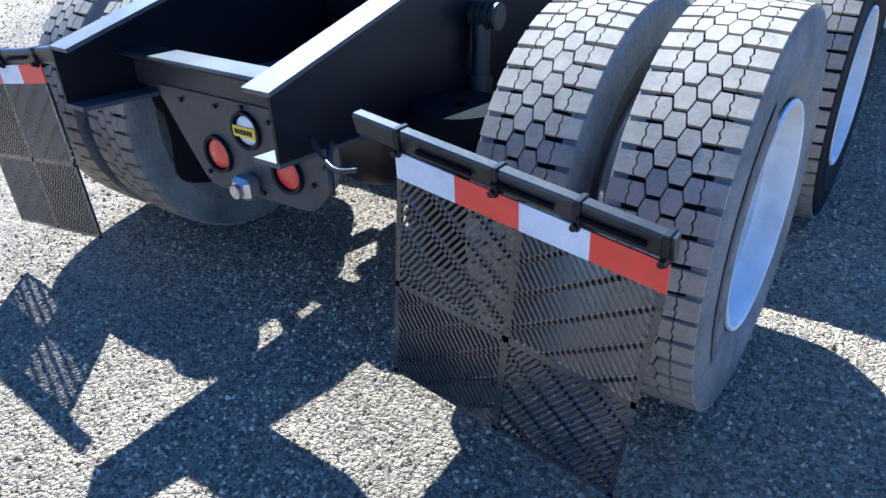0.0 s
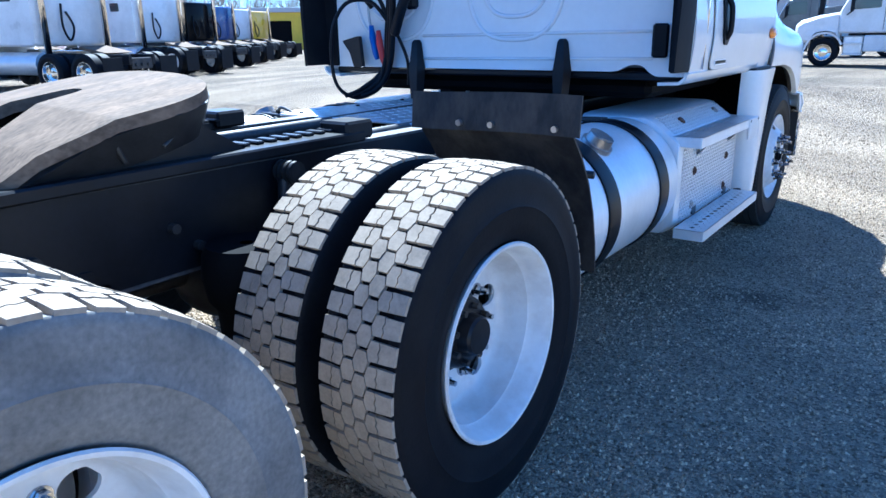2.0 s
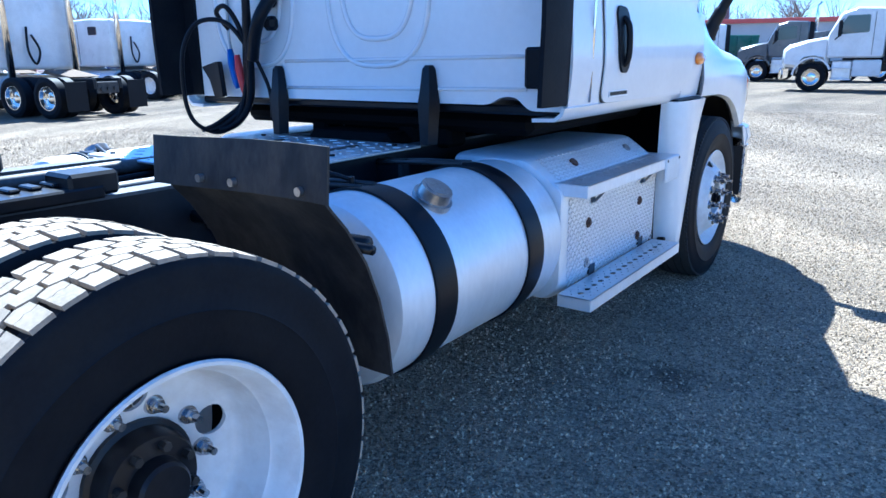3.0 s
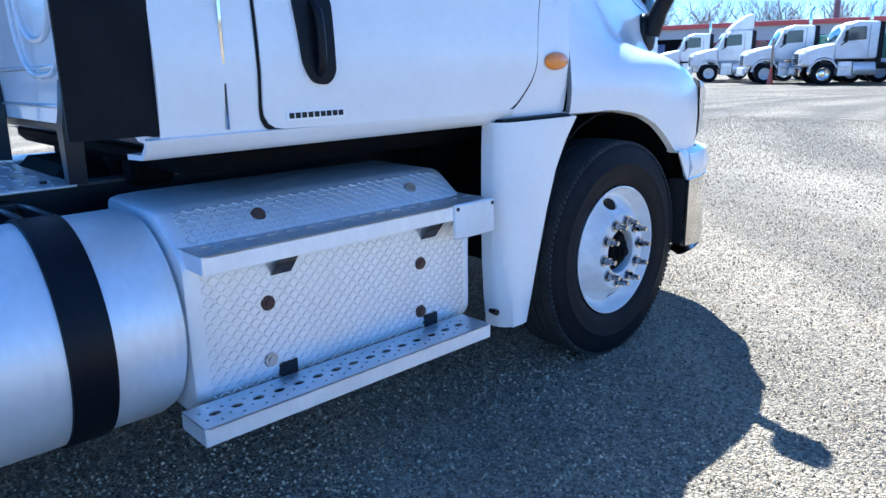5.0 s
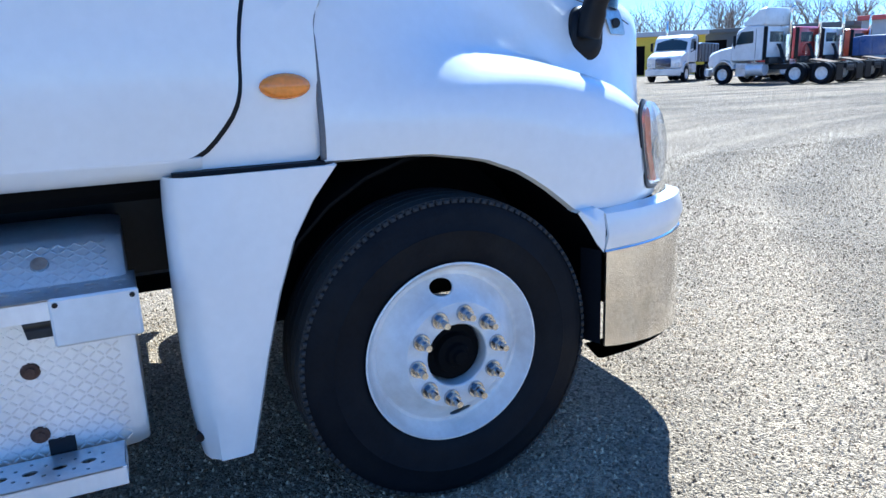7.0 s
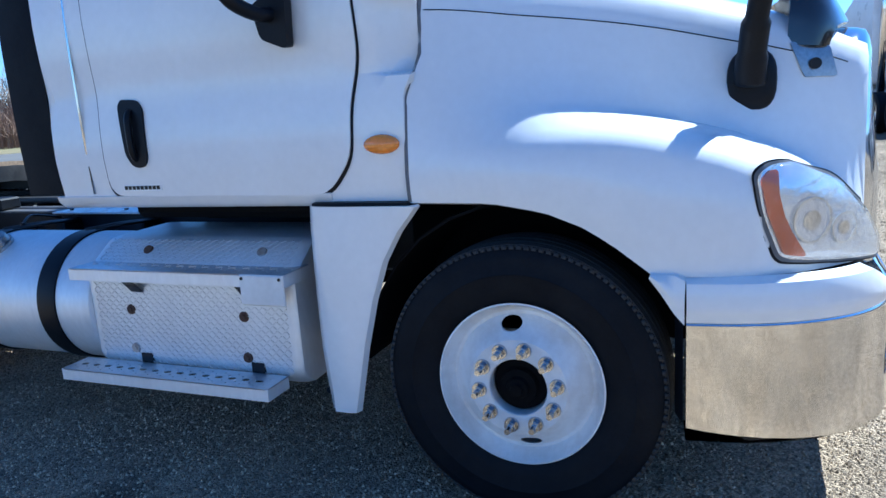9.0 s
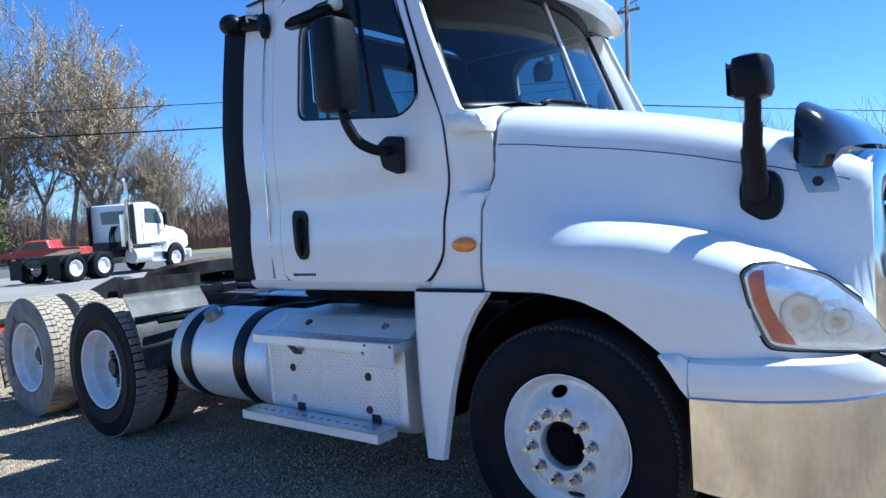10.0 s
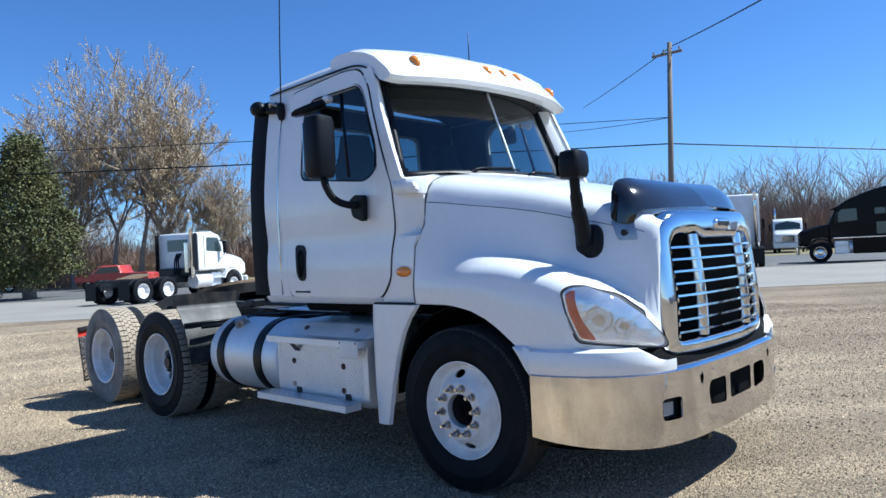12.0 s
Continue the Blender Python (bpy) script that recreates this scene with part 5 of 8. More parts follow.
for x in (0.84, 0.17, -0.02, -0.21, -0.86):
    u = abs(x) / 1.03
    bm = B()
    rows = []
    c = Vector((x, 6.998 - 0.19 * u ** 2.4, 2.858 - 0.008 * u ** 2))
    d1, d2 = Vector((0, -0.72, 0.69)), Vector((1, 0, 0))
    d3 = Vector((0, 0.69, 0.72))
    for h, sc in ((0.0, 1.0), (0.012, 0.95), (0.03, 0.75), (0.04, 0.4), (0.042, 0.0)):
        rows.append([c + d1 * (0.062 * sc * math.cos(a) + 0.012) + d2 * (0.034 * sc * math.sin(a)) + d3 * h for a in [2 * math.pi * i / 18 for i in range(18)]])
    grid(bm, rows, close=True)
    part("marker_lamp", bm, ORANGE, vis, "amber roof marker lamp")

# aerials, air intake horn, work lamp
bm = B()
tube(bm, [(1.150, 5.655, 2.68), (1.135, 5.66, 3.2), (1.09, 5.64, 3.9), (1.08, 5.62, 4.5)], [0.006, 0.005, 0.004, 0.003], 6)
part("aerial", bm, BLACK, cab, "tall black whip aerial")
bm = B()
lathe(bm, [(0.012, 0.09), (0.03, 0.08), (0.036, 0.0), (0.02, -0.05), (0.0, -0.05)], 12, axis="z")
bmesh.ops.translate(bm, vec=(1.150, 5.655, 2.66), verts=bm.verts)
part("aerial_mount", bm, PLASTIC, cab)
bm = B()
tube(bm, [(-0.1, 6.6, 3.02), (-0.1, 6.6, 3.32)], [0.006, 0.003], 6)
part("roof_aerial", bm, BLACK, cab, "short roof aerial")
bm = B()
bmesh.ops.create_uvsphere(bm, u_segments=18, v_segments=12, radius=0.062, matrix=Matrix.Translation((1.18, 5.38, 2.74)) @ Matrix.Diagonal((1, 1.25, 1, 1)))
cyl(bm, (1.14, 5.45, 2.72), (1.12, 5.60, 2.70), 0.03, seg=12)
box(bm, 1.08, 1.12, 5.42, 5.56, 2.66, 2.78, 0.01)
part("work_lamp", bm, PLASTIC, cab, "black work lamp on a steel bracket")
bm = B()
tube(bm, smooth_path([(1.12, 5.50, 2.70), (1.16, 5.52, 2.76), (1.13, 5.58, 2.74)], 4), 0.014, 6)
part("lamp_bracket", bm, STEEL, cab)

# mirrors
def door_mirror(s):
    bm = B()
    rows = []
    for z, w, d in ((2.02, 0.55, 0.5), (2.032, 0.85, 0.85), (2.07, 0.98, 1), (2.25, 1.02, 1.04), (2.40, 1, 1), (2.44, 0.9, 0.9), (2.455, 0.55, 0.5)):
        rows.append([(s * (1.50 + 0.092 * w * math.copysign(abs(math.cos(a)) ** 0.5, math.cos(a))), 6.58 + 0.085 * d * math.copysign(abs(math.sin(a)) ** 0.6, math.sin(a)), z) for a in [2 * math.pi * i / 24 for i in range(24)]])
    vs = grid(bm, rows, close=True)
    bm.faces.new(vs[0])
    bm.faces.new(vs[-1])
    bmesh.ops.recalc_face_normals(bm, faces=bm.faces)
    mr = part("door_mirror", bm, PLASTIC, truck, "large black door mirror on an arm")
    bm = B()
    box(bm, s * 1.43, s * 1.57, 6.486, 6.492, 2.08, 2.41, 0.002)
    part("mirror_glass", bm, CHROME, mr, "mirror glass")
    bm = B()
    tube(bm, smooth_path([(s * 1.485, 6.59, 2.04), (s * 1.475, 6.60, 1.97), (s * 1.43, 6.625, 1.885), (s * 1.34, 6.655, 1.845), (s * 1.25, 6.68, 1.845), (s * 1.21, 6.69, 1.845)], 6), 0.026, 10)
    part("mirror_arm", bm, PLASTIC, mr, "bent black mirror arm")
    bm = B()
    foot = rounded([(6.625, 1.765), (6.73, 1.725), (6.745, 1.905), (6.665, 1.915), (6.60, 1.88)], 0.02, 3)
    b2 = flank(s, foot, [], 0.035)
    thicken(part("mirror_foot", b2, PLASTIC, mr, "black mirror foot"), 0.045)
    bm.free()
    bm = B()
    rows = []
    for u, w, h in ((0, 0.25, 0.012), (0.12, 0.8, 0.022), (0.5, 1.0, 0.030), (0.85, 0.9, 0.030), (1.0, 0.6, 0.025)):
        c = Vector((1.335, 6.05, 2.568)).lerp(Vector((1.125, 6.20, 2.655)), u)
        rows.append([(s * (c.x + a * w * 0.05), c.y + a * w * 0.06, c.z + b * h) for a, b in ((-1, -1), (1, -1), (1, 0.6), (0, 1), (-1, 0.6))])
    vs = grid(bm, rows, close=True)
    bm.faces.new(vs[0])
    bm.faces.new(vs[-1])
    part("mirror_upper_arm", bm, PLASTIC, mr, "black upper mirror bracket")
    bm = B()
    box(bm, s * 1.10, s * 1.17, 6.20, 6.27, 2.645, 2.70, 0.015)
    part("bracket_cap", bm, WHITE_DULL, mr, "pale bracket cap")


for s in (1, -1):
    door_mirror(s)
# convex mirror on the hood, right side only
bm = B()
rows = []
for z, k in ((1.862, 0.5), (1.872, 0.85), (1.902, 1.0), (1.98, 1.0), (2.015, 0.85), (2.025, 0.5)):
    rows.append([(1.045 + 0.085 * k * math.copysign(abs(math.cos(a)) ** 0.6, math.cos(a)), 8.280 + 0.07 * k * math.copysign(abs(math.sin(a)) ** 0.6, math.sin(a)), z) for a in [2 * math.pi * i / 24 for i in range(24)]])
vs = grid(bm, rows, close=True)
bm.faces.new(vs[0])
bm.faces.new(vs[-1])
bmesh.ops.recalc_face_normals(bm, faces=bm.faces)
hm = part("hood_mirror", bm, PLASTIC, truck, "black convex hood mirror on a stalk")
bm = B()
tube(bm, smooth_path([(0.895, 8.24, 1.50), (0.93, 8.245, 1.60), (0.98, 8.255, 1.70), (1.02, 8.27, 1.79), (1.045, 8.28, 1.88)], 6), [0.05] * 6 + [0.045] * 6 + [0.036] * 6 + [0.03] * 6 + [0.03], 10)
part("mirror_stalk", bm, PLASTIC, hm, "black stalk")
bm = B()
rows = []
for h, sc in ((-0.04, 1.0), (0, 1.0), (0.02, 0.93), (0.026, 0.6)):
    rows.append([(0.868 + h - 0.10 * 0.075 * sc * math.cos(a), 8.247 + 0.078 * sc * math.copysign(abs(math.cos(a)) ** 0.75, math.cos(a)), 1.508 + 0.102 * sc * math.copysign(abs(math.sin(a)) ** 0.75, math.sin(a))) for a in [2 * math.pi * i / 24 for i in range(24)]])
vs = grid(bm, rows, close=True)
bm.faces.new(vs[-1])
part("stalk_foot", bm, PLASTIC, hm, "black oval foot")
bm = B()
grid(bm, [[(1.045 + x, 8.208, 1.942 + z) for x in (-0.07, 0, 0.07)] for z in (-0.06, 0, 0.06)])
part("mirror_glass", bm, CHROME, hm, "convex mirror glass")

# inside the cab
for s in (1, -1):
    part("door_trim", flank(s, rounded([(5.50, 1.22), (7.0, 1.22), (7.0, 1.98), (6.84, 2.36), (6.66, 2.78), (5.50, 2.78)], 0.05, 3), [grow(WINDOW, 0.03)], -0.045), SEAT, cab, "dark grey door trim")
bm = B()
grid(bm, [[(x, y, z) for x, z in ((-1.07, 2.79), (-0.9, 2.85), (0, 2.87), (0.9, 2.85), (1.07, 2.79))] for y in (5.48, 6.0, 6.5, 6.72)])
part("headliner", bm, SEAT, cab, "dark grey headliner")
bm = B()
grid(bm, [[Vector((x, 6.70, 2.87 - 0.08 * x * x)).lerp(ws(x / 0.96, 0.97) + Vector((0, -0.012, 0)), w) for x in [i / 10 for i in range(-9, 10)]] for w in (0, 0.5, 1)])
part("header_panel", bm, SEAT, cab, "dark panel above the windscreen")
bm = B()
plate(bm, [(-1.14, 1.22), (1.14, 1.22), (1.07, 2.80), (-1.07, 2.80)], [grow(REAR_WIN, 0.02)], lambda a, b: Vector((a, 5.482, b)))
part("rear_trim", bm, SEAT, cab, "dark grey rear trim")
for x in (0.55, -0.55):
    bm = B()
    box(bm, x - 0.25, x + 0.25, 5.95, 6.45, 1.55, 1.72, 0.05)
    rows = []
    for z, w, y in ((1.62, 0.24, 5.98), (1.9, 0.25, 5.90), (2.2, 0.235, 5.85), (2.34, 0.17, 5.83), (2.42, 0.14, 5.82), (2.5, 0.12, 5.82)):
        rows.append([(x - w, y, z), (x - w * 0.8, y + 0.10, z), (x + w * 0.8, y + 0.10, z), (x + w, y, z), (x + w * 0.8, y - 0.05, z), (x - w * 0.8, y - 0.05, z)])
    vs = grid(bm, rows, close=True)
    bm.faces.new(vs[-1])
    part("seat", bm, SEAT, cab, "grey cloth seat")
bm = B()
grid(bm, [[(x, y - 0.14 * abs(x) ** 2, z) for x in [i / 5 for i in range(-5, 6)]] for y, z in ((7.06, 2.0), (6.85, 1.99), (6.75, 1.94), (6.72, 1.6))])
part("dashboard", bm, DARK, cab, "dark dashboard")
bm = B()
loop = [(-0.55 + 0.22 * math.cos(a), 6.62 + 0.16 * math.sin(a), 1.98 + 0.14 * math.sin(a)) for a in [2 * math.pi * i / 28 for i in range(29)]]
tube(bm, loop, 0.014, 8)
part("steering_wheel", bm, PLASTIC, cab, "black steering wheel")
bm = B()
tube(bm, [(0.9, 5.95, 1.6), (0.98, 5.9, 2.5)], 0.012, 6)
part("seat_belt", bm, SEAT, cab)

# hoses behind the cab, left side
def hose(name, pts, r, material, label):
    bm = B()
    tube(bm, smooth_path(pts, 7), r, 8)
    return part(name, bm, material, truck, label)


hose("power_cable", [(-0.60, 5.37, 1.46), (-0.68, 5.31, 1.58), (-0.80, 5.23, 1.58), (-0.885, 5.19, 1.45), (-0.915, 5.19, 1.25), (-0.90, 5.21, 1.10), (-0.85, 5.27, 1.03), (-0.77, 5.32, 1.03), (-0.68, 5.36, 1.13), (-0.63, 5.38, 1.3)], 0.012, PLASTIC, "long looped black power cable")
hose("air_hose", [(-0.72, 5.36, 1.55), (-0.77, 5.33, 1.63), (-0.70, 5.33, 1.66), (-0.64, 5.35, 1.58), (-0.60, 5.37, 1.45)], 0.013, PLASTIC, "black looped air hose")
for k in range(3):
    hose("air_hose", [(-0.50 - 0.025 * k, 5.34, 2.35), (-0.52 - 0.03 * k, 5.32 + 0.02 * k, 1.75), (-0.56 - 0.03 * k, 5.35 + 0.01 * k, 1.42), (-0.63 - 0.02 * k, 5.39, 1.2), (-0.70 - 0.035 * k, 5.36 - 0.03 * k, 1.08), (-0.78 - 0.05 * k, 5.30 - 0.02 * k, 1.03)], 0.021 - 0.004 * k, PLASTIC, "black hanging air hose")
hose("hose_sleeve", [(-0.38, 5.41, 1.74), (-0.42, 5.33, 1.62), (-0.47, 5.32, 1.52), (-0.55, 5.36, 1.40)], 0.032, PLASTIC, "thick black hose sleeve")
hose("air_hose", [(-0.55, 5.38, 1.40), (-0.50, 5.41, 1.25), (-0.50, 5.42, 1.10)], 0.010, PLASTIC, "thin black air hose")
hose("air_hose", [(-0.80, 5.43, 1.75), (-0.80, 5.42, 1.50), (-0.74, 5.41, 1.38), (-0.68, 5.40, 1.32)], 0.008, STEEL, "grey air line on the cab wall")
for x, z, material, label in ((-0.745, 1.45, HOSE_BLUE, "blue hose grip"), (-0.69, 1.42, HOSE_RED, "red hose grip")):
    bm = B()
    tube(bm, [(x, 5.375, z), (x + 0.004, 5.378, z - 0.07), (x + 0.02, 5.385, z - 0.17), (x + 0.03, 5.385, z - 0.2)], [0.014, 0.021, 0.019, 0.014], 10)
    part("hose_grip", bm, material, truck, label)
for z, h in ((1.57, 0.035), (1.70, 0.055)):
    bm = B()
    box(bm, -0.495, -0.415, 5.385, 5.442, z - h, z + h, 0.018)
    part("hose_holder", bm, PLASTIC, truck, "black hose holder")
bm = B()
plate(bm, rounded([(-0.99, 1.36), (-0.85, 1.39), (-0.83, 1.20), (-0.90, 1.20), (-0.93, 1.29)], 0.012, 2), (), lambda a, b, c: Vector((a, 5.40 + c, b)), thick=0.03)
part("hose_bracket", bm, BLACK, truck, "black bracket plate on the cab wall")

# ---- hood, fenders, grille, bumper ----
XS = [(7.17, 1.10), (7.4, 1.05), (7.7, 0.965), (8.0, 0.885), (8.4, 0.79), (8.56, 0.735), (8.66, 0.69)]
XF = [(7.17, 1.200), (7.4, 1.222), (7.6, 1.236), (7.9, 1.236), (8.1, 1.215), (8.26, 1.172), (8.4, 1.085), (8.5, 0.985), (8.58, 0.89), (8.63, 0.81), (8.66, 0.74)]
ZT = [(7.17, 2.035), (7.5, 1.975), (7.9, 1.89), (8.3, 1.77), (8.5, 1.69), (8.6, 1.64), (8.66, 1.60)]
ZF = [(7.17, 1.50), (7.4, 1.472), (7.7, 1.44), (7.95, 1.40), (8.2, 1.333), (8.4, 1.24), (8.52, 1.14), (8.6, 1.03), (8.66, 0.95)]
ZB = [(7.17, 1.165), (7.45, 1.165), (7.62, 1.135), (7.76, 1.08), (7.88, 1.00), (7.96, 0.93), (8.1, 0.925), (8.66, 0.915)]


DROP = [(7.17, 0.225), (7.9, 0.19), (8.3, 0.165), (8.5, 0.135), (8.66, 0.12)]


def hood_row(y):
    """Half of the hood's cross-section: crown, shoulder, crease, flank, fender."""
    xs, xf, zt, zf, zb = curve(XS, y), curve(XF, y), curve(ZT, y), curve(ZF, y), lerp(ZB, y)
    d = lerp(DROP, y)
    swell = min(1, max(0, (y - 7.49) / 0.58))
    swell = swell * swell * (3 - 2 * swell)
    back = max(0.0, 1 - (y - 7.17) / 0.75)
    xv = xs + 0.03 + (xf - xs) * (0.17 + 0.30 * back)
    zv = zf + 0.006
    zc = max(zb + 0.02, zf - 0.10 - 0.07 * back)
    row = [(0, zt), (xs * 0.3, zt - 0.002), (xs * 0.6, zt - 0.010), (xs * 0.82, zt - 0.032), (xs * 0.93, zt - 0.32 * d), (xs * 0.98, zt - 0.62 * d), (xs + 0.004, zt - d),
           (xs + 0.3 * (xv - xs), zt - d - 0.45 * (zt - d - zv)), (xv - 0.006, zv + 0.026), (xv + 0.008, zv + 0.003), (xv + 0.3 * (xf - xv), zf), (xv + 0.62 * (xf - xv), zf - 0.014),
           (xv + 0.88 * (xf - xv), zf - 0.05), (xf - 0.002, zc), (xf + 0.004, zc + 0.4 * (zb - zc)), (xf + 0.002, zc + 0.75 * (zb - zc)), (xf - 0.004, zb), (xf - 0.03, zb - 0.006)]
    # near the cowl the flank is almost a plane; further on the fender stands out of it
    a, c = row[8], row[13]
    for i, u, w in zip(range(9, 13), (0.21, 0.43, 0.66, 0.85), (0.19, 0.40, 0.62, 0.82)):
        flat = (a[0] + (c[0] - a[0]) * u, a[1] + (c[1] - a[1]) * w)
        row[i] = (flat[0] + (row[i][0] - flat[0]) * swell, flat[1] + (row[i][1] - flat[1]) * swell)
    return row


def hood_x(y, z):
    """Half width of the hood's flank at a height."""
    row = hood_row(y)[4:10]
    for (x0, z0), (x1, z1) in zip(row, row[1:]):
        if z1 <= z <= z0:
            return x0 + (x1 - x0) * (z0 - z) / max(1e-6, z0 - z1)
    return row[0][0] if z > row[0][1] else row[-1][0]


bm = B()
ys = [7.17 + 0.02 * i for i in range(2)] + [7.25 + 0.055 * i for i in range(14)] + [8.01 + 0.04 * i for i in range(15)] + [8.60, 8.601]
rows = []
for y in ys:
    h = hood_row(y)
    if y > 8.6005:
        h = [(min(x, 0.70), z) for x, z in h]

    lead = lambda z: 0.044 * max(0, (y < 7.6) * (7.6 - y) / 0.43) * (soft_step(z, 1.54, 1.64) - 1)
    rows.append([(-x, y + lead(z), z) for x, z in h[:0:-1]] + [(x, y + lead(z), z) for x, z in h])
grid(bm, rows)
bmesh.ops.recalc_face_normals(bm, faces=bm.faces)
hood = part("hood", bm, WHITE, truck, "white sloping hood with flared fenders", 60)
thicken(hood, 0.015, 0)
# cowl between windscreen and hood
bm = B()
h = hood_row(7.17)[:6]
base = [(0, 7.13, 2.05), (0.33, 7.125, 2.048), (0.65, 7.05, 2.04), (0.88, 6.98, 2.03), (1.05, 6.93, 2.012), (1.185, 6.955, 1.972)]
full = [(-x, 7.165, z) for x, z in h[:0:-1]] + [(x, 7.165, z) for x, z in h]
foot = [(-x, y, z) for x, y, z in base[:0:-1]] + list(base)
grid(bm, [foot, [Vector(p).lerp(Vector(q), 0.5) + Vector((0, 0, 0.012)) for p, q in zip(foot, full)], full])
bmesh.ops.recalc_face_normals(bm, faces=bm.faces)
thicken(part("cowl", bm, WHITE, cab, "white cowl at the foot of the windscreen", 60), 0.012, 0)
for s in (1, -1):
    # hood seam, dark joint to the cowl
    bm = B()
    h = hood_row(7.18)
    joint = smooth_path([(s * (x + 0.001), 7.172 + 0.044 * (soft_step(z, 1.54, 1.64) - 1), z + 0.001) for x, z in h[2:17]], 3)
    tube(bm, joint, 0.0095, 8)
    part("hood_joint", bm, SEAL, hood, "grey rubber joint")
    bm = B()
    tube(bm, [(s * (curve(XS, y) + 0.0095), y, curve(ZT, y) - lerp(DROP, y) + 0.012) for y in [7.19 + 0.05 * i for i in range(28)]], 0.002, 5)
    part("hood_crease", bm, PLASTIC, hood, "fine dark crease line")
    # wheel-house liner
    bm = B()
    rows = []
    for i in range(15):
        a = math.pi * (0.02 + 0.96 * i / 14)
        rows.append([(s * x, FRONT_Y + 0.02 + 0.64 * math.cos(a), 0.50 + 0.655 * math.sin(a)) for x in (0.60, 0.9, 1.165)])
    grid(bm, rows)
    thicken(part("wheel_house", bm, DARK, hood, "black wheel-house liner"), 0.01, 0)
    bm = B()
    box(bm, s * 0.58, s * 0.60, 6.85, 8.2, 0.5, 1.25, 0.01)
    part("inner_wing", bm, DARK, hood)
    # headlamp
    def on_fender(y, z, off):
        zf = curve(ZF, y)
        xf = curve(XF, y)
        t = max(0.0, (z - (zf - 0.10)) / 0.14)
        x = xf - 0.30 * (xf - curve(XS, y) - 0.06) * min(1, t) ** 2
        n = Vector((0.62, 0.70, 0.35)).normalized() if y > 8.33 else Vector((0.80, 0.55, 0.25)).normalized()
        p = Vector((x, y, z)) + n * off
        return Vector((s * p.x, p.y, p.z))

    outer = rounded([(8.248, 1.225), (8.285, 1.255), (8.345, 1.258), (8.475, 1.190), (8.575, 1.080), (8.637, 0.96), (8.640, 0.908), (8.475, 0.935), (8.322, 0.963), (8.268, 1.11)], 0.035, 5)
    cuts = [(0, 8.27), (0, 8.33), (0, 8.4), (0, 8.46), (0, 8.52), (0, 8.57), (0, 8.61), (1, 0.97), (1, 1.03), (1, 1.1), (1, 1.16), (1, 1.21)]
    bm = B()
    plate(bm, grow(outer, 0.013), (), lambda a, b: on_fender(a, b, 0.010), cuts)
    part("headlamp_rim", bm, PLASTIC, hood, "thin black line round the headlamp", 180)
    bm = B()
    plate(bm, grow(outer, 0.008), (), lambda a, b: on_fender(a, b, 0.0135), cuts)
    part("headlamp_gasket", bm, SEAL, hood, "grey headlamp gasket", 180)
    bm = B()
    plate(bm, outer, (), lambda a, b: on_fender(a, b, 0.017), cuts)
    lamp = part("headlamp", bm, LAMP_BOWL, hood, "slanted headlamp with milky lens and amber corner", 180)
    bm = B()
    amb = rounded([(8.258, 1.215), (8.285, 1.240), (8.306, 1.238), (8.312, 1.16), (8.338, 1.06), (8.395, 0.958), (8.330, 0.972), (8.278, 1.11)], 0.018, 3)
    plate(bm, amb, (), lambda a, b: on_fender(a, b, 0.022), cuts)
    part("turn_signal", bm, mat("amber_red_lens", (0.47, 0.085, 0.014), 0.25, 0, 0.1, 14, 90, 0, coat=0.4) if s > 0 else bpy.data.materials["amber_red_lens"], lamp, "amber turn signal lens", 180)
    for cy, cz, rr in ((8.405, 1.07, 0.072), (8.505, 1.03, 0.05)):
        for k, (ro, ri, off, mm) in enumerate(((rr, rr * 0.9, 0.026, CHROME), (rr * 0.9, rr * 0.45, 0.021, LAMP_BOWL), (rr * 0.45, 0.0, 0.023, CHROME_WORN))):
            bm = B()
            grid(bm, [[on_fender(cy + r * 0.8 * math.cos(a), cz + r * math.sin(a), off) for a in [2 * math.pi * i / 24 for i in range(25)]] for r in (ro, max(ri, 0.001))])
            part("reflector", bm, mm, lamp, "bright reflector ring", 180)
    bm = B()
    rows = []
    outer_c = sum((Vector(p) for p in outer), Vector((0, 0))) / len(outer)
    for sc, off in ((1.0, 0.020), (0.93, 0.036), (0.7, 0.044), (0.3, 0.048), (0.02, 0.048)):
        rows.append([on_fender(*(outer_c + (Vector(p) - outer_c) * sc), off) for p in outer])
    grid(bm, rows, close=True)
    bmesh.ops.recalc_face_normals(bm, faces=bm.faces)
    part("headlamp_lens", bm, LENS, lamp, "clear outer lens", 180).visible_shadow = False

# grille with chrome surround
def gy(x, z):
    return 8.70 - 0.075 * (abs(x) / 0.68) ** 2.2 - 0.055 * max(0, (z - 1.15)) / 0.5


OPEN = rounded([(-0.635, 0.915), (0.635, 0.915), (0.62, 1.46), (0.55, 1.53), (0.30, 1.535), (0.25, 1.50), (-0.25, 1.50), (-0.30, 1.535), (-0.55, 1.53), (-0.62, 1.46)], 0.03, 3)
OUT = rounded([(-0.70, 0.845), (0.70, 0.845), (0.705, 1.30), (0.69, 1.58), (0.55, 1.655), (-0.55, 1.655), (-0.69, 1.58), (-0.705, 1.30)], 0.07, 5)
GC = [(0, v) for v in (-0.62, -0.5, -0.35, -0.2, 0, 0.2, 0.35, 0.5, 0.62)]


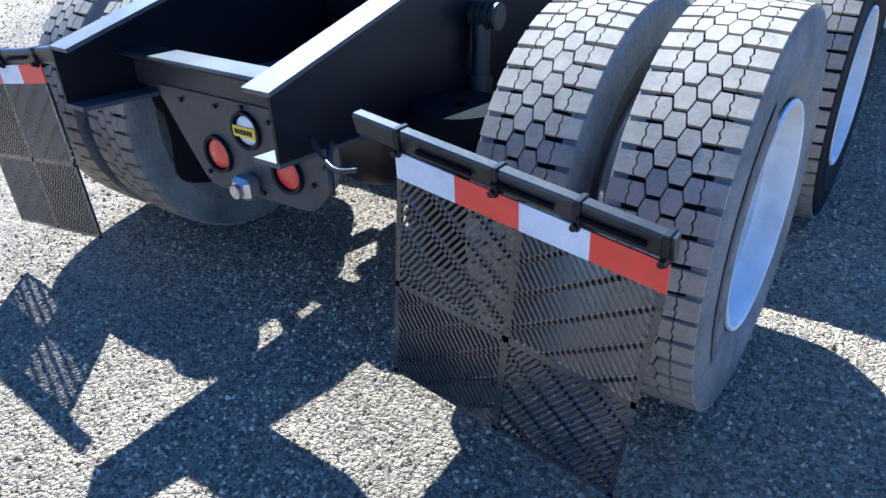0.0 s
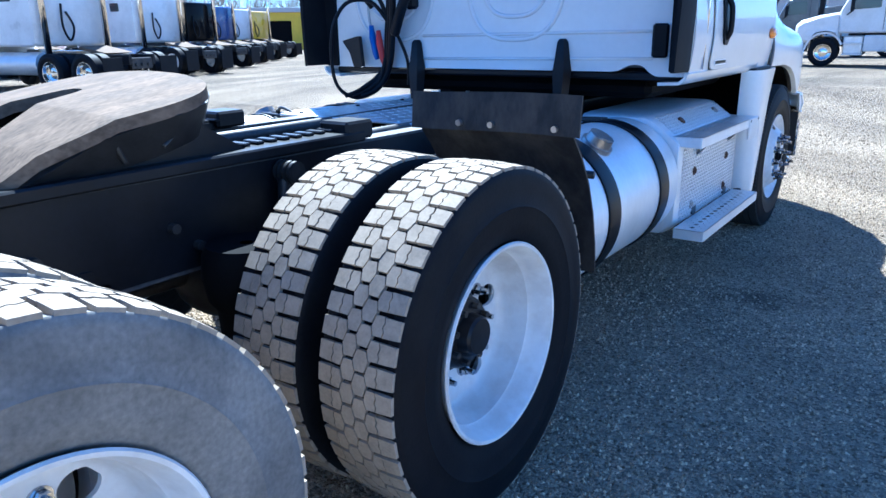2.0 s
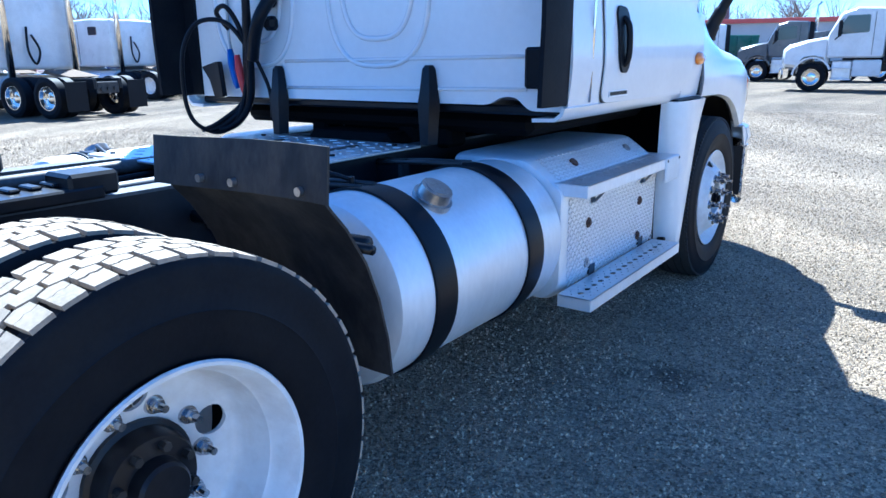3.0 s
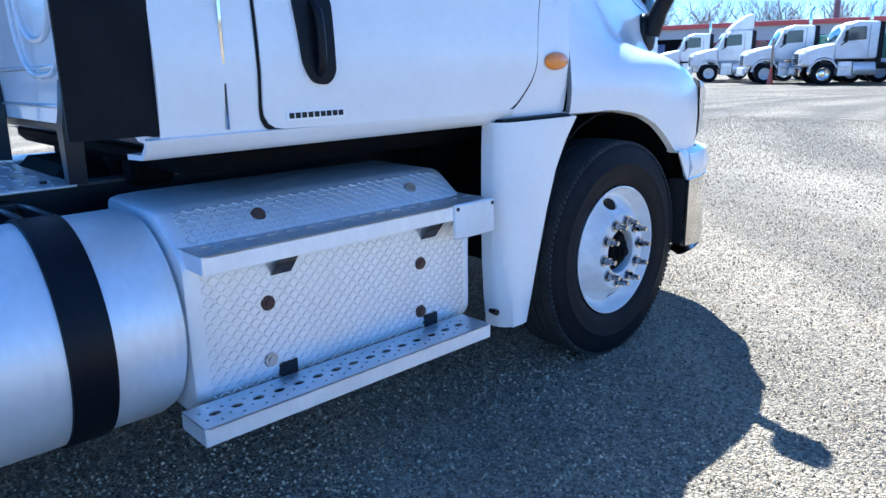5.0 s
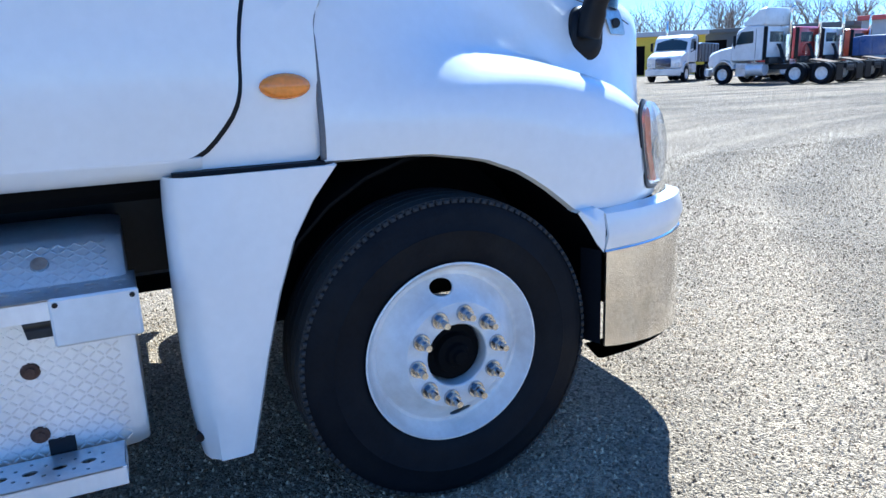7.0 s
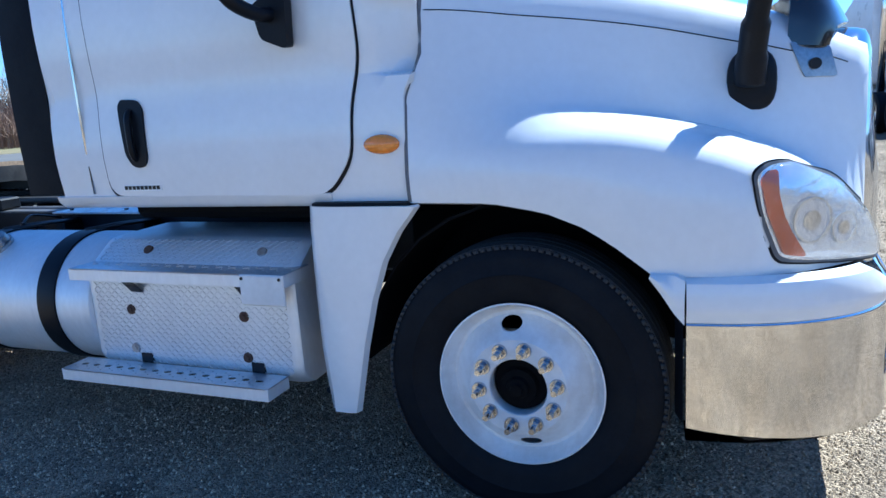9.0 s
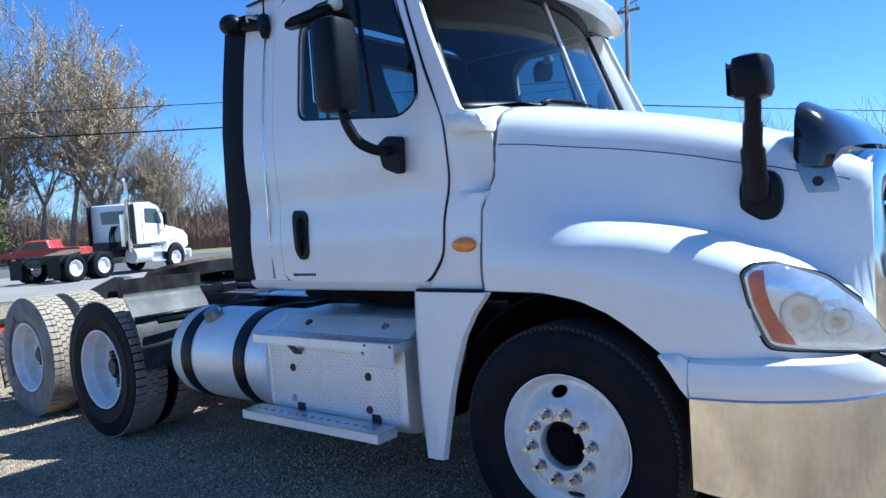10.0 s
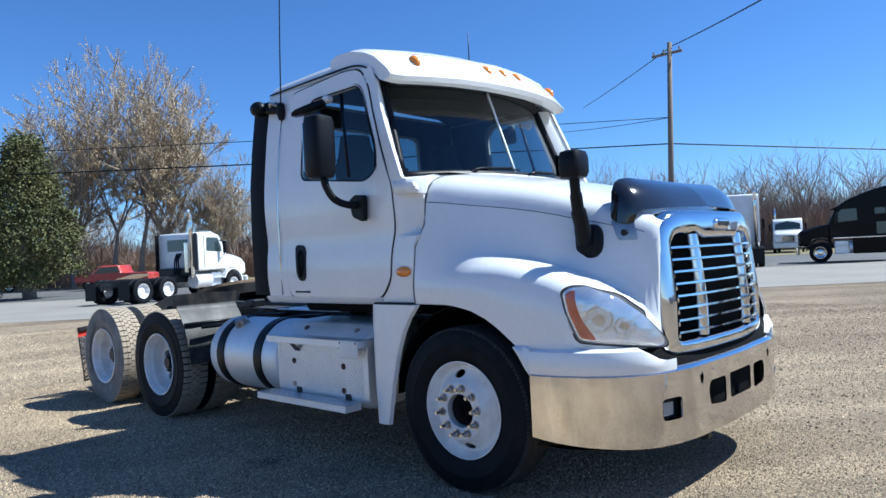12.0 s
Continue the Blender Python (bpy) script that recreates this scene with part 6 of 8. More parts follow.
def edge_at(loop, a):
    """Where a ray from the grille's middle at the angle a leaves the loop."""
    c, d, best = Vector((0, 1.26)), Vector((math.cos(a), math.sin(a))), None
    for i in range(len(loop)):
        p, q = Vector(loop[i - 1]) - c, Vector(loop[i]) - c
        e = q - p
        den = d.x * e.y - d.y * e.x
        if abs(den) < 1e-12:
            continue
        t, u = (p.x * e.y - p.y * e.x) / den, (p.x * d.y - p.y * d.x) / den
        if t > 0 and -1e-6 <= u <= 1 + 1e-6 and (best is None or t > best):
            best = t
    return c + d * best


ANG = [2 * math.pi * i / 168 for i in range(168)]
bm = B()
sect = []
for a in ANG:
    o, q = edge_at(OUT, a), edge_at(OPEN, a)
    c = Vector((0, 1.26))
    row = []
    for k, dy in ((1.045, -0.14), (1.045, -0.05), (1.032, -0.008), (1.012, 0.018)):
        p = c + (o - c) * k
        row.append((p.x, gy(p.x, p.y) + dy, p.y))
    for w, dy in ((0.12, 0.029), (0.4, 0.035), (0.7, 0.033), (0.92, 0.026), (1.0, 0.012), (1.0, -0.05)):
        p = o.lerp(q, w)
        row.append((p.x, gy(p.x, p.y) + dy, p.y))
    sect.append(row)
grid(bm, [[sect[i][k] for i in range(len(sect))] for k in range(len(sect[0]))], close=True)
bmesh.ops.recalc_face_normals(bm, faces=bm.faces)
gs = part("grille_surround", bm, CHROME, truck, "chrome grille surround", 65)
bm = B()
plate(bm, OPEN, (), lambda a, b: Vector((a, gy(a, b) - 0.07, b)), GC)
part("radiator_mesh", bm, DARK, gs, "black mesh behind the bars")
for i in range(8):
    z = 0.962 + 0.0695 * i
    bm = B()
    half = 0.625
    xs_ = [-half + 2 * half * k / 16 for k in range(17)]
    rows = [[(x, gy(x, z) + 0.018, z - 0.010), (x, gy(x, z) + 0.030, z - 0.004), (x, gy(x, z) + 0.028, z + 0.008), (x, gy(x, z) - 0.03, z + 0.014), (x, gy(x, z) - 0.03, z - 0.012)] for x in xs_]
    grid(bm, rows, close=True)
    bmesh.ops.recalc_face_normals(bm, faces=bm.faces)
    part("grille_bar", bm, CHROME, gs, "chrome horizontal bar", 40)
for x in (-0.34, 0.34):
    bm = B()
    w = 0.032
    rows = [[(x + d * w, gy(x, z) + e, z) for d, e in ((-1, -0.03), (-1, 0.004), (-0.6, 0.024), (0.6, 0.024), (1, 0.004), (1, -0.03))] for z in (0.925, 1.1, 1.25, 1.4, 1.525)]
    grid(bm, rows)
    part("grille_post", bm, CHROME, gs, "chrome upright post", 40)
for x in (0.57, -0.57):
    for i in range(8):
        z = 0.935 + 0.0695 * i
        bm = B()
        cyl(bm, (x, gy(x, z) - 0.07, z), (x, gy(x, z) - 0.01, z), 0.013, seg=10)
        part("grille_clip", bm, CHROME_WORN, gs)
bm = B()
rows = []
for h, sc in ((0.028, 1.0), (0.045, 0.93), (0.05, 0.6), (0.05, 0.05)):
    rows.append([(0.115 * sc * math.copysign(abs(math.cos(a)) ** 0.6, math.cos(a)), gy(0, 1.585) + h, 1.585 + 0.036 * sc * math.copysign(abs(math.sin(a)) ** 0.7, math.sin(a))) for a in [2 * math.pi * i / 28 for i in range(28)]])
grid(bm, rows, close=True)
em = part("emblem", bm, CHROME, gs, "plain chrome oval emblem")
for i in range(7):
    bm = B()
    box(bm, -0.085 + 0.025 * i, -0.068 + 0.025 * i, gy(0, 1.585) + 0.049, gy(0, 1.585) + 0.053, 1.572, 1.598, 0)
    part("emblem_bar", bm, BLACK_WORN, em)

# smoked bug deflector
LOW_EDGE = [(0, (0, 8.60, 1.70)), (0.5, (0.45, 8.575, 1.69)), (0.75, (0.65, 8.535, 1.68)), (0.88, (0.738, 8.50, 1.66)), (1, (0.752, 8.48, 1.60))]
TOP_EDGE = [(0, (0, 8.40, 1.868)), (0.5, (0.45, 8.39, 1.872)), (0.75, (0.66, 8.375, 1.872)), (0.88, (0.768, 8.362, 1.82)), (1, (0.79, 8.355, 1.615))]


def defl(u, v):
    p, q = (Vector([curve([(k, e[i]) for k, e in edge], abs(u)) for i in range(3)]) for edge in (LOW_EDGE, TOP_EDGE))
    out = Vector((0.7 * max(0, abs(u) - 0.7) / 0.3, 0.5, 0.8 * (1 - abs(u) ** 4))).normalized()
    r = p.lerp(q, v) + out * 0.028 * math.sin(math.pi * v)
    return Vector((math.copysign(r.x, u) if u else 0.0, r.y, r.z))


bm = B()
grid(bm, [[defl(u / 20, v / 6) for u in range(-20, 21)] for v in range(7)])
df = part("bug_deflector", bm, SMOKE, hood, "smoked acrylic bug deflector", 60)
thicken(df, 0.006, 0)
for s in (1, -1):
    bm = B()
    pl = rounded([(8.36, 1.625), (8.485, 1.605), (8.51, 1.505), (8.408, 1.508)], 0.012, 3)
    plate(bm, pl, (), lambda a, b: Vector((s * (hood_x(a, b) + 0.012), a, b)), [(0, 8.42), (0, 8.46), (1, 1.54), (1, 1.58)])
    thicken(part("deflector_bracket", bm, STEEL, hood, "bright bracket plate"), 0.004, 0)
    bm = B()
    cyl(bm, (s * (hood_x(8.44, 1.55) + 0.008), 8.44, 1.55), (s * (hood_x(8.44, 1.55) + 0.026), 8.44, 1.55), 0.019, seg=16)
    part("bracket_screw", bm, BLACK, hood)

# bumper: white fascia above, chrome below
PLAN = [(0.0, 8.755), (0.2, 8.752), (0.4, 8.742), (0.6, 8.735), (0.78, 8.70), (0.94, 8.645), (1.075, 8.545), (1.175, 8.40), (1.235, 8.235), (1.258, 8.065)]


def plan_at(t):
    xs_ = [(i / (len(PLAN) - 1), p[0]) for i, p in enumerate(PLAN)]
    ys_ = [(i / (len(PLAN) - 1), p[1]) for i, p in enumerate(PLAN)]
    return Vector((curve(xs_, t), curve(ys_, t)))


def bump(t, z, off=0.0):
    p = plan_at(abs(t))
    q = plan_at(min(1, abs(t) + 0.01)) - plan_at(max(0, abs(t) - 0.01))
    nrm = Vector((-q.y, q.x)).normalized() * -1
    if nrm.x < 0 or nrm.y < 0:
        nrm = Vector((abs(nrm.x), abs(nrm.y)))
    p = p + nrm * off
    return Vector((math.copysign(p.x, t) if t else 0.0, p.y, z))


def tx(x):
    """Bumper parameter at a distance x from the middle."""
    lo, hi = 0.0, 1.0
    for _ in range(30):
        m = (lo + hi) / 2
        if plan_at(m).x < abs(x):
            lo = m
        else:
            hi = m
    return math.copysign(lo, x)


holes = []
for a in (0.82, -0.82):
    holes.append(rounded([(a - 0.075, 0.515), (a + 0.075, 0.515), (a + 0.075, 0.635), (a - 0.075, 0.635)], 0.03, 4))
holes.append(rounded([(-0.17, 0.525), (0.17, 0.525), (0.17, 0.675), (-0.17, 0.675)], 0.02, 3))
for a in (1, -1):
    holes.append(rounded([(a * 0.23, 0.515), (a * 0.44, 0.53), (a * 0.46, 0.62), (a * 0.43, 0.67), (a * 0.23, 0.67)][::a], 0.03, 4))
    holes.append(ring2(0.022, 14, (a * 0.545, 0.705), 0, 0.034))
flat = 1.56  # unrolled half length
def unroll(x, z):
    t = x / flat
    return bump(t, z)


bm = B()
hole2 = []
for h in holes:
    hole2.append([Vector((tx(p.x) * flat, p.y)) for p in h])
outl = [Vector((flat * (-1 + 2 * i / 40), 0.378 + 0.055 * abs(-1 + 2 * i / 40) ** 4)) for i in range(41)] + [Vector((flat * (1 - 2 * i / 40), 0.775)) for i in range(41)]
plate(bm, outl, hole2, lambda a, b: unroll(a, b), [(0, flat * (-1 + i / 14)) for i in range(1, 28)])
bmesh.ops.recalc_face_normals(bm, faces=bm.faces)
bumper = part("bumper", bm, CHROME_WORN, truck, "chrome steel bumper with slots and scuffs", 60)
thicken(bumper, 0.012, 0)
bm = B()
rows = []
for off, z in ((0.0, 0.775), (-0.006, 0.788), (-0.03, 0.795)):
    rows.append([bump(-1 + i / 30, z, off) for i in range(61)])
grid(bm, rows)
part("bumper_top_roll", bm, CHROME, bumper, "bright rolled top edge", 60)
bm = B()
grid(bm, [[bump(-0.7 + 1.4 * i / 40, z, off) for i in range(41)] for z, off in ((0.70, -0.045), (0.80, -0.05), (0.98, -0.16))])
part("bumper_filler", bm, DARK, bumper, "black filler panel above the bumper", 60)
bm = B()
for off, zz in ((-0.03, 0.38),):
    grid(bm, [[bump(-1 + i / 30, z, o) for i in range(61)] for z, o in ((0.385, -0.004), (0.378, -0.03), (0.41, -0.10))])
part("bumper_under_roll", bm, CHROME_WORN, bumper, "", 60)
bm = B()
grid(bm, [[bump(-0.62 + 1.24 * i / 30, z, -0.07) for i in range(31)] for z in (0.42, 0.74)])
part("bumper_backing", bm, DARK, bumper)
for a in (0.82, -0.82):
    t = tx(a)
    bm = B()
    grid(bm, [[bump(t + d * 0.026, 0.568 + e * 0.036, -0.03) for d in (-1, -0.5, 0, 0.5, 1)] for e in (-1, 0, 1)])
    part("fog_lamp", bm, FOG, bumper, "fog lamp in a dark recess")
    bm = B()
    grid(bm, [[bump(t + d * 0.055, 0.575 + e * 0.062, -0.034) for d in (-1, 0, 1)] for e in (-1, 1)])
    part("fog_lamp_recess", bm, PLASTIC, bumper)
for x in (-0.4, -0.2, 0.02, 0.2, 0.4, 0.55, -0.55):
    for z in (0.445, 0.73):
        p = bump(tx(x), z, 0.002)
        bm = B()
        bmesh.ops.create_uvsphere(bm, u_segments=8, v_segments=6, radius=0.008, matrix=Matrix.Translation(p))
        part("bolt", bm, CHROME, bumper)
for s in (1, -1):
    # white fascia between bumper and headlamp
    bm = B()
    rows = []
    for i in range(22):
        t = 0.44 + 0.56 * i / 21
        tip = min(1, (t - 0.44) / 0.16)
        hz = 0.785 + (0.915 - 0.785) * (0.15 + 0.85 * tip)
        p = bump(s * t, 0.785, -0.004)
        q = bump(s * t, 0.84, 0.012 * tip)
        r = bump(s * t, hz - 0.012, -0.006)
        e = bump(s * t, hz, -0.05)
        rows.append([p, p.lerp(q, 0.5) + Vector((0, 0, 0)), q, r, e])
    # run back along the wheel opening
    grid(bm, rows)
    y_rows = []
    for y, zb, zt2 in ((8.06, 0.775, 0.915), (8.03, 0.81, 0.93), (7.99, 0.875, 0.93), (7.955, 0.925, 0.93)):
        y_rows.append([(s * 1.252, y, zb), (s * 1.258, y, (zb * 2 + zt2) / 3), (s * 1.258, y, (zb + zt2 * 1.4) / 2.4), (s * 1.245, y, zt2 - 0.004), (s * 1.19, y, zt2)])
    grid(bm, y_rows)
    bmesh.ops.recalc_face_normals(bm, faces=bm.faces)
    thicken(part("bumper_fascia", bm, WHITE, truck, "white plastic fascia above the bumper", 50), 0.012, 0)
    # bumper side end behind the wheel opening edge
    bm = B()
    grid(bm, [[(s * x, 8.055 - 0.03 * (k), z) for z in (0.44, 0.55, 0.70, 0.78)] for k, x in enumerate((1.25, 1.17))])
    part("bumper_end", bm, PLASTIC, truck, "black bumper end")
    # splash fairing behind the front wheel
    bm = B()
    front = [(7.160, 1.152), (7.085, 1.06), (7.02, 0.95), (6.965, 0.80), (6.915, 0.62), (6.88, 0.47), (6.848, 0.335)]
    back = [(6.700, 1.152), (6.694, 1.06), (6.692, 0.95), (6.690, 0.80), (6.692, 0.62), (6.700, 0.47), (6.715, 0.345)]
    rows = []
    for (yf, z), (yb, _) in zip(front, back):
        out = 1.228 + 0.008 * math.sin(math.pi * (1.15 - z) / 0.82)
        rows.append([(s * 1.125, yb, z), (s * 1.165, yb + 0.003, z), (s * 1.200, yb + 0.016, z), (s * 1.220, yb + 0.042, z), (s * out, yb * 0.7 + yf * 0.3, z), (s * out, yf - 0.035, z), (s * (out - 0.006), yf - 0.010, z), (s * (out - 0.03), yf, z)])
    grid(bm, rows)
    bmesh.ops.recalc_face_normals(bm, faces=bm.faces)
    sf = part("splash_fairing", bm, WHITE, truck, "white fairing panel behind the front wheel", 50)
    thicken(sf, 0.012, 0)
    bm = B()
    cyl(bm, (s * 1.150, 6.712, 0.40), (s * 1.190, 6.703, 0.40), 0.013, seg=10)
    part("bolt", bm, BLACK, sf)
    bm = B()
    box(bm, s * 1.05, s * 1.205, 6.72, 7.13, 1.150, 1.163, 0.002)
    part("fairing_joint", bm, PLASTIC, sf)
# tow hook under the bumper
bm = B()
box(bm, 0.24, 0.30, 8.50, 8.66, 0.28, 0.40, 0.01)
part("tow_hook", bm, BLACK, truck)

# ---- the yard: parked trucks ----
PAINTS = {k: mat(k + "_truck_paint", c, 0.08 if k == "black" else 0.3, 0, 0.06, 1.5, 30, 0, (0.3, 0.28, 0.25), 0.0 if k == "black" else 0.25, 2, coat=0.0 if k == "black" else 0.4, spec=0.07 if k == "black" else 0.5) for k, c in
          (("white", (0.78, 0.78, 0.77)), ("black", (0.008, 0.008, 0.009)), ("red", (0.42, 0.03, 0.025)), ("orange", (0.55, 0.10, 0.03)), ("blue", (0.03, 0.07, 0.24)),
           ("yellow", (0.72, 0.48, 0.02)), ("grey", (0.09, 0.095, 0.105)), ("green", (0.04, 0.16, 0.10)), ("maroon", (0.13, 0.02, 0.03)))}
WINDOW_DARK = mat("dark_window", (0.03, 0.045, 0.05), 0.06, 0, 0.1, coat=0.5)


def slab(bm, prof, half, soft=0.06, x0=0.0):
    """A body given by its side outline (along, up), as wide as twice half, with softened flanks."""
    c = sum((Vector(p) for p in prof), Vector((0, 0))) / len(prof)
    rows = []
    for x, k in ((-half, 1), (-half + soft, 0), (half - soft, 0), (half, 1)):
        rows.append([(x0 + x, p[0] - k * soft * 0.7 * max(-1, min(1, (p[0] - c.x) * 3)), p[1] - k * soft * 0.7 * max(-1, min(1, (p[1] - c.y) * 3))) for p in prof])
    vs = grid(bm, rows, close=True)
    bm.faces.new(vs[0])
    bm.faces.new(vs[-1])
    bmesh.ops.recalc_face_normals(bm, faces=bm.faces)
    return bm


def flat_part(name, pts, material, parent, x, label="", t=0.02):
    bm = B()
    plate(bm, [Vector(p) for p in pts], (), lambda a, b, c: Vector((x + c + t / 2, a, b)), thick=t)
    return part(name, bm, material, parent, label)


bm = B()
lathe(bm, tyre_profile(0.52, 0.27), 36, closed=True)
far_tyre = mesh_of(bm, "tyre", RUBBER, 40)
bm = B()
lathe(bm, [(0.30, 0.12), (0.285, 0.12), (0.27, 0.06), (0.25, 0.0), (0.15, -0.03), (0.14, 0.02), (0.10, 0.03), (0.0, 0.03)], 32)
far_rim_white = mesh_of(bm, "wheel", RIM, 40)
far_rim_steel = far_rim_white.copy()
far_rim_steel.materials[0] = CHROME_WORN


def far_wheel(parent, x, y, steel):
    w = part("wheel", far_rim_steel if steel else far_rim_white, RIM, parent, "polished wheel" if steel else "white steel wheel", m=pose(x, y, 0.52, 0, 0, 0 if x > 0 else 180))
    part("tyre", far_tyre, RUBBER, w, "black rubber tyre")


def parked_truck(name, label, paint, at, heading, cab="day", steel=False, back="", group="trucks parked in the yard", roof="low"):
    """A parked truck: its hind axle at the origin, nose along its own +y."""
    t = thing(name, label, "truck", group)
    P = PAINTS[paint]
    rear = 1.75 if cab == "sleeper" else 3.15
    top = 3.75 if roof == "high" and cab == "sleeper" else 2.95
    if top > 3:
        prof = [(rear, 1.2), (4.95, 1.2), (5.0, 1.95), (4.66, 2.74), (4.3, 3.02), (3.7, 3.32), (2.9, 3.6), (rear + 0.5, top), (rear, top - 0.03)]
    else:
        prof = [(rear, 1.2), (4.95, 1.2), (5.0, 1.95), (4.62, 2.78), (4.2, top - 0.05), (rear + 1.0, top), (rear, top - 0.05)]
    bm = B()
    slab(bm, rounded([Vector(p) for p in prof], 0.12, 3), 1.15, 0.08)
    part("cab", bm, P, t, paint + " cab" + (" with a sleeper" if cab == "sleeper" else ""), 40)
    if roof == "fairing":
        bm = B()
        slab(bm, rounded([(3.1, 2.9), (4.45, 2.9), (4.1, 3.3), (3.5, 3.75), (3.1, 3.8)], 0.1, 3), 1.1, 0.12)
        part("roof_fairing", bm, P, t, "tall roof fairing", 40)
    bm = B()
    prof = [(4.9, 0.95), (4.9, 1.97), (5.6, 1.86), (6.25, 1.68), (6.42, 1.5), (6.42, 0.9), (5.95, 0.86), (5.9, 1.02), (5.72, 1.22), (5.3, 1.3), (4.95, 1.2)]
    slab(bm, rounded([Vector(p) for p in prof], 0.06, 2), 1.08, 0.14)
    part("hood", bm, P, t, paint + " hood", 40)
    bm = B()
    rows = [[(x, 4.985 - 0.40 * v - 0.02 * abs(x) ** 2, 2.0 + 0.72 * v) for x in (-0.98, -0.5, 0, 0.5, 0.98)] for v in (0, 0.5, 1)]
    grid(bm, [[(x, y + 0.035, z) for x, y, z in r] for r in rows])
    thicken(part("windscreen", bm, WINDOW_DARK, t, "dark windscreen", 180), 0.02)
    for s in (1, -1):
        flat_part("side_window", rounded([(3.7, 2.08), (4.68, 2.02), (4.62, 2.3), (4.42, 2.66), (3.72, 2.68)], 0.06, 3), WINDOW_DARK, t, s * 1.155, "dark side window")
        if cab == "sleeper":
            flat_part("sleeper_window", rounded([(2.5, 2.35), (2.95, 2.35), (2.95, 2.65), (2.5, 2.65)], 0.05, 3), WINDOW_DARK, t, s * 1.155, "small sleeper window")
        if cab == "day":
            flat_part("side_extender", [(2.95, 1.25), (3.16, 1.2), (3.16, 2.88), (2.95, 2.85)], PLASTIC, t, s * 1.13, "black rubber extender")
        flat_part("door_gap", [(3.55, 1.3), (3.565, 1.3), (3.565, 2.75), (3.55, 2.75)], PLASTIC, t, s * 1.153)
        bm = B()
        box(bm, s * 1.32, s * 1.48, 4.55, 4.67, 1.95, 2.5, 0.03)
        tube(bm, [(s * 1.4, 4.6, 1.98), (s * 1.2, 4.75, 1.85)], 0.025, 6)
        tube(bm, [(s * 1.4, 4.6, 2.45), (s * 1.15, 4.55, 2.55)], 0.02, 6)
        part("mirror", bm, PLASTIC, t, "black door mirror")
        bm = B()
        rows = []
        for i in range(11):
            a = math.pi * (0.03 + 0.85 * i / 10)
            rows.append([(s * x, 5.4 + 0.66 * math.cos(a), 0.55 + 0.70 * math.sin(a)) for x in (0.8, 1.12, 1.17, 1.17)])
            rows[-1][3] = (s * 1.16, 5.4 + 0.60 * math.cos(a), 0.55 + 0.64 * math.sin(a))
        grid(bm, rows)
        thicken(part("fender", bm, P, t, paint + " front fender", 60), 0.02, 0)
        bm = B()
        box(bm, s * 0.7, s * 1.02, 6.38, 6.44, 1.0, 1.24, 0.04)
        part("headlamp", bm, LAMP_GLASS, t, "headlamp")
        bm = B()
        if back:
            box(bm, s * 0.55, s * 1.12, 3.2, 4.1, 0.55, 1.12, 0.03)
            part("side_box", bm, P, t, "painted box under the door")
        else:
            cyl(bm, (s * 0.82, 1.95 + (1.2 if cab == "day" else 0.0), 0.75), (s * 0.82, 4.1, 0.75), 0.31, seg=28)
            part("fuel_tank", bm, ALU if s < 0 or not steel else CHROME_WORN, t, "aluminium fuel tank")
        bm = B()
        box(bm, s * 0.6, s * 1.0, 4.12, 4.76, 0.45, 1.1, 0.03)
        sb = part("step_box", bm, ALU_BRIGHT, t, "aluminium step box")
        for zz, xx in ((0.42, 1.17), (0.82, 1.15)):
            bm = B()
            box(bm, s * 0.98, s * xx, 4.1, 4.78, zz, zz + 0.05, 0.01)
            part("step", bm, ALU_BRIGHT, sb)
        far_wheel(t, s * 1.06, 5.4, steel)
        for y in (0.0, 1.32):
            far_wheel(t, s * 1.10, y, steel)
            far_wheel(t, s * 0.76, y, steel)
        if not back:
            bm = B()
            box(bm, s * 0.62, s * 1.22, -0.72, -0.70, 0.2, 0.92, 0.004)
            part("mud_flap", bm, PLASTIC, t, "black mud flap")
    bm = B()
    box(bm, -1.14, 1.14, 6.35, 6.5, 0.42, 0.86, 0.06)
    part("bumper", bm, CHROME_WORN if steel or paint != "white" else P, t, "front bumper")
    bm = B()
    box(bm, -0.5, 0.5, 6.40, 6.45, 0.95, 1.5, 0.03)
    g = part("grille", bm, DARK, t, "dark grille")
    for i in range(6):
        bm = B()
        box(bm, -0.5, 0.5, 6.44, 6.465, 1.0 + 0.085 * i, 1.03 + 0.085 * i, 0.006)
        part("grille_bar", bm, CHROME, g)
    for s in (1, -1):
        bm = B()
        box(bm, s * 0.34, s * 0.43, -0.75, 5.9, 0.72, 0.98, 0.01)
        part("frame_rail", bm, BLACK, t)
    bm = B()
    box(bm, -0.34, 0.34, -0.74, -0.68, 0.6, 0.9, 0.02)
    for x in (-0.2, 0.0, 0.2):
        cyl(bm, (x, -0.74, 0.72), (x, -0.77, 0.72), 0.05, seg=12)
    part("tail_panel", bm, BLACK_WORN, t)
    if not back:
        bm = B()
        slab(bm, [(0.05, 1.02), (1.05, 1.2), (1.1, 1.12), (0.3, 0.99)], 0.46, 0.05)
        part("fifth_wheel", bm, GREASE, t, "worn fifth-wheel plate")
    for s in ((1,) if cab == "day" else (1, -1)):
        bm = B()
        tube(bm, [(s * 0.95, rear - 0.15, 0.9), (s * 0.95, rear - 0.15, 3.3), (s * 0.95, rear - 0.15, 3.7), (s * 0.95, rear - 0.3, 3.9)], [0.09, 0.09, 0.06, 0.06], 10)
        part("exhaust_pipe", bm, CHROME_WORN, t, "upright exhaust pipe")
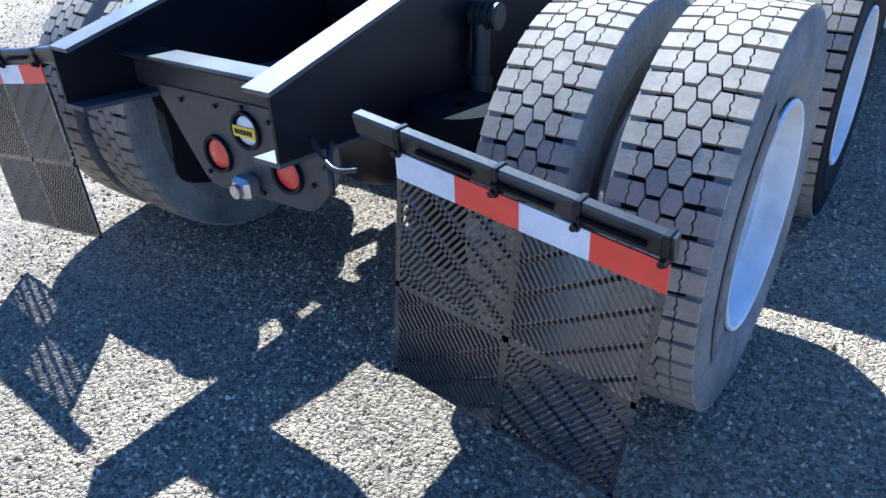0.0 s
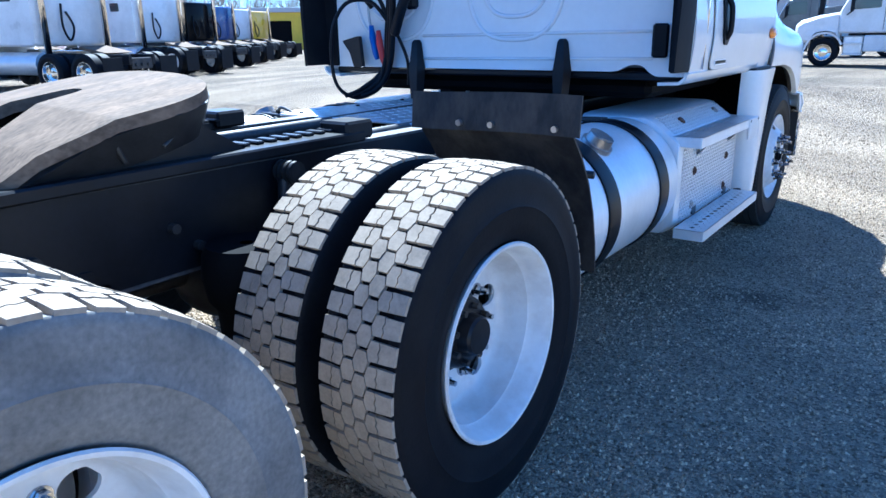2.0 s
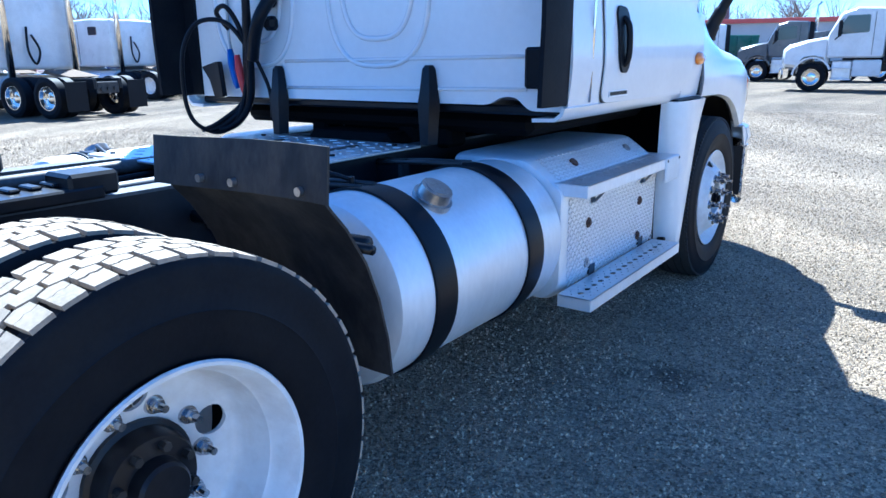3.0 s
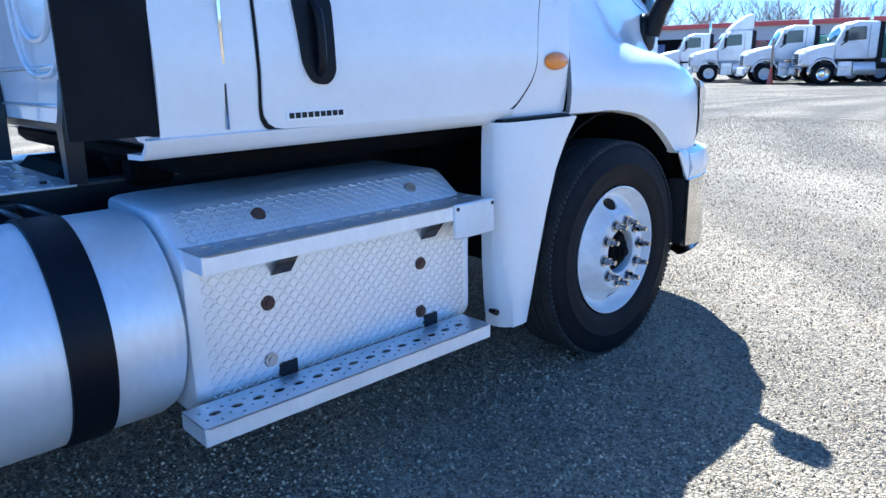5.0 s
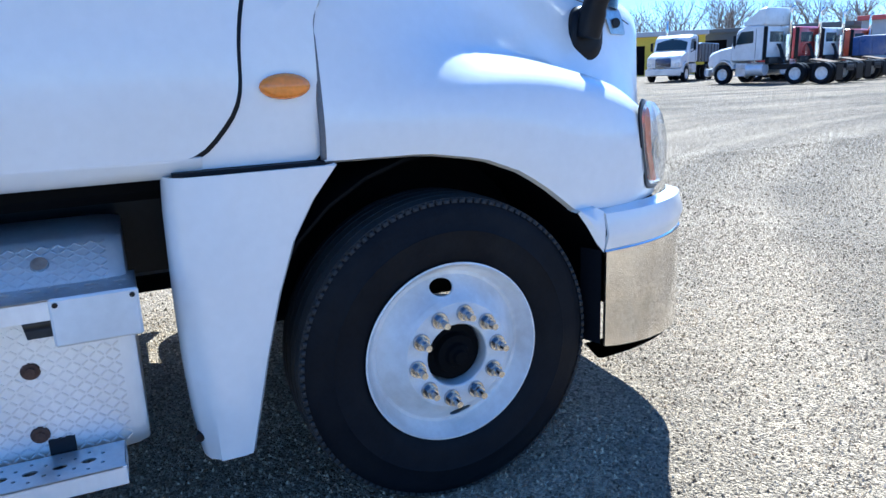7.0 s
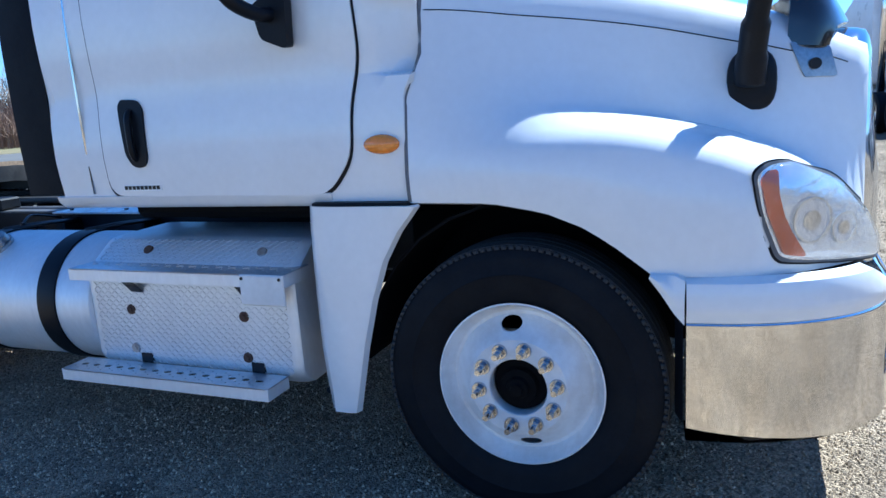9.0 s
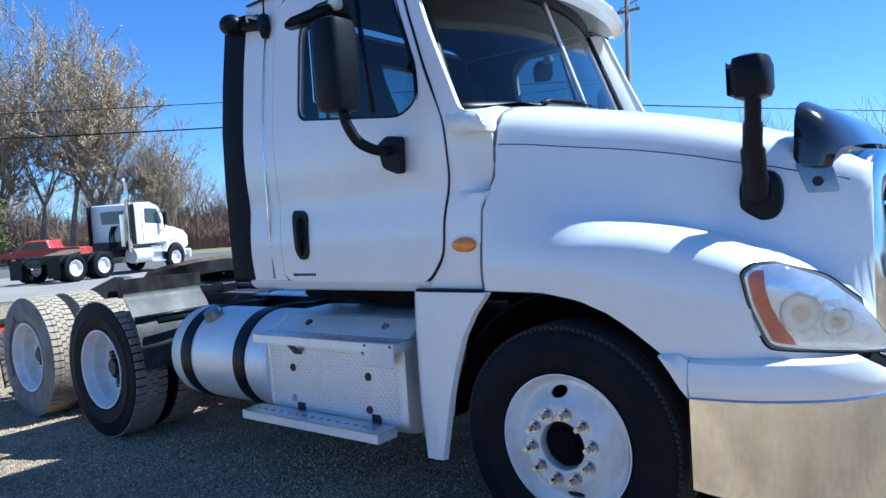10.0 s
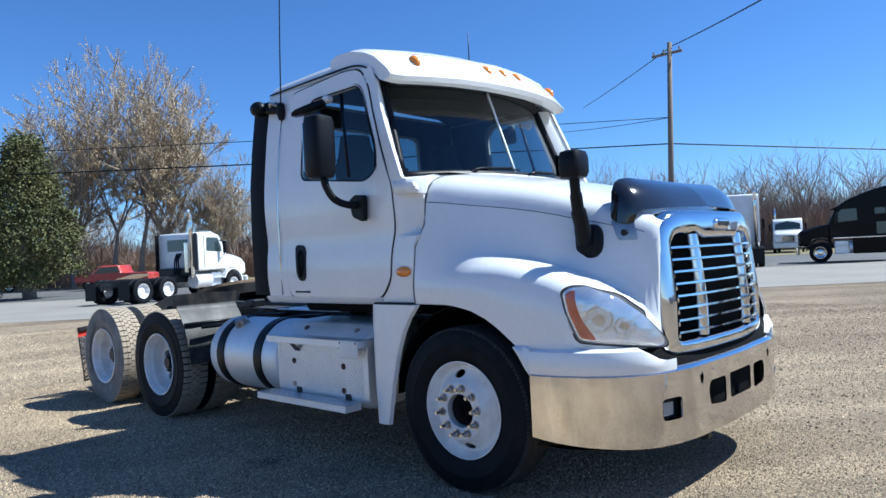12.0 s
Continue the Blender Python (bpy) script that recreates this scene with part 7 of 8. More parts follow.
    if cab == "day":
        bm = B()
        box(bm, -0.6, 0.6, rear - 0.012, rear + 0.02, 2.1, 2.62, 0.01)
        part("rear_window", bm, WINDOW_DARK, t, "dark rear window")
        bm = B()
        box(bm, -0.95, 0.95, rear - 0.25, rear - 0.02, 1.0, 1.35, 0.03)
        part("cab_mount", bm, BLACK, t)
        bm = B()
        cyl(bm, (0.72, rear - 0.16, 1.15), (0.72, rear - 0.16, 2.45), 0.15, seg=16)
        part("muffler", bm, CHROME_WORN, t, "upright muffler behind the cab")
        for k in range(3):
            bm = B()
            tube(bm, smooth_path([(0.25 - 0.12 * k, rear - 0.05, 2.0), (0.22 - 0.1 * k, rear - 0.22, 1.7), (0.3 - 0.12 * k, rear - 0.3, 1.3), (0.1, rear - 0.4, 1.05)], 4), 0.035, 6)
            part("air_hose", bm, PLASTIC, t, "black hanging air hose")
    if cab == "sleeper":
        bm = B()
        tube(bm, smooth_path([(-0.3, rear - 0.05, 2.3), (-0.38, rear - 0.12, 1.7), (-0.2, rear - 0.12, 1.35), (-0.05, rear - 0.12, 1.7), (-0.2, rear - 0.06, 2.1)], 5), 0.03, 6)
        part("air_hose", bm, PLASTIC, t, "black hanging air hose")
    if back:
        bm = B()
        slab(bm, [(-1.6, 1.2), (2.9, 1.2), (2.95, 2.35), (2.3, 2.45), (-1.7, 2.4)], 1.22, 0.04)
        body = part("dump_box", bm, PAINTS[back], t, back + " dump box", 30)
        for i in range(6):
            for s in (1, -1):
                bm = B()
                box(bm, s * 1.22, s * 1.27, -1.3 + 0.75 * i, -1.2 + 0.75 * i, 1.22, 2.36, 0.01)
                part("box_rib", bm, PAINTS[back], body)
    h = Vector(heading).normalized()
    t.matrix_basis = Matrix.Translation((at[0], at[1], 0)) @ Matrix.Rotation(math.atan2(-h.x, h.y), 4, "Z")
    return t


ROW = (-0.985, -0.17)
parked_truck("semi_truck", "white sleeper semi tractor with polished tanks and black flaps", "white", (-16.2, 12.95), ROW, "sleeper", True, roof="high")
parked_truck("semi_truck", "white sleeper semi tractor with bare tail frame", "white", (-21.9, 19.4), ROW, "sleeper")
parked_truck("semi_truck", "black sleeper semi tractor with a high roof", "black", (-25.2, 23.6), ROW, "sleeper")
parked_truck("semi_truck", "blue sleeper semi tractor among other parked tractors", "blue", (-28.3, 27.2), ROW, "sleeper")
parked_truck("semi_truck", "white sleeper semi tractor beside a yellow one", "white", (-31.0, 30.6), ROW, "sleeper")
parked_truck("semi_truck", "yellow sleeper semi tractor at the row's end", "yellow", (-33.5, 34.2), ROW, "sleeper")
parked_truck("dump_truck", "small white truck with a grey dump box", "white", (-36.5, 44.0), (0.5, -0.86), "day", back="grey")
parked_truck("dump_truck", "white truck with a blue dump box", "white", (-31.5, 47.5), (0.5, -0.86), "day", back="blue")
parked_truck("semi_truck", "orange sleeper semi tractor, dull paint", "orange", (-25.5, 15.8), ROW, "sleeper")
parked_truck("semi_truck", "blue day-cab semi tractor behind the orange one", "blue", (-24.0, 20.4), (-0.9, 0.3), "day")
parked_truck("dump_truck", "white dump truck with a grey steel box", "white", (3.0, 34.4), (-0.995, -0.1), "day", True, back="grey")
parked_truck("dump_truck", "dark grey dump truck with a grey box", "grey", (-1.1, 44.3), (-0.99, -0.1), "day", True, back="grey")
FACE = (-0.85, -0.53)
parked_truck("dump_truck", "white day-cab truck with a maroon box", "white", (-17.5, 52.1), FACE, "day", back="maroon")
parked_truck("semi_truck", "white day-cab tractor with a tall roof fairing", "white", (-13.6, 49.4), FACE, "day", roof="fairing")
parked_truck("dump_truck", "white day-cab truck with a green box", "white", (-9.4, 47.2), FACE, "day", back="green")
parked_truck("semi_truck", "white day-cab tractor with polished wheels", "white", (-6.1, 46.0), FACE, "day", True)
parked_truck("semi_truck", "white day-cab tractor with a tall pale fairing", "white", (-21.3, 38.6), ROW, "day", roof="fairing")
parked_truck("semi_truck", "red day-cab tractor between white ones", "red", (-22.6, 42.4), ROW, "day")
parked_truck("semi_truck", "white day-cab tractor seen past a red one", "white", (-24.2, 46.4), ROW, "day")
parked_truck("dump_truck", "orange truck with a blue box", "orange", (-26.5, 52.0), ROW, "day", back="blue")
parked_truck("semi_truck", "white day-cab tractor parked across the road", "white", (-7.85, -18.85), (-0.95, -0.32), "day", group="trucks across the road")
dark_truck = parked_truck("semi_truck", "black sleeper semi tractor with polished wheels", "black", (-37.5, 5.0), (0.22, -0.975), "sleeper", True, roof="high", group="trucks across the road")
parked_truck("dump_truck", "white truck facing the road", "white", (-65.2, -10.6), (0.955, 0.294), "day", back="grey", group="trucks across the road")
parked_truck("semi_truck", "white sleeper tractor seen from behind, with tall stacks", "white", (-31.4, -2.8), (-0.938, -0.347), "sleeper", roof="high", group="trucks across the road")
for s in (1, -1):
    bm = B()
    box(bm, s * 1.13, s * 1.165, 1.78, 3.95, 0.42, 1.19, 0.012)
    skirt = part("side_skirt", bm, PAINTS["black"], dark_truck, "black side skirt over the tank")
    bm = B()
    box(bm, s * 1.15, s * 1.185, 1.78, 4.8, 1.2, 1.26, 0.01)
    part("trim_strip", bm, CHROME_WORN, dark_truck, "polished strip below the cab")
    flat_part("locker_door", rounded([(2.0, 1.36), (2.9, 1.36), (2.9, 1.95), (2.0, 1.95)], 0.06, 3), WINDOW_DARK, dark_truck, s * 1.155, "glossy locker door in the sleeper's flank")
bm = B()
slab(bm, rounded([(4.5, 2.72), (4.86, 2.62), (4.9, 2.68), (4.5, 2.86)], 0.02, 2), 1.08, 0.04)
part("sun_visor", bm, PAINTS["black"], dark_truck, "black visor over the windscreen")


def pickup(at, heading, paint, label):
    t = thing("pickup", label, "pickup truck")
    bm = B()
    slab(bm, rounded([(-2.6, 0.55), (2.55, 0.55), (2.6, 0.95), (1.4, 1.12), (0.75, 1.68), (-0.55, 1.70), (-0.75, 1.15), (-2.6, 1.12)], 0.1, 3), 0.98, 0.1)
    part("body", bm, PAINTS[paint], t, paint + " pickup body", 40)
    for s in (1, -1):
        flat_part("side_window", [(-0.5, 1.18), (1.2, 1.16), (0.72, 1.58), (-0.45, 1.6)], WINDOW_DARK, t, s * 0.985, "dark side window")
        for y in (1.65, -1.65):
            w = part("wheel", far_rim_steel, RIM, t, m=Matrix.Translation((s * 0.86, y, 0.37)) @ Matrix.Diagonal((s * 0.8, 0.71, 0.71, 1)))
            part("tyre", far_tyre, RUBBER, w)
    h = Vector(heading).normalized()
    t.matrix_basis = Matrix.Translation((at[0], at[1], 0)) @ Matrix.Rotation(math.atan2(-h.x, h.y), 4, "Z")


pickup((-16.7, -40.4), (0.68, -0.73), "red", "red pickup truck parked behind the tractor")
pickup((-11.5, -52.0), (0.95, -0.3), "black", "dark pickup at the edge of the woods")

# road, asphalt apron, dry verge
def sheet(name, pts, z, material, label, category):
    bm = B()
    plate(bm, [Vector(p) for p in pts], (), lambda a, b: Vector((a, b, z)))
    ob = new(name, mesh_of(bm, name, material, 180))
    if ob.data.polygons and ob.data.polygons[0].normal.z < 0:
        ob.data.flip_normals()
    return tagged(ob, label, category, "", "structure")


ROADM = mat("pale_packed_road", (0.25, 0.23, 0.20), 0.9, 0, 0.2, 0.4, 30, 0.002)
APRON = mat("worn_asphalt", (0.11, 0.108, 0.105), 0.9, 0, 0.25, 0.3, 40, 0.003)
VERGE = mat("dry_grass_verge", (0.20, 0.165, 0.085), 0.95, 0, 0.35, 0.5, 18, 0.02, (0.10, 0.12, 0.04), 0.6, 0.3)
sheet("road", [(20, -39), (-45, 35), (-56, 27), (12, -52)], 0.010, ROADM, "pale packed gravel road", "road")
sheet("road_2", [(12, -52.4), (-56, 26.6), (-70, 14), (0, -66)], 0.008, APRON, "worn grey asphalt apron", "road")
sheet("verge", [(0, -66.5), (-70, 13.5), (-160, -60), (-40, -160)], 0.012, VERGE, "dry yellow grass verge", "grass")
sheet("verge_2", [(-160, 40), (-70, 14.5), (-60, 60), (-70, 150)], 0.012, VERGE, "dry yellow grass behind the yard", "grass")

# ---- low workshop behind the parked trucks ----
WALL_GREY = mat("grey_metal_cladding", (0.46, 0.47, 0.48), 0.6, 0, 0.08, 0.5, 12, 0.002)
WALL_DARK = mat("dark_grey_cladding", (0.12, 0.125, 0.13), 0.6, 0, 0.12, 0.5, 12, 0.002)
ROOF_RED = mat("faded_red_roof_edge", (0.50, 0.10, 0.085), 0.6, 0, 0.12, 0.6, 12)
YELLOW_WALL = mat("yellow_wall", (0.70, 0.50, 0.03), 0.6, 0, 0.08)


def workshop(name, a, b, depth, height, wall, roof, label, bays, lintel=3.2, parts_x=()):
    a, b = Vector(a), Vector(b)
    w = (b - a).length
    t = thing(name, label, "building")
    openings = []
    for u, wd, z0, z1 in bays:
        openings.append([(u, z0), (u + wd, z0), (u + wd, z1), (u, z1)])
    bm = B()
    plate(bm, [(0, 0), (w, 0), (w, height), (0, height)], openings, lambda p, q, c: Vector((p, c, q)), thick=-0.25)
    wl = part("wall", bm, wall, t, "", 30)
    for k in range(int(w // 2.4)):
        bm = B()
        box(bm, 2.4 * k + 0.05, 2.4 * k + 0.11, -0.03, 0.0, 0.1, height - 0.3, 0)
        if all(not (u - 0.2 < 2.4 * k < u + wd) for u, wd, _, _ in bays):
            part("cladding_rib", bm, wall, wl)
        else:
            bm.free()
    bm = B()
    box(bm, 0, 0.25, 0.25, depth, 0, height, 0)
    box(bm, w - 0.25, w, 0.25, depth, 0, height, 0)
    box(bm, 0, w, depth, depth + 0.25, 0, height, 0)
    part("end_wall", bm, wall, t)
    bm = B()
    box(bm, -0.3, w + 0.3, -0.35, depth + 0.3, height, height + 0.45, 0.03)
    part("roof", bm, roof, t, "flat roof with a coloured edge")
    for u, wd, z0, z1 in bays:
        bm = B()
        box(bm, u, u + wd, 0.12, 0.16, z0, z1, 0)
        part("window" if z0 > 0.3 else "bay_door", bm, WINDOW_DARK if z0 > 0.3 else DARK, t, "dark window" if z0 > 0.3 else "dark bay door")
    t.matrix_basis = Matrix.Translation((a.x, a.y, 0)) @ Matrix.Rotation(math.atan2(b.y - a.y, b.x - a.x), 4, "Z")
    return t


ws1 = workshop("workshop", (-46, 74), (40, 102), 16, 4.4, WALL_GREY, ROOF_RED, "long low grey workshop with a red roof edge",
               [(6, 5, 0.05, 3.4), (15, 2.2, 1.4, 2.6), (22, 5, 0.05, 3.4), (34, 2.2, 1.4, 2.6), (40, 4, 0.05, 3.4), (52, 3, 1.4, 2.6), (62, 5, 0.05, 3.4)])
workshop("workshop", (-64, 64), (-46.6, 73.4), 14, 4.0, WALL_DARK, WALL_DARK, "dark grey workshop wing with bay doors", [(3, 5, 0.05, 3.3), (10, 5, 0.05, 3.3)])
workshop("workshop", (-62, 44), (-50, 58), 10, 3.6, YELLOW_WALL, WALL_GREY, "yellow workshop front under a grey canopy", [(2, 4, 0.05, 2.8), (8, 5, 0.05, 2.8)])
for x, y, h in ((-24, 84, 8.2), (-19.5, 86, 9.4)):
    bm = B()
    cyl(bm, (x, y, 4.0), (x, y, h), 0.3, 0.26, 12)
    cyl(bm, (x, y, h - 0.8), (x, y, h - 0.5), 0.38, seg=12)
    ch = tagged(new("chimney", mesh_of(bm, "chimney", WALL_DARK, 40)), "dark metal chimney flue on the workshop roof", "chimney", "roof flues")
    ch.parent = ws1
    ch.matrix_parent_inverse = ws1.matrix_basis.inverted()
    for k in ("category", "group"):
        del ch[k]
bm = B()
lathe(bm, [(0.0, 0.0), (0.22, 0.0), (0.22, 0.04), (0.16, 0.06), (0.04, 0.9), (0.0, 0.92)], 16, axis="z")
cone = tagged(new("marker_post", mesh_of(bm, "marker_post", PAINTS["orange"], 40)), "orange cone with a wooden post in it", "traffic cone")
cone.location = (-12.9, 43.0, 0)
bm = B()
box(bm, -0.05, 0.05, -0.03, 0.03, 0.6, 2.3, 0.005)
part("post", bm, mat("weathered_post", (0.34, 0.28, 0.2), 0.9), cone, "weathered wooden post")

# ---- pole and wires ----
WOOD = mat("grey_pole_wood", (0.20, 0.165, 0.13), 0.9, 0, 0.25, 3, 30, 0.004, stretch=(6, 6, 0.4))
pole = thing("utility_pole", "grey wooden utility pole with a short cross-arm", "utility pole", at=(-33.0, -6.98, 0))
bm = B()
tube(bm, [(0, 0, 0), (0, 0.25, 6), (0, 0.5, 12.4)], [0.17, 0.15, 0.12], 12)
part("pole", bm, WOOD, pole)
bm = B()
box(bm, -0.06, 0.06, -0.55, 1.2, 11.75, 11.88, 0.01)
part("cross_arm", bm, WOOD, pole)
for y in (-0.45, 0.15, 0.5, 1.05):
    bm = B()
    lathe(bm, [(0.0, 0.22), (0.05, 0.2), (0.07, 0.1), (0.04, 0.05), (0.02, 0.0)], 10, axis="z")
    bmesh.ops.translate(bm, vec=(0, y, 11.88), verts=bm.verts)
    part("insulator", bm, STEEL, pole)


def wire(pts, r, sag=0.0):
    bm = B()
    out = []
    for a, b in zip(pts, pts[1:]):
        for i in range(10):
            u = i / 10
            p = Vector(a).lerp(Vector(b), u)
            out.append(p - Vector((0, 0, sag * 4 * u * (1 - u))))
    out.append(Vector(pts[-1]))
    tube(bm, out, r, 5)
    ob = new("overhead_wire", mesh_of(bm, "overhead_wire", PLASTIC, 180))
    tagged(ob, "thin black overhead wire strung from the pole", "wire", "overhead wires")


wire([(25, -66, 7.2), (-7.3, -32.8, 6.75), (-33, -6.65, 6.85), (-60, 18.8, 4.6)], 0.035, 0.05)
wire([(25, -66, 8.8), (-7.3, -32.8, 7.95), (-33, -6.6, 8.3)], 0.02, 0.1)
wire([(-15.2, 7.3, 8.7), (-33.4, -6.5, 12.3), (-62, -29.5, 16.2)], 0.03, 0.1)
wire([(-33.0, -6.65, 8.3), (-46.4, -22.8, 11.1)], 0.02, 0.1)

# ---- trees ----
BARK = mat("grey_brown_bark", (0.25, 0.205, 0.16), 0.95, 0, 0.3, 3, 25, 0.01)
TWIG = mat("tan_twigs", (0.33, 0.265, 0.19), 0.95, 0, 0.3, 2, 20)
BUD = mat("tan_buds", (0.47, 0.375, 0.21), 0.9, 0, 0.35, 1.5, 20)
NEEDLE = mat("cedar_foliage", (0.075, 0.085, 0.024), 0.8, 0, 0.5, 1.2, 12, 0, (0.20, 0.165, 0.050), 0.6, 0.8)
BRUSH = mat("brown_brush", (0.27, 0.19, 0.14), 0.95, 0, 0.35, 0.4, 8)


def stick(V, F, a, b, r0, r1, n=4):
    d = (b - a)
    up = Vector((0, 0, 1)) if abs(d.normalized().z) < 0.9 else Vector((1, 0, 0))
    s = d.cross(up).normalized()
    u = s.cross(d).normalized()
    k = len(V)
    for p, r in ((a, r0), (b, r1)):
        for j in range(n):
            t = 2 * math.pi * j / n
            V.append(p + (s * math.cos(t) + u * math.sin(t)) * r)
    for j in range(n):
        F.append((k + j, k + (j + 1) % n, k + n + (j + 1) % n, k + n + j))


def raw(name, V, F, material):
    me = bpy.data.meshes.new(name)
    me.from_pydata([tuple(v) for v in V], [], F)
    me.materials.append(material)
    return me


def bare_tree_meshes(seed, height, width, depth=6, buds=True, fork=0.2, lean=0.0, thin=0.011):
    """A bare tree: trunk, limbs that fork again and again, fine twigs; brought to its height and width at the end."""
    rnd = random.Random(seed)
    VT, FT, VC, FC, VB, FB = [], [], [], [], [], []

    def bend(d, ang):
        ax = Vector((rnd.gauss(0, 1), rnd.gauss(0, 1), rnd.gauss(0, 1))).cross(d)
        return (Matrix.Rotation(ang, 3, ax.normalized()) @ d).normalized() if ax.length > 1e-3 else d

    def grow_branch(p, d, length, r, level):
        n = 4 if level < 2 else 3 if level < 4 else 2
        for i in range(n):
            q = p + d * (length / n)
            stick(VT if level < 3 else VC, FT if level < 3 else FC, p, q, max(r, thin), max(r * 0.88, thin * 0.8), 7 if level < 2 else 4 if level < 4 else 3)
            r *= 0.88
            p = q
            d = (bend(d, rnd.gauss(0, 0.10)) + Vector((0, 0, 0.07))).normalized()
            if 0 < level < depth and (i < n - 1 or level > 3):
                grow_branch(p, (bend(d, rnd.uniform(0.45, 0.9)) + Vector((0, 0, 0.12))).normalized(), length * rnd.uniform(0.42, 0.62), r * 0.5, level + 1 if level < 3 else max(level + 1, depth - 1))
        if level < depth:
            for _ in range(4 if level == 0 else 2):
                grow_branch(p, (bend(d, rnd.uniform(0.22, 0.55) if level else rnd.uniform(0.2, 0.6)) + Vector((0, 0, 0.10))).normalized(), length * rnd.uniform(0.66, 0.86) * (1.25 if level == 0 else 1), r * 0.72, level + 1)
        elif buds:
            for _ in range(6):
                c = p - d * rnd.uniform(0, length) + Vector((rnd.gauss(0, 0.05), rnd.gauss(0, 0.05), rnd.gauss(0, 0.05)))
                k = len(VB)
                a1 = Vector((rnd.gauss(0, 1), rnd.gauss(0, 1), rnd.gauss(0, 1))).normalized() * rnd.uniform(0.022, 0.052)
                a2 = Vector((rnd.gauss(0, 1), rnd.gauss(0, 1), rnd.gauss(0, 1))).normalized() * rnd.uniform(0.022, 0.052)
                VB.extend((c + a1, c + a2, c - a1, c - a2))
                FB.append((k, k + 1, k + 2, k + 3))

    grow_branch(Vector((0, 0, -0.1)), Vector((lean, 0, 1)).normalized(), height * fork, height * 0.0135, 0)
    zs = max(v.z for v in VC)
    xs = sorted(math.hypot(v.x, v.y) for v in VC)[int(0.93 * len(VC))]
    sz, sx = height / zs, width / xs
    for v in (*VT, *VC, *VB):
        v.x, v.y, v.z = v.x * (1 + (sx - 1) * min(1, v.z / (0.3 * zs))), v.y * (1 + (sx - 1) * min(1, v.z / (0.3 * zs))), v.z * sz
    return raw("trunk", VT, FT, BARK), raw("crown", VC, FC, TWIG if buds else FAR_TWIG), raw("bud_haze", VB, FB, BUD) if buds else None


FAR_TWIG = mat("grey_brown_twigs", (0.30, 0.255, 0.215), 0.95, 0, 0.3, 2, 20)
TREES = [bare_tree_meshes(11, 20, 5.4, fork=0.2, thin=0.016), bare_tree_meshes(23, 18.5, 4.2, fork=0.26, thin=0.016), bare_tree_meshes(37, 17.5, 4.8, fork=0.16, thin=0.016)]
FAR = [bare_tree_meshes(5, 11.5, 3.6, 4, False, 0.2, thin=0.009), bare_tree_meshes(8, 10.5, 3.4, 4, False, 0.14, thin=0.009), bare_tree_meshes(9, 12.5, 3.2, 4, False, 0.25, thin=0.009)]


def tree(kind, at, scale, turn, label, group):
    t = thing("tree", label, "tree", group)
    for nm, me in zip(("trunk", "crown", "bud_haze"), kind):
        if me:
            part(nm, me, BARK, t)
    t.matrix_basis = Matrix.LocRotScale((at[0], at[1], 0), Euler((0, 0, turn)), (scale, scale, scale))


rnd = random.Random(21)
for x, y, k, sc in ((-21.2, -46.5, 0, 1.02), (-19.9, -48.6, 1, 1.08), (-17.6, -51.0, 2, 1.0), (-22.7, -45.4, 2, 1.05), (-24.2, -43.9, 1, 0.66), (-25.4, -42.8, 2, 0.6), (-26.6, -41.6, 1, 0.5), (-18.6, -54.0, 0, 0.8)):
    tree(TREES[k], (x, y), sc, rnd.uniform(0, 6), "tall bare tree with tan spring buds", "bare trees by the road")
for a0, a1, d0, d1, n, s0, s1, label, group in ((186, 226, 82, 104, 62, 0.7, 1.05, "bare tree in the far tree line", "far bare trees"),
                                                (224, 256, 72, 96, 34, 0.6, 0.9, "bare tree in the far tree line", "far bare trees"),
                                                (100, 158, 112, 128, 60, 0.9, 1.25, "bare tree behind the workshop", "bare trees behind the workshop")):
    for i in range(n):
        a = math.radians(a0 + (a1 - a0) * i / (n - 1) + rnd.uniform(-1, 1))
        d = rnd.uniform(d0, d1)
        tree(FAR[rnd.randrange(3)], (4 + d * math.cos(a), 10 + d * math.sin(a)), rnd.uniform(s0, s1), rnd.uniform(0, 6), label, group)

# brush belts
for k, (a0, a1, d0, d1, n, hh) in enumerate(((184, 232, 80, 100, 13000, 5.4), (228, 262, 68, 90, 7000, 4.0), (98, 160, 106, 112, 6000, 5.0))):
    V, F = [], []
    for i in range(n):
        a, d = math.radians(rnd.uniform(a0, a1)), rnd.uniform(d0, d1)
        p = Vector((4 + d * math.cos(a), 10 + d * math.sin(a), -0.05))
        h = hh * rnd.uniform(0.45, 1.1)
        q = p + Vector((rnd.gauss(0, 0.35), rnd.gauss(0, 0.35), h))
        stick(V, F, p, q, rnd.uniform(0.02, 0.05), 0.012, 3)
        m = p.lerp(q, 0.5)
        for _ in range(2):
            stick(V, F, m, m + Vector((rnd.gauss(0, 0.6), rnd.gauss(0, 0.6), h * rnd.uniform(0.2, 0.5))), 0.018, 0.01, 3)
    ob = new("brush", raw("brush", V, F, BRUSH))
    tagged(ob, "thicket of bare brown brush", "brush", "", "stuff")


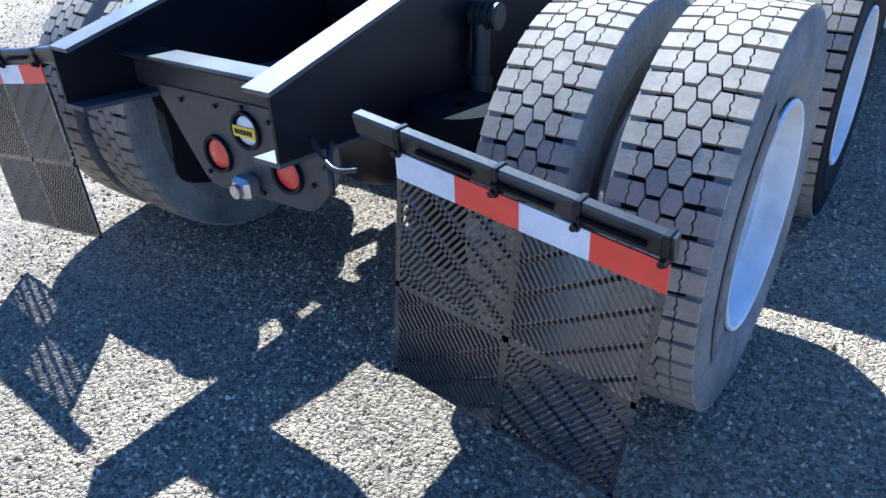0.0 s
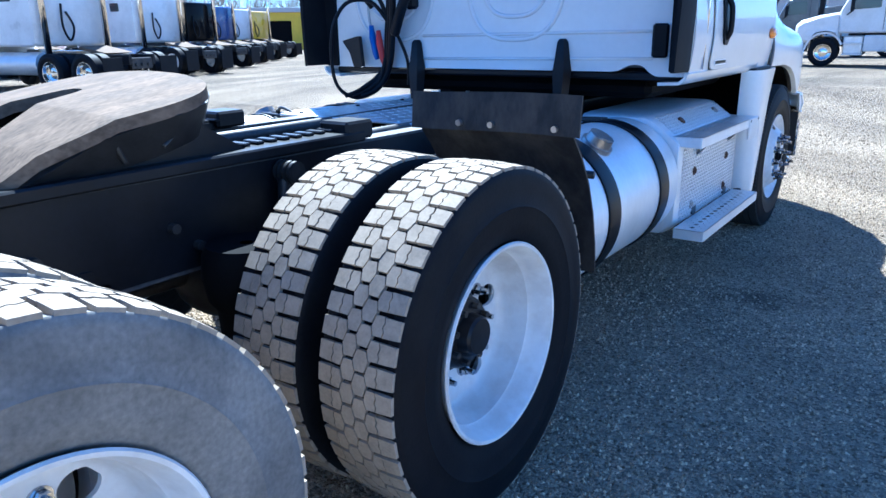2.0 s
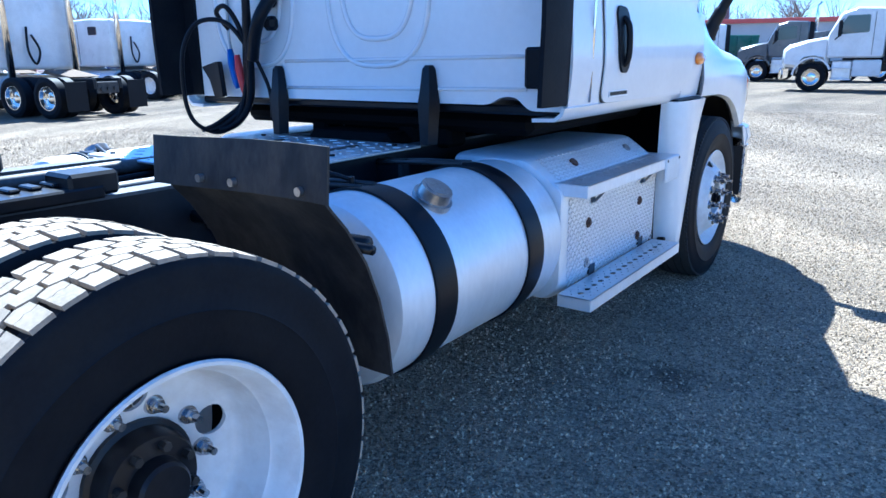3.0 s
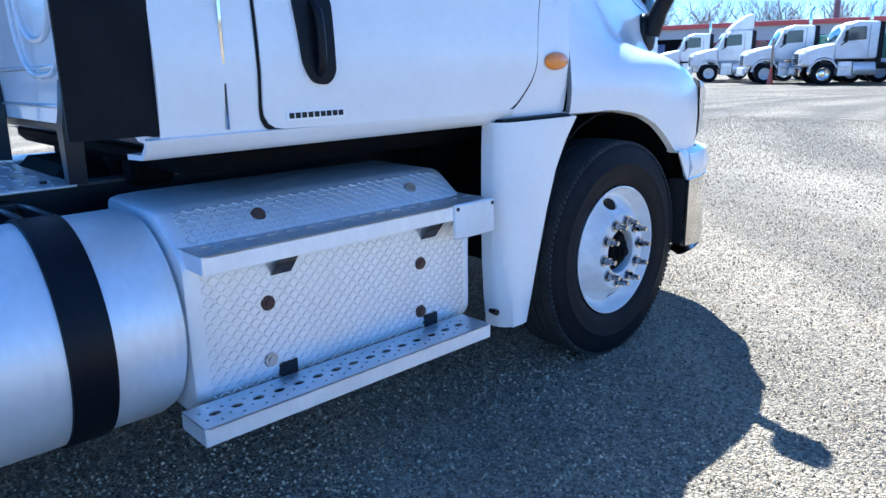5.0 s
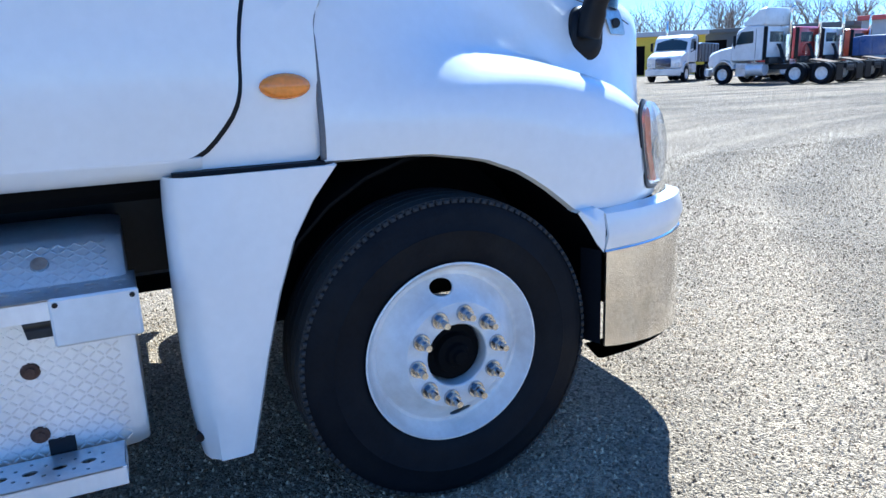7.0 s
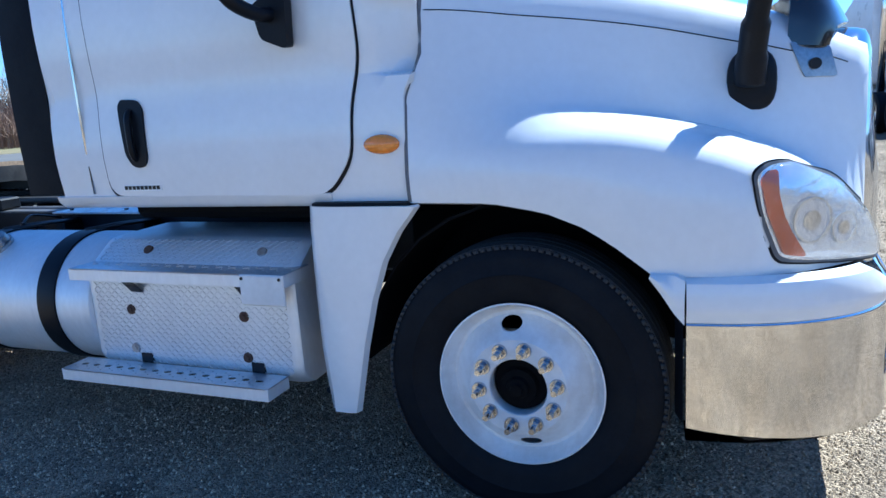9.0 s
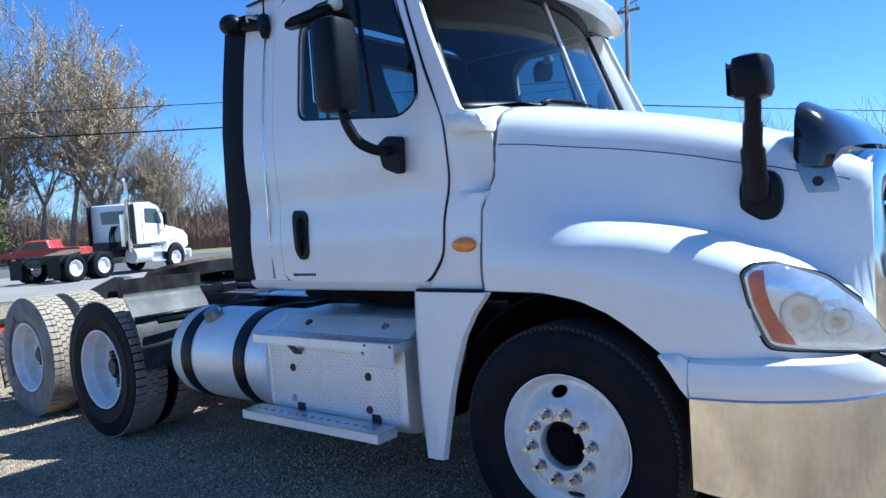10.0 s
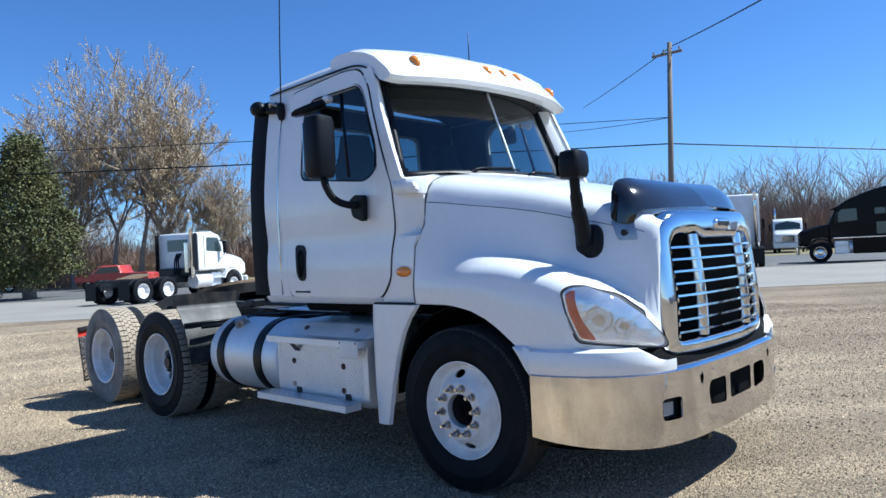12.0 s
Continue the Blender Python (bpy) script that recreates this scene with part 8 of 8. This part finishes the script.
def cedar(at, height, width, seed):
    r = random.Random(seed)
    t = thing("cedar_tree", "dense green cedar with a ragged outline", "tree", at=(at[0], at[1], 0))
    bm = B()
    tube(bm, [(0, 0, -0.1), (0.1, 0, height * 0.3), (0, 0.1, height * 0.9)], [0.38, 0.26, 0.05], 10)
    for i in range(40):
        z = height * r.uniform(0.12, 0.9)
        a = r.uniform(0, 6.28)
        l = width * (1 - z / height) ** 0.7 * 0.8
        tube(bm, [(0, 0, z), (l * math.cos(a), l * math.sin(a), z + 0.4)], [0.06, 0.02], 5)
    part("trunk", bm, BARK, t)
    V, F = [], []
    lobes = []
    for i in range(150):
        z = height * (0.10 + 0.88 * r.random() ** 0.9)
        prof = math.sin(min(1, (z / height) * 1.9 + 0.25) * math.pi / 2) * max(0.08, 1 - (z / height) ** 1.6)
        a, rad = r.uniform(0, 6.283), width * prof * r.uniform(0.45, 1.05)
        lobes.append((Vector((rad * math.cos(a), rad * math.sin(a), z)), r.uniform(0.5, 1.1)))
    for c, s in lobes:
        for _ in range(230):
            p = c + Vector((r.gauss(0, s * 0.45), r.gauss(0, s * 0.45), r.gauss(0, s * 0.38)))
            a1 = Vector((r.gauss(0, 1), r.gauss(0, 1), r.gauss(0, 0.7))).normalized() * r.uniform(0.05, 0.12)
            a2 = a1.cross(Vector((r.gauss(0, 1), r.gauss(0, 1), r.gauss(0, 1)))).normalized() * r.uniform(0.03, 0.075)
            k = len(V)
            V.extend((p - a1, p + a2, p + a1, p - a2))
            F.append((k, k + 1, k + 2, k + 3))
    part("crown", raw("crown", V, F, NEEDLE), NEEDLE, t, "green scaly foliage")


cedar((-8.9, -33.3), 9.0, 3.2, 3)
cedar((-8.6, -42.4), 10.6, 3.6, 5)

# ---- loose stones on the ground ----
nr = np.random.default_rng(7)


def stones(name, n, xr, yr, smin, smax, material, label):
    base = np.array([(1, 0, -0.3), (0, 1, -0.3), (-1, 0, -0.3), (0, -1, -0.3), (0.25, 0.2, 0.85)])
    tri = np.array([(0, 1, 4), (1, 2, 4), (2, 3, 4), (3, 0, 4)])
    pos = np.stack([nr.uniform(*xr, n), nr.uniform(*yr, n), np.zeros(n)], 1)
    size = smin + (smax - smin) * nr.random(n) ** 2.4
    ang = nr.uniform(0, 6.283, n)
    v = base[None] * nr.uniform(0.55, 1.0, (n, 5, 3)) * size[:, None, None]
    v[..., 2] *= 0.95
    c, s = np.cos(ang)[:, None], np.sin(ang)[:, None]
    x = v[..., 0] * c - v[..., 1] * s
    y = v[..., 0] * s + v[..., 1] * c
    v[..., 0], v[..., 1] = x, y
    v += pos[:, None]
    f = (tri[None] + (np.arange(n) * 5)[:, None, None]).reshape(-1, 3)
    me = bpy.data.meshes.new(name)
    me.from_pydata(v.reshape(-1, 3).tolist(), [], f.tolist())
    me.materials.append(material)
    tagged(new(name, me), label, "gravel", "", "stuff")


STONE = mat("gravel_stone", (0.43, 0.335, 0.215), 0.9, 0, 0.55, 1.0, 160, 0.0006, spec=0.2)
island = STONE.node_tree.nodes.new("ShaderNodeNewGeometry")
rr = STONE.node_tree.nodes.new("ShaderNodeMapRange")
rr.inputs["To Min"].default_value, rr.inputs["To Max"].default_value = 0.25, 1.72
STONE.node_tree.links.new(island.outputs["Random Per Island"], rr.inputs[0])
mm = STONE.node_tree.nodes.new("ShaderNodeMix")
mm.data_type, mm.blend_type = "RGBA", "MULTIPLY"
mm.inputs["Factor"].default_value = 1
src = STONE.node_tree.nodes["Principled BSDF"].inputs["Base Color"].links[0].from_socket
STONE.node_tree.links.new(src, mm.inputs["A"])
STONE.node_tree.links.new(rr.outputs[0], mm.inputs["B"])
STONE.node_tree.links.new(mm.outputs["Result"], STONE.node_tree.nodes["Principled BSDF"].inputs["Base Color"])
stones("gravel_stones", 290000, (-1.4, 4.8), (0.4, 11.5), 0.0035, 0.0155, STONE, "loose grey and tan gravel stones")
stones("gravel_scatter", 60000, (-5, 6), (11.5, 22), 0.008, 0.024, STONE, "scattered gravel stones on packed ground")
stones("gravel_spread", 130000, (-12, -1.4), (-9, 12), 0.007, 0.026, STONE, "loose pale gravel behind the tractor")
stones("gravel_apron", 40000, (-1.4, 6), (-9, 0.4), 0.007, 0.024, STONE, "loose pale gravel past the rear wheels")
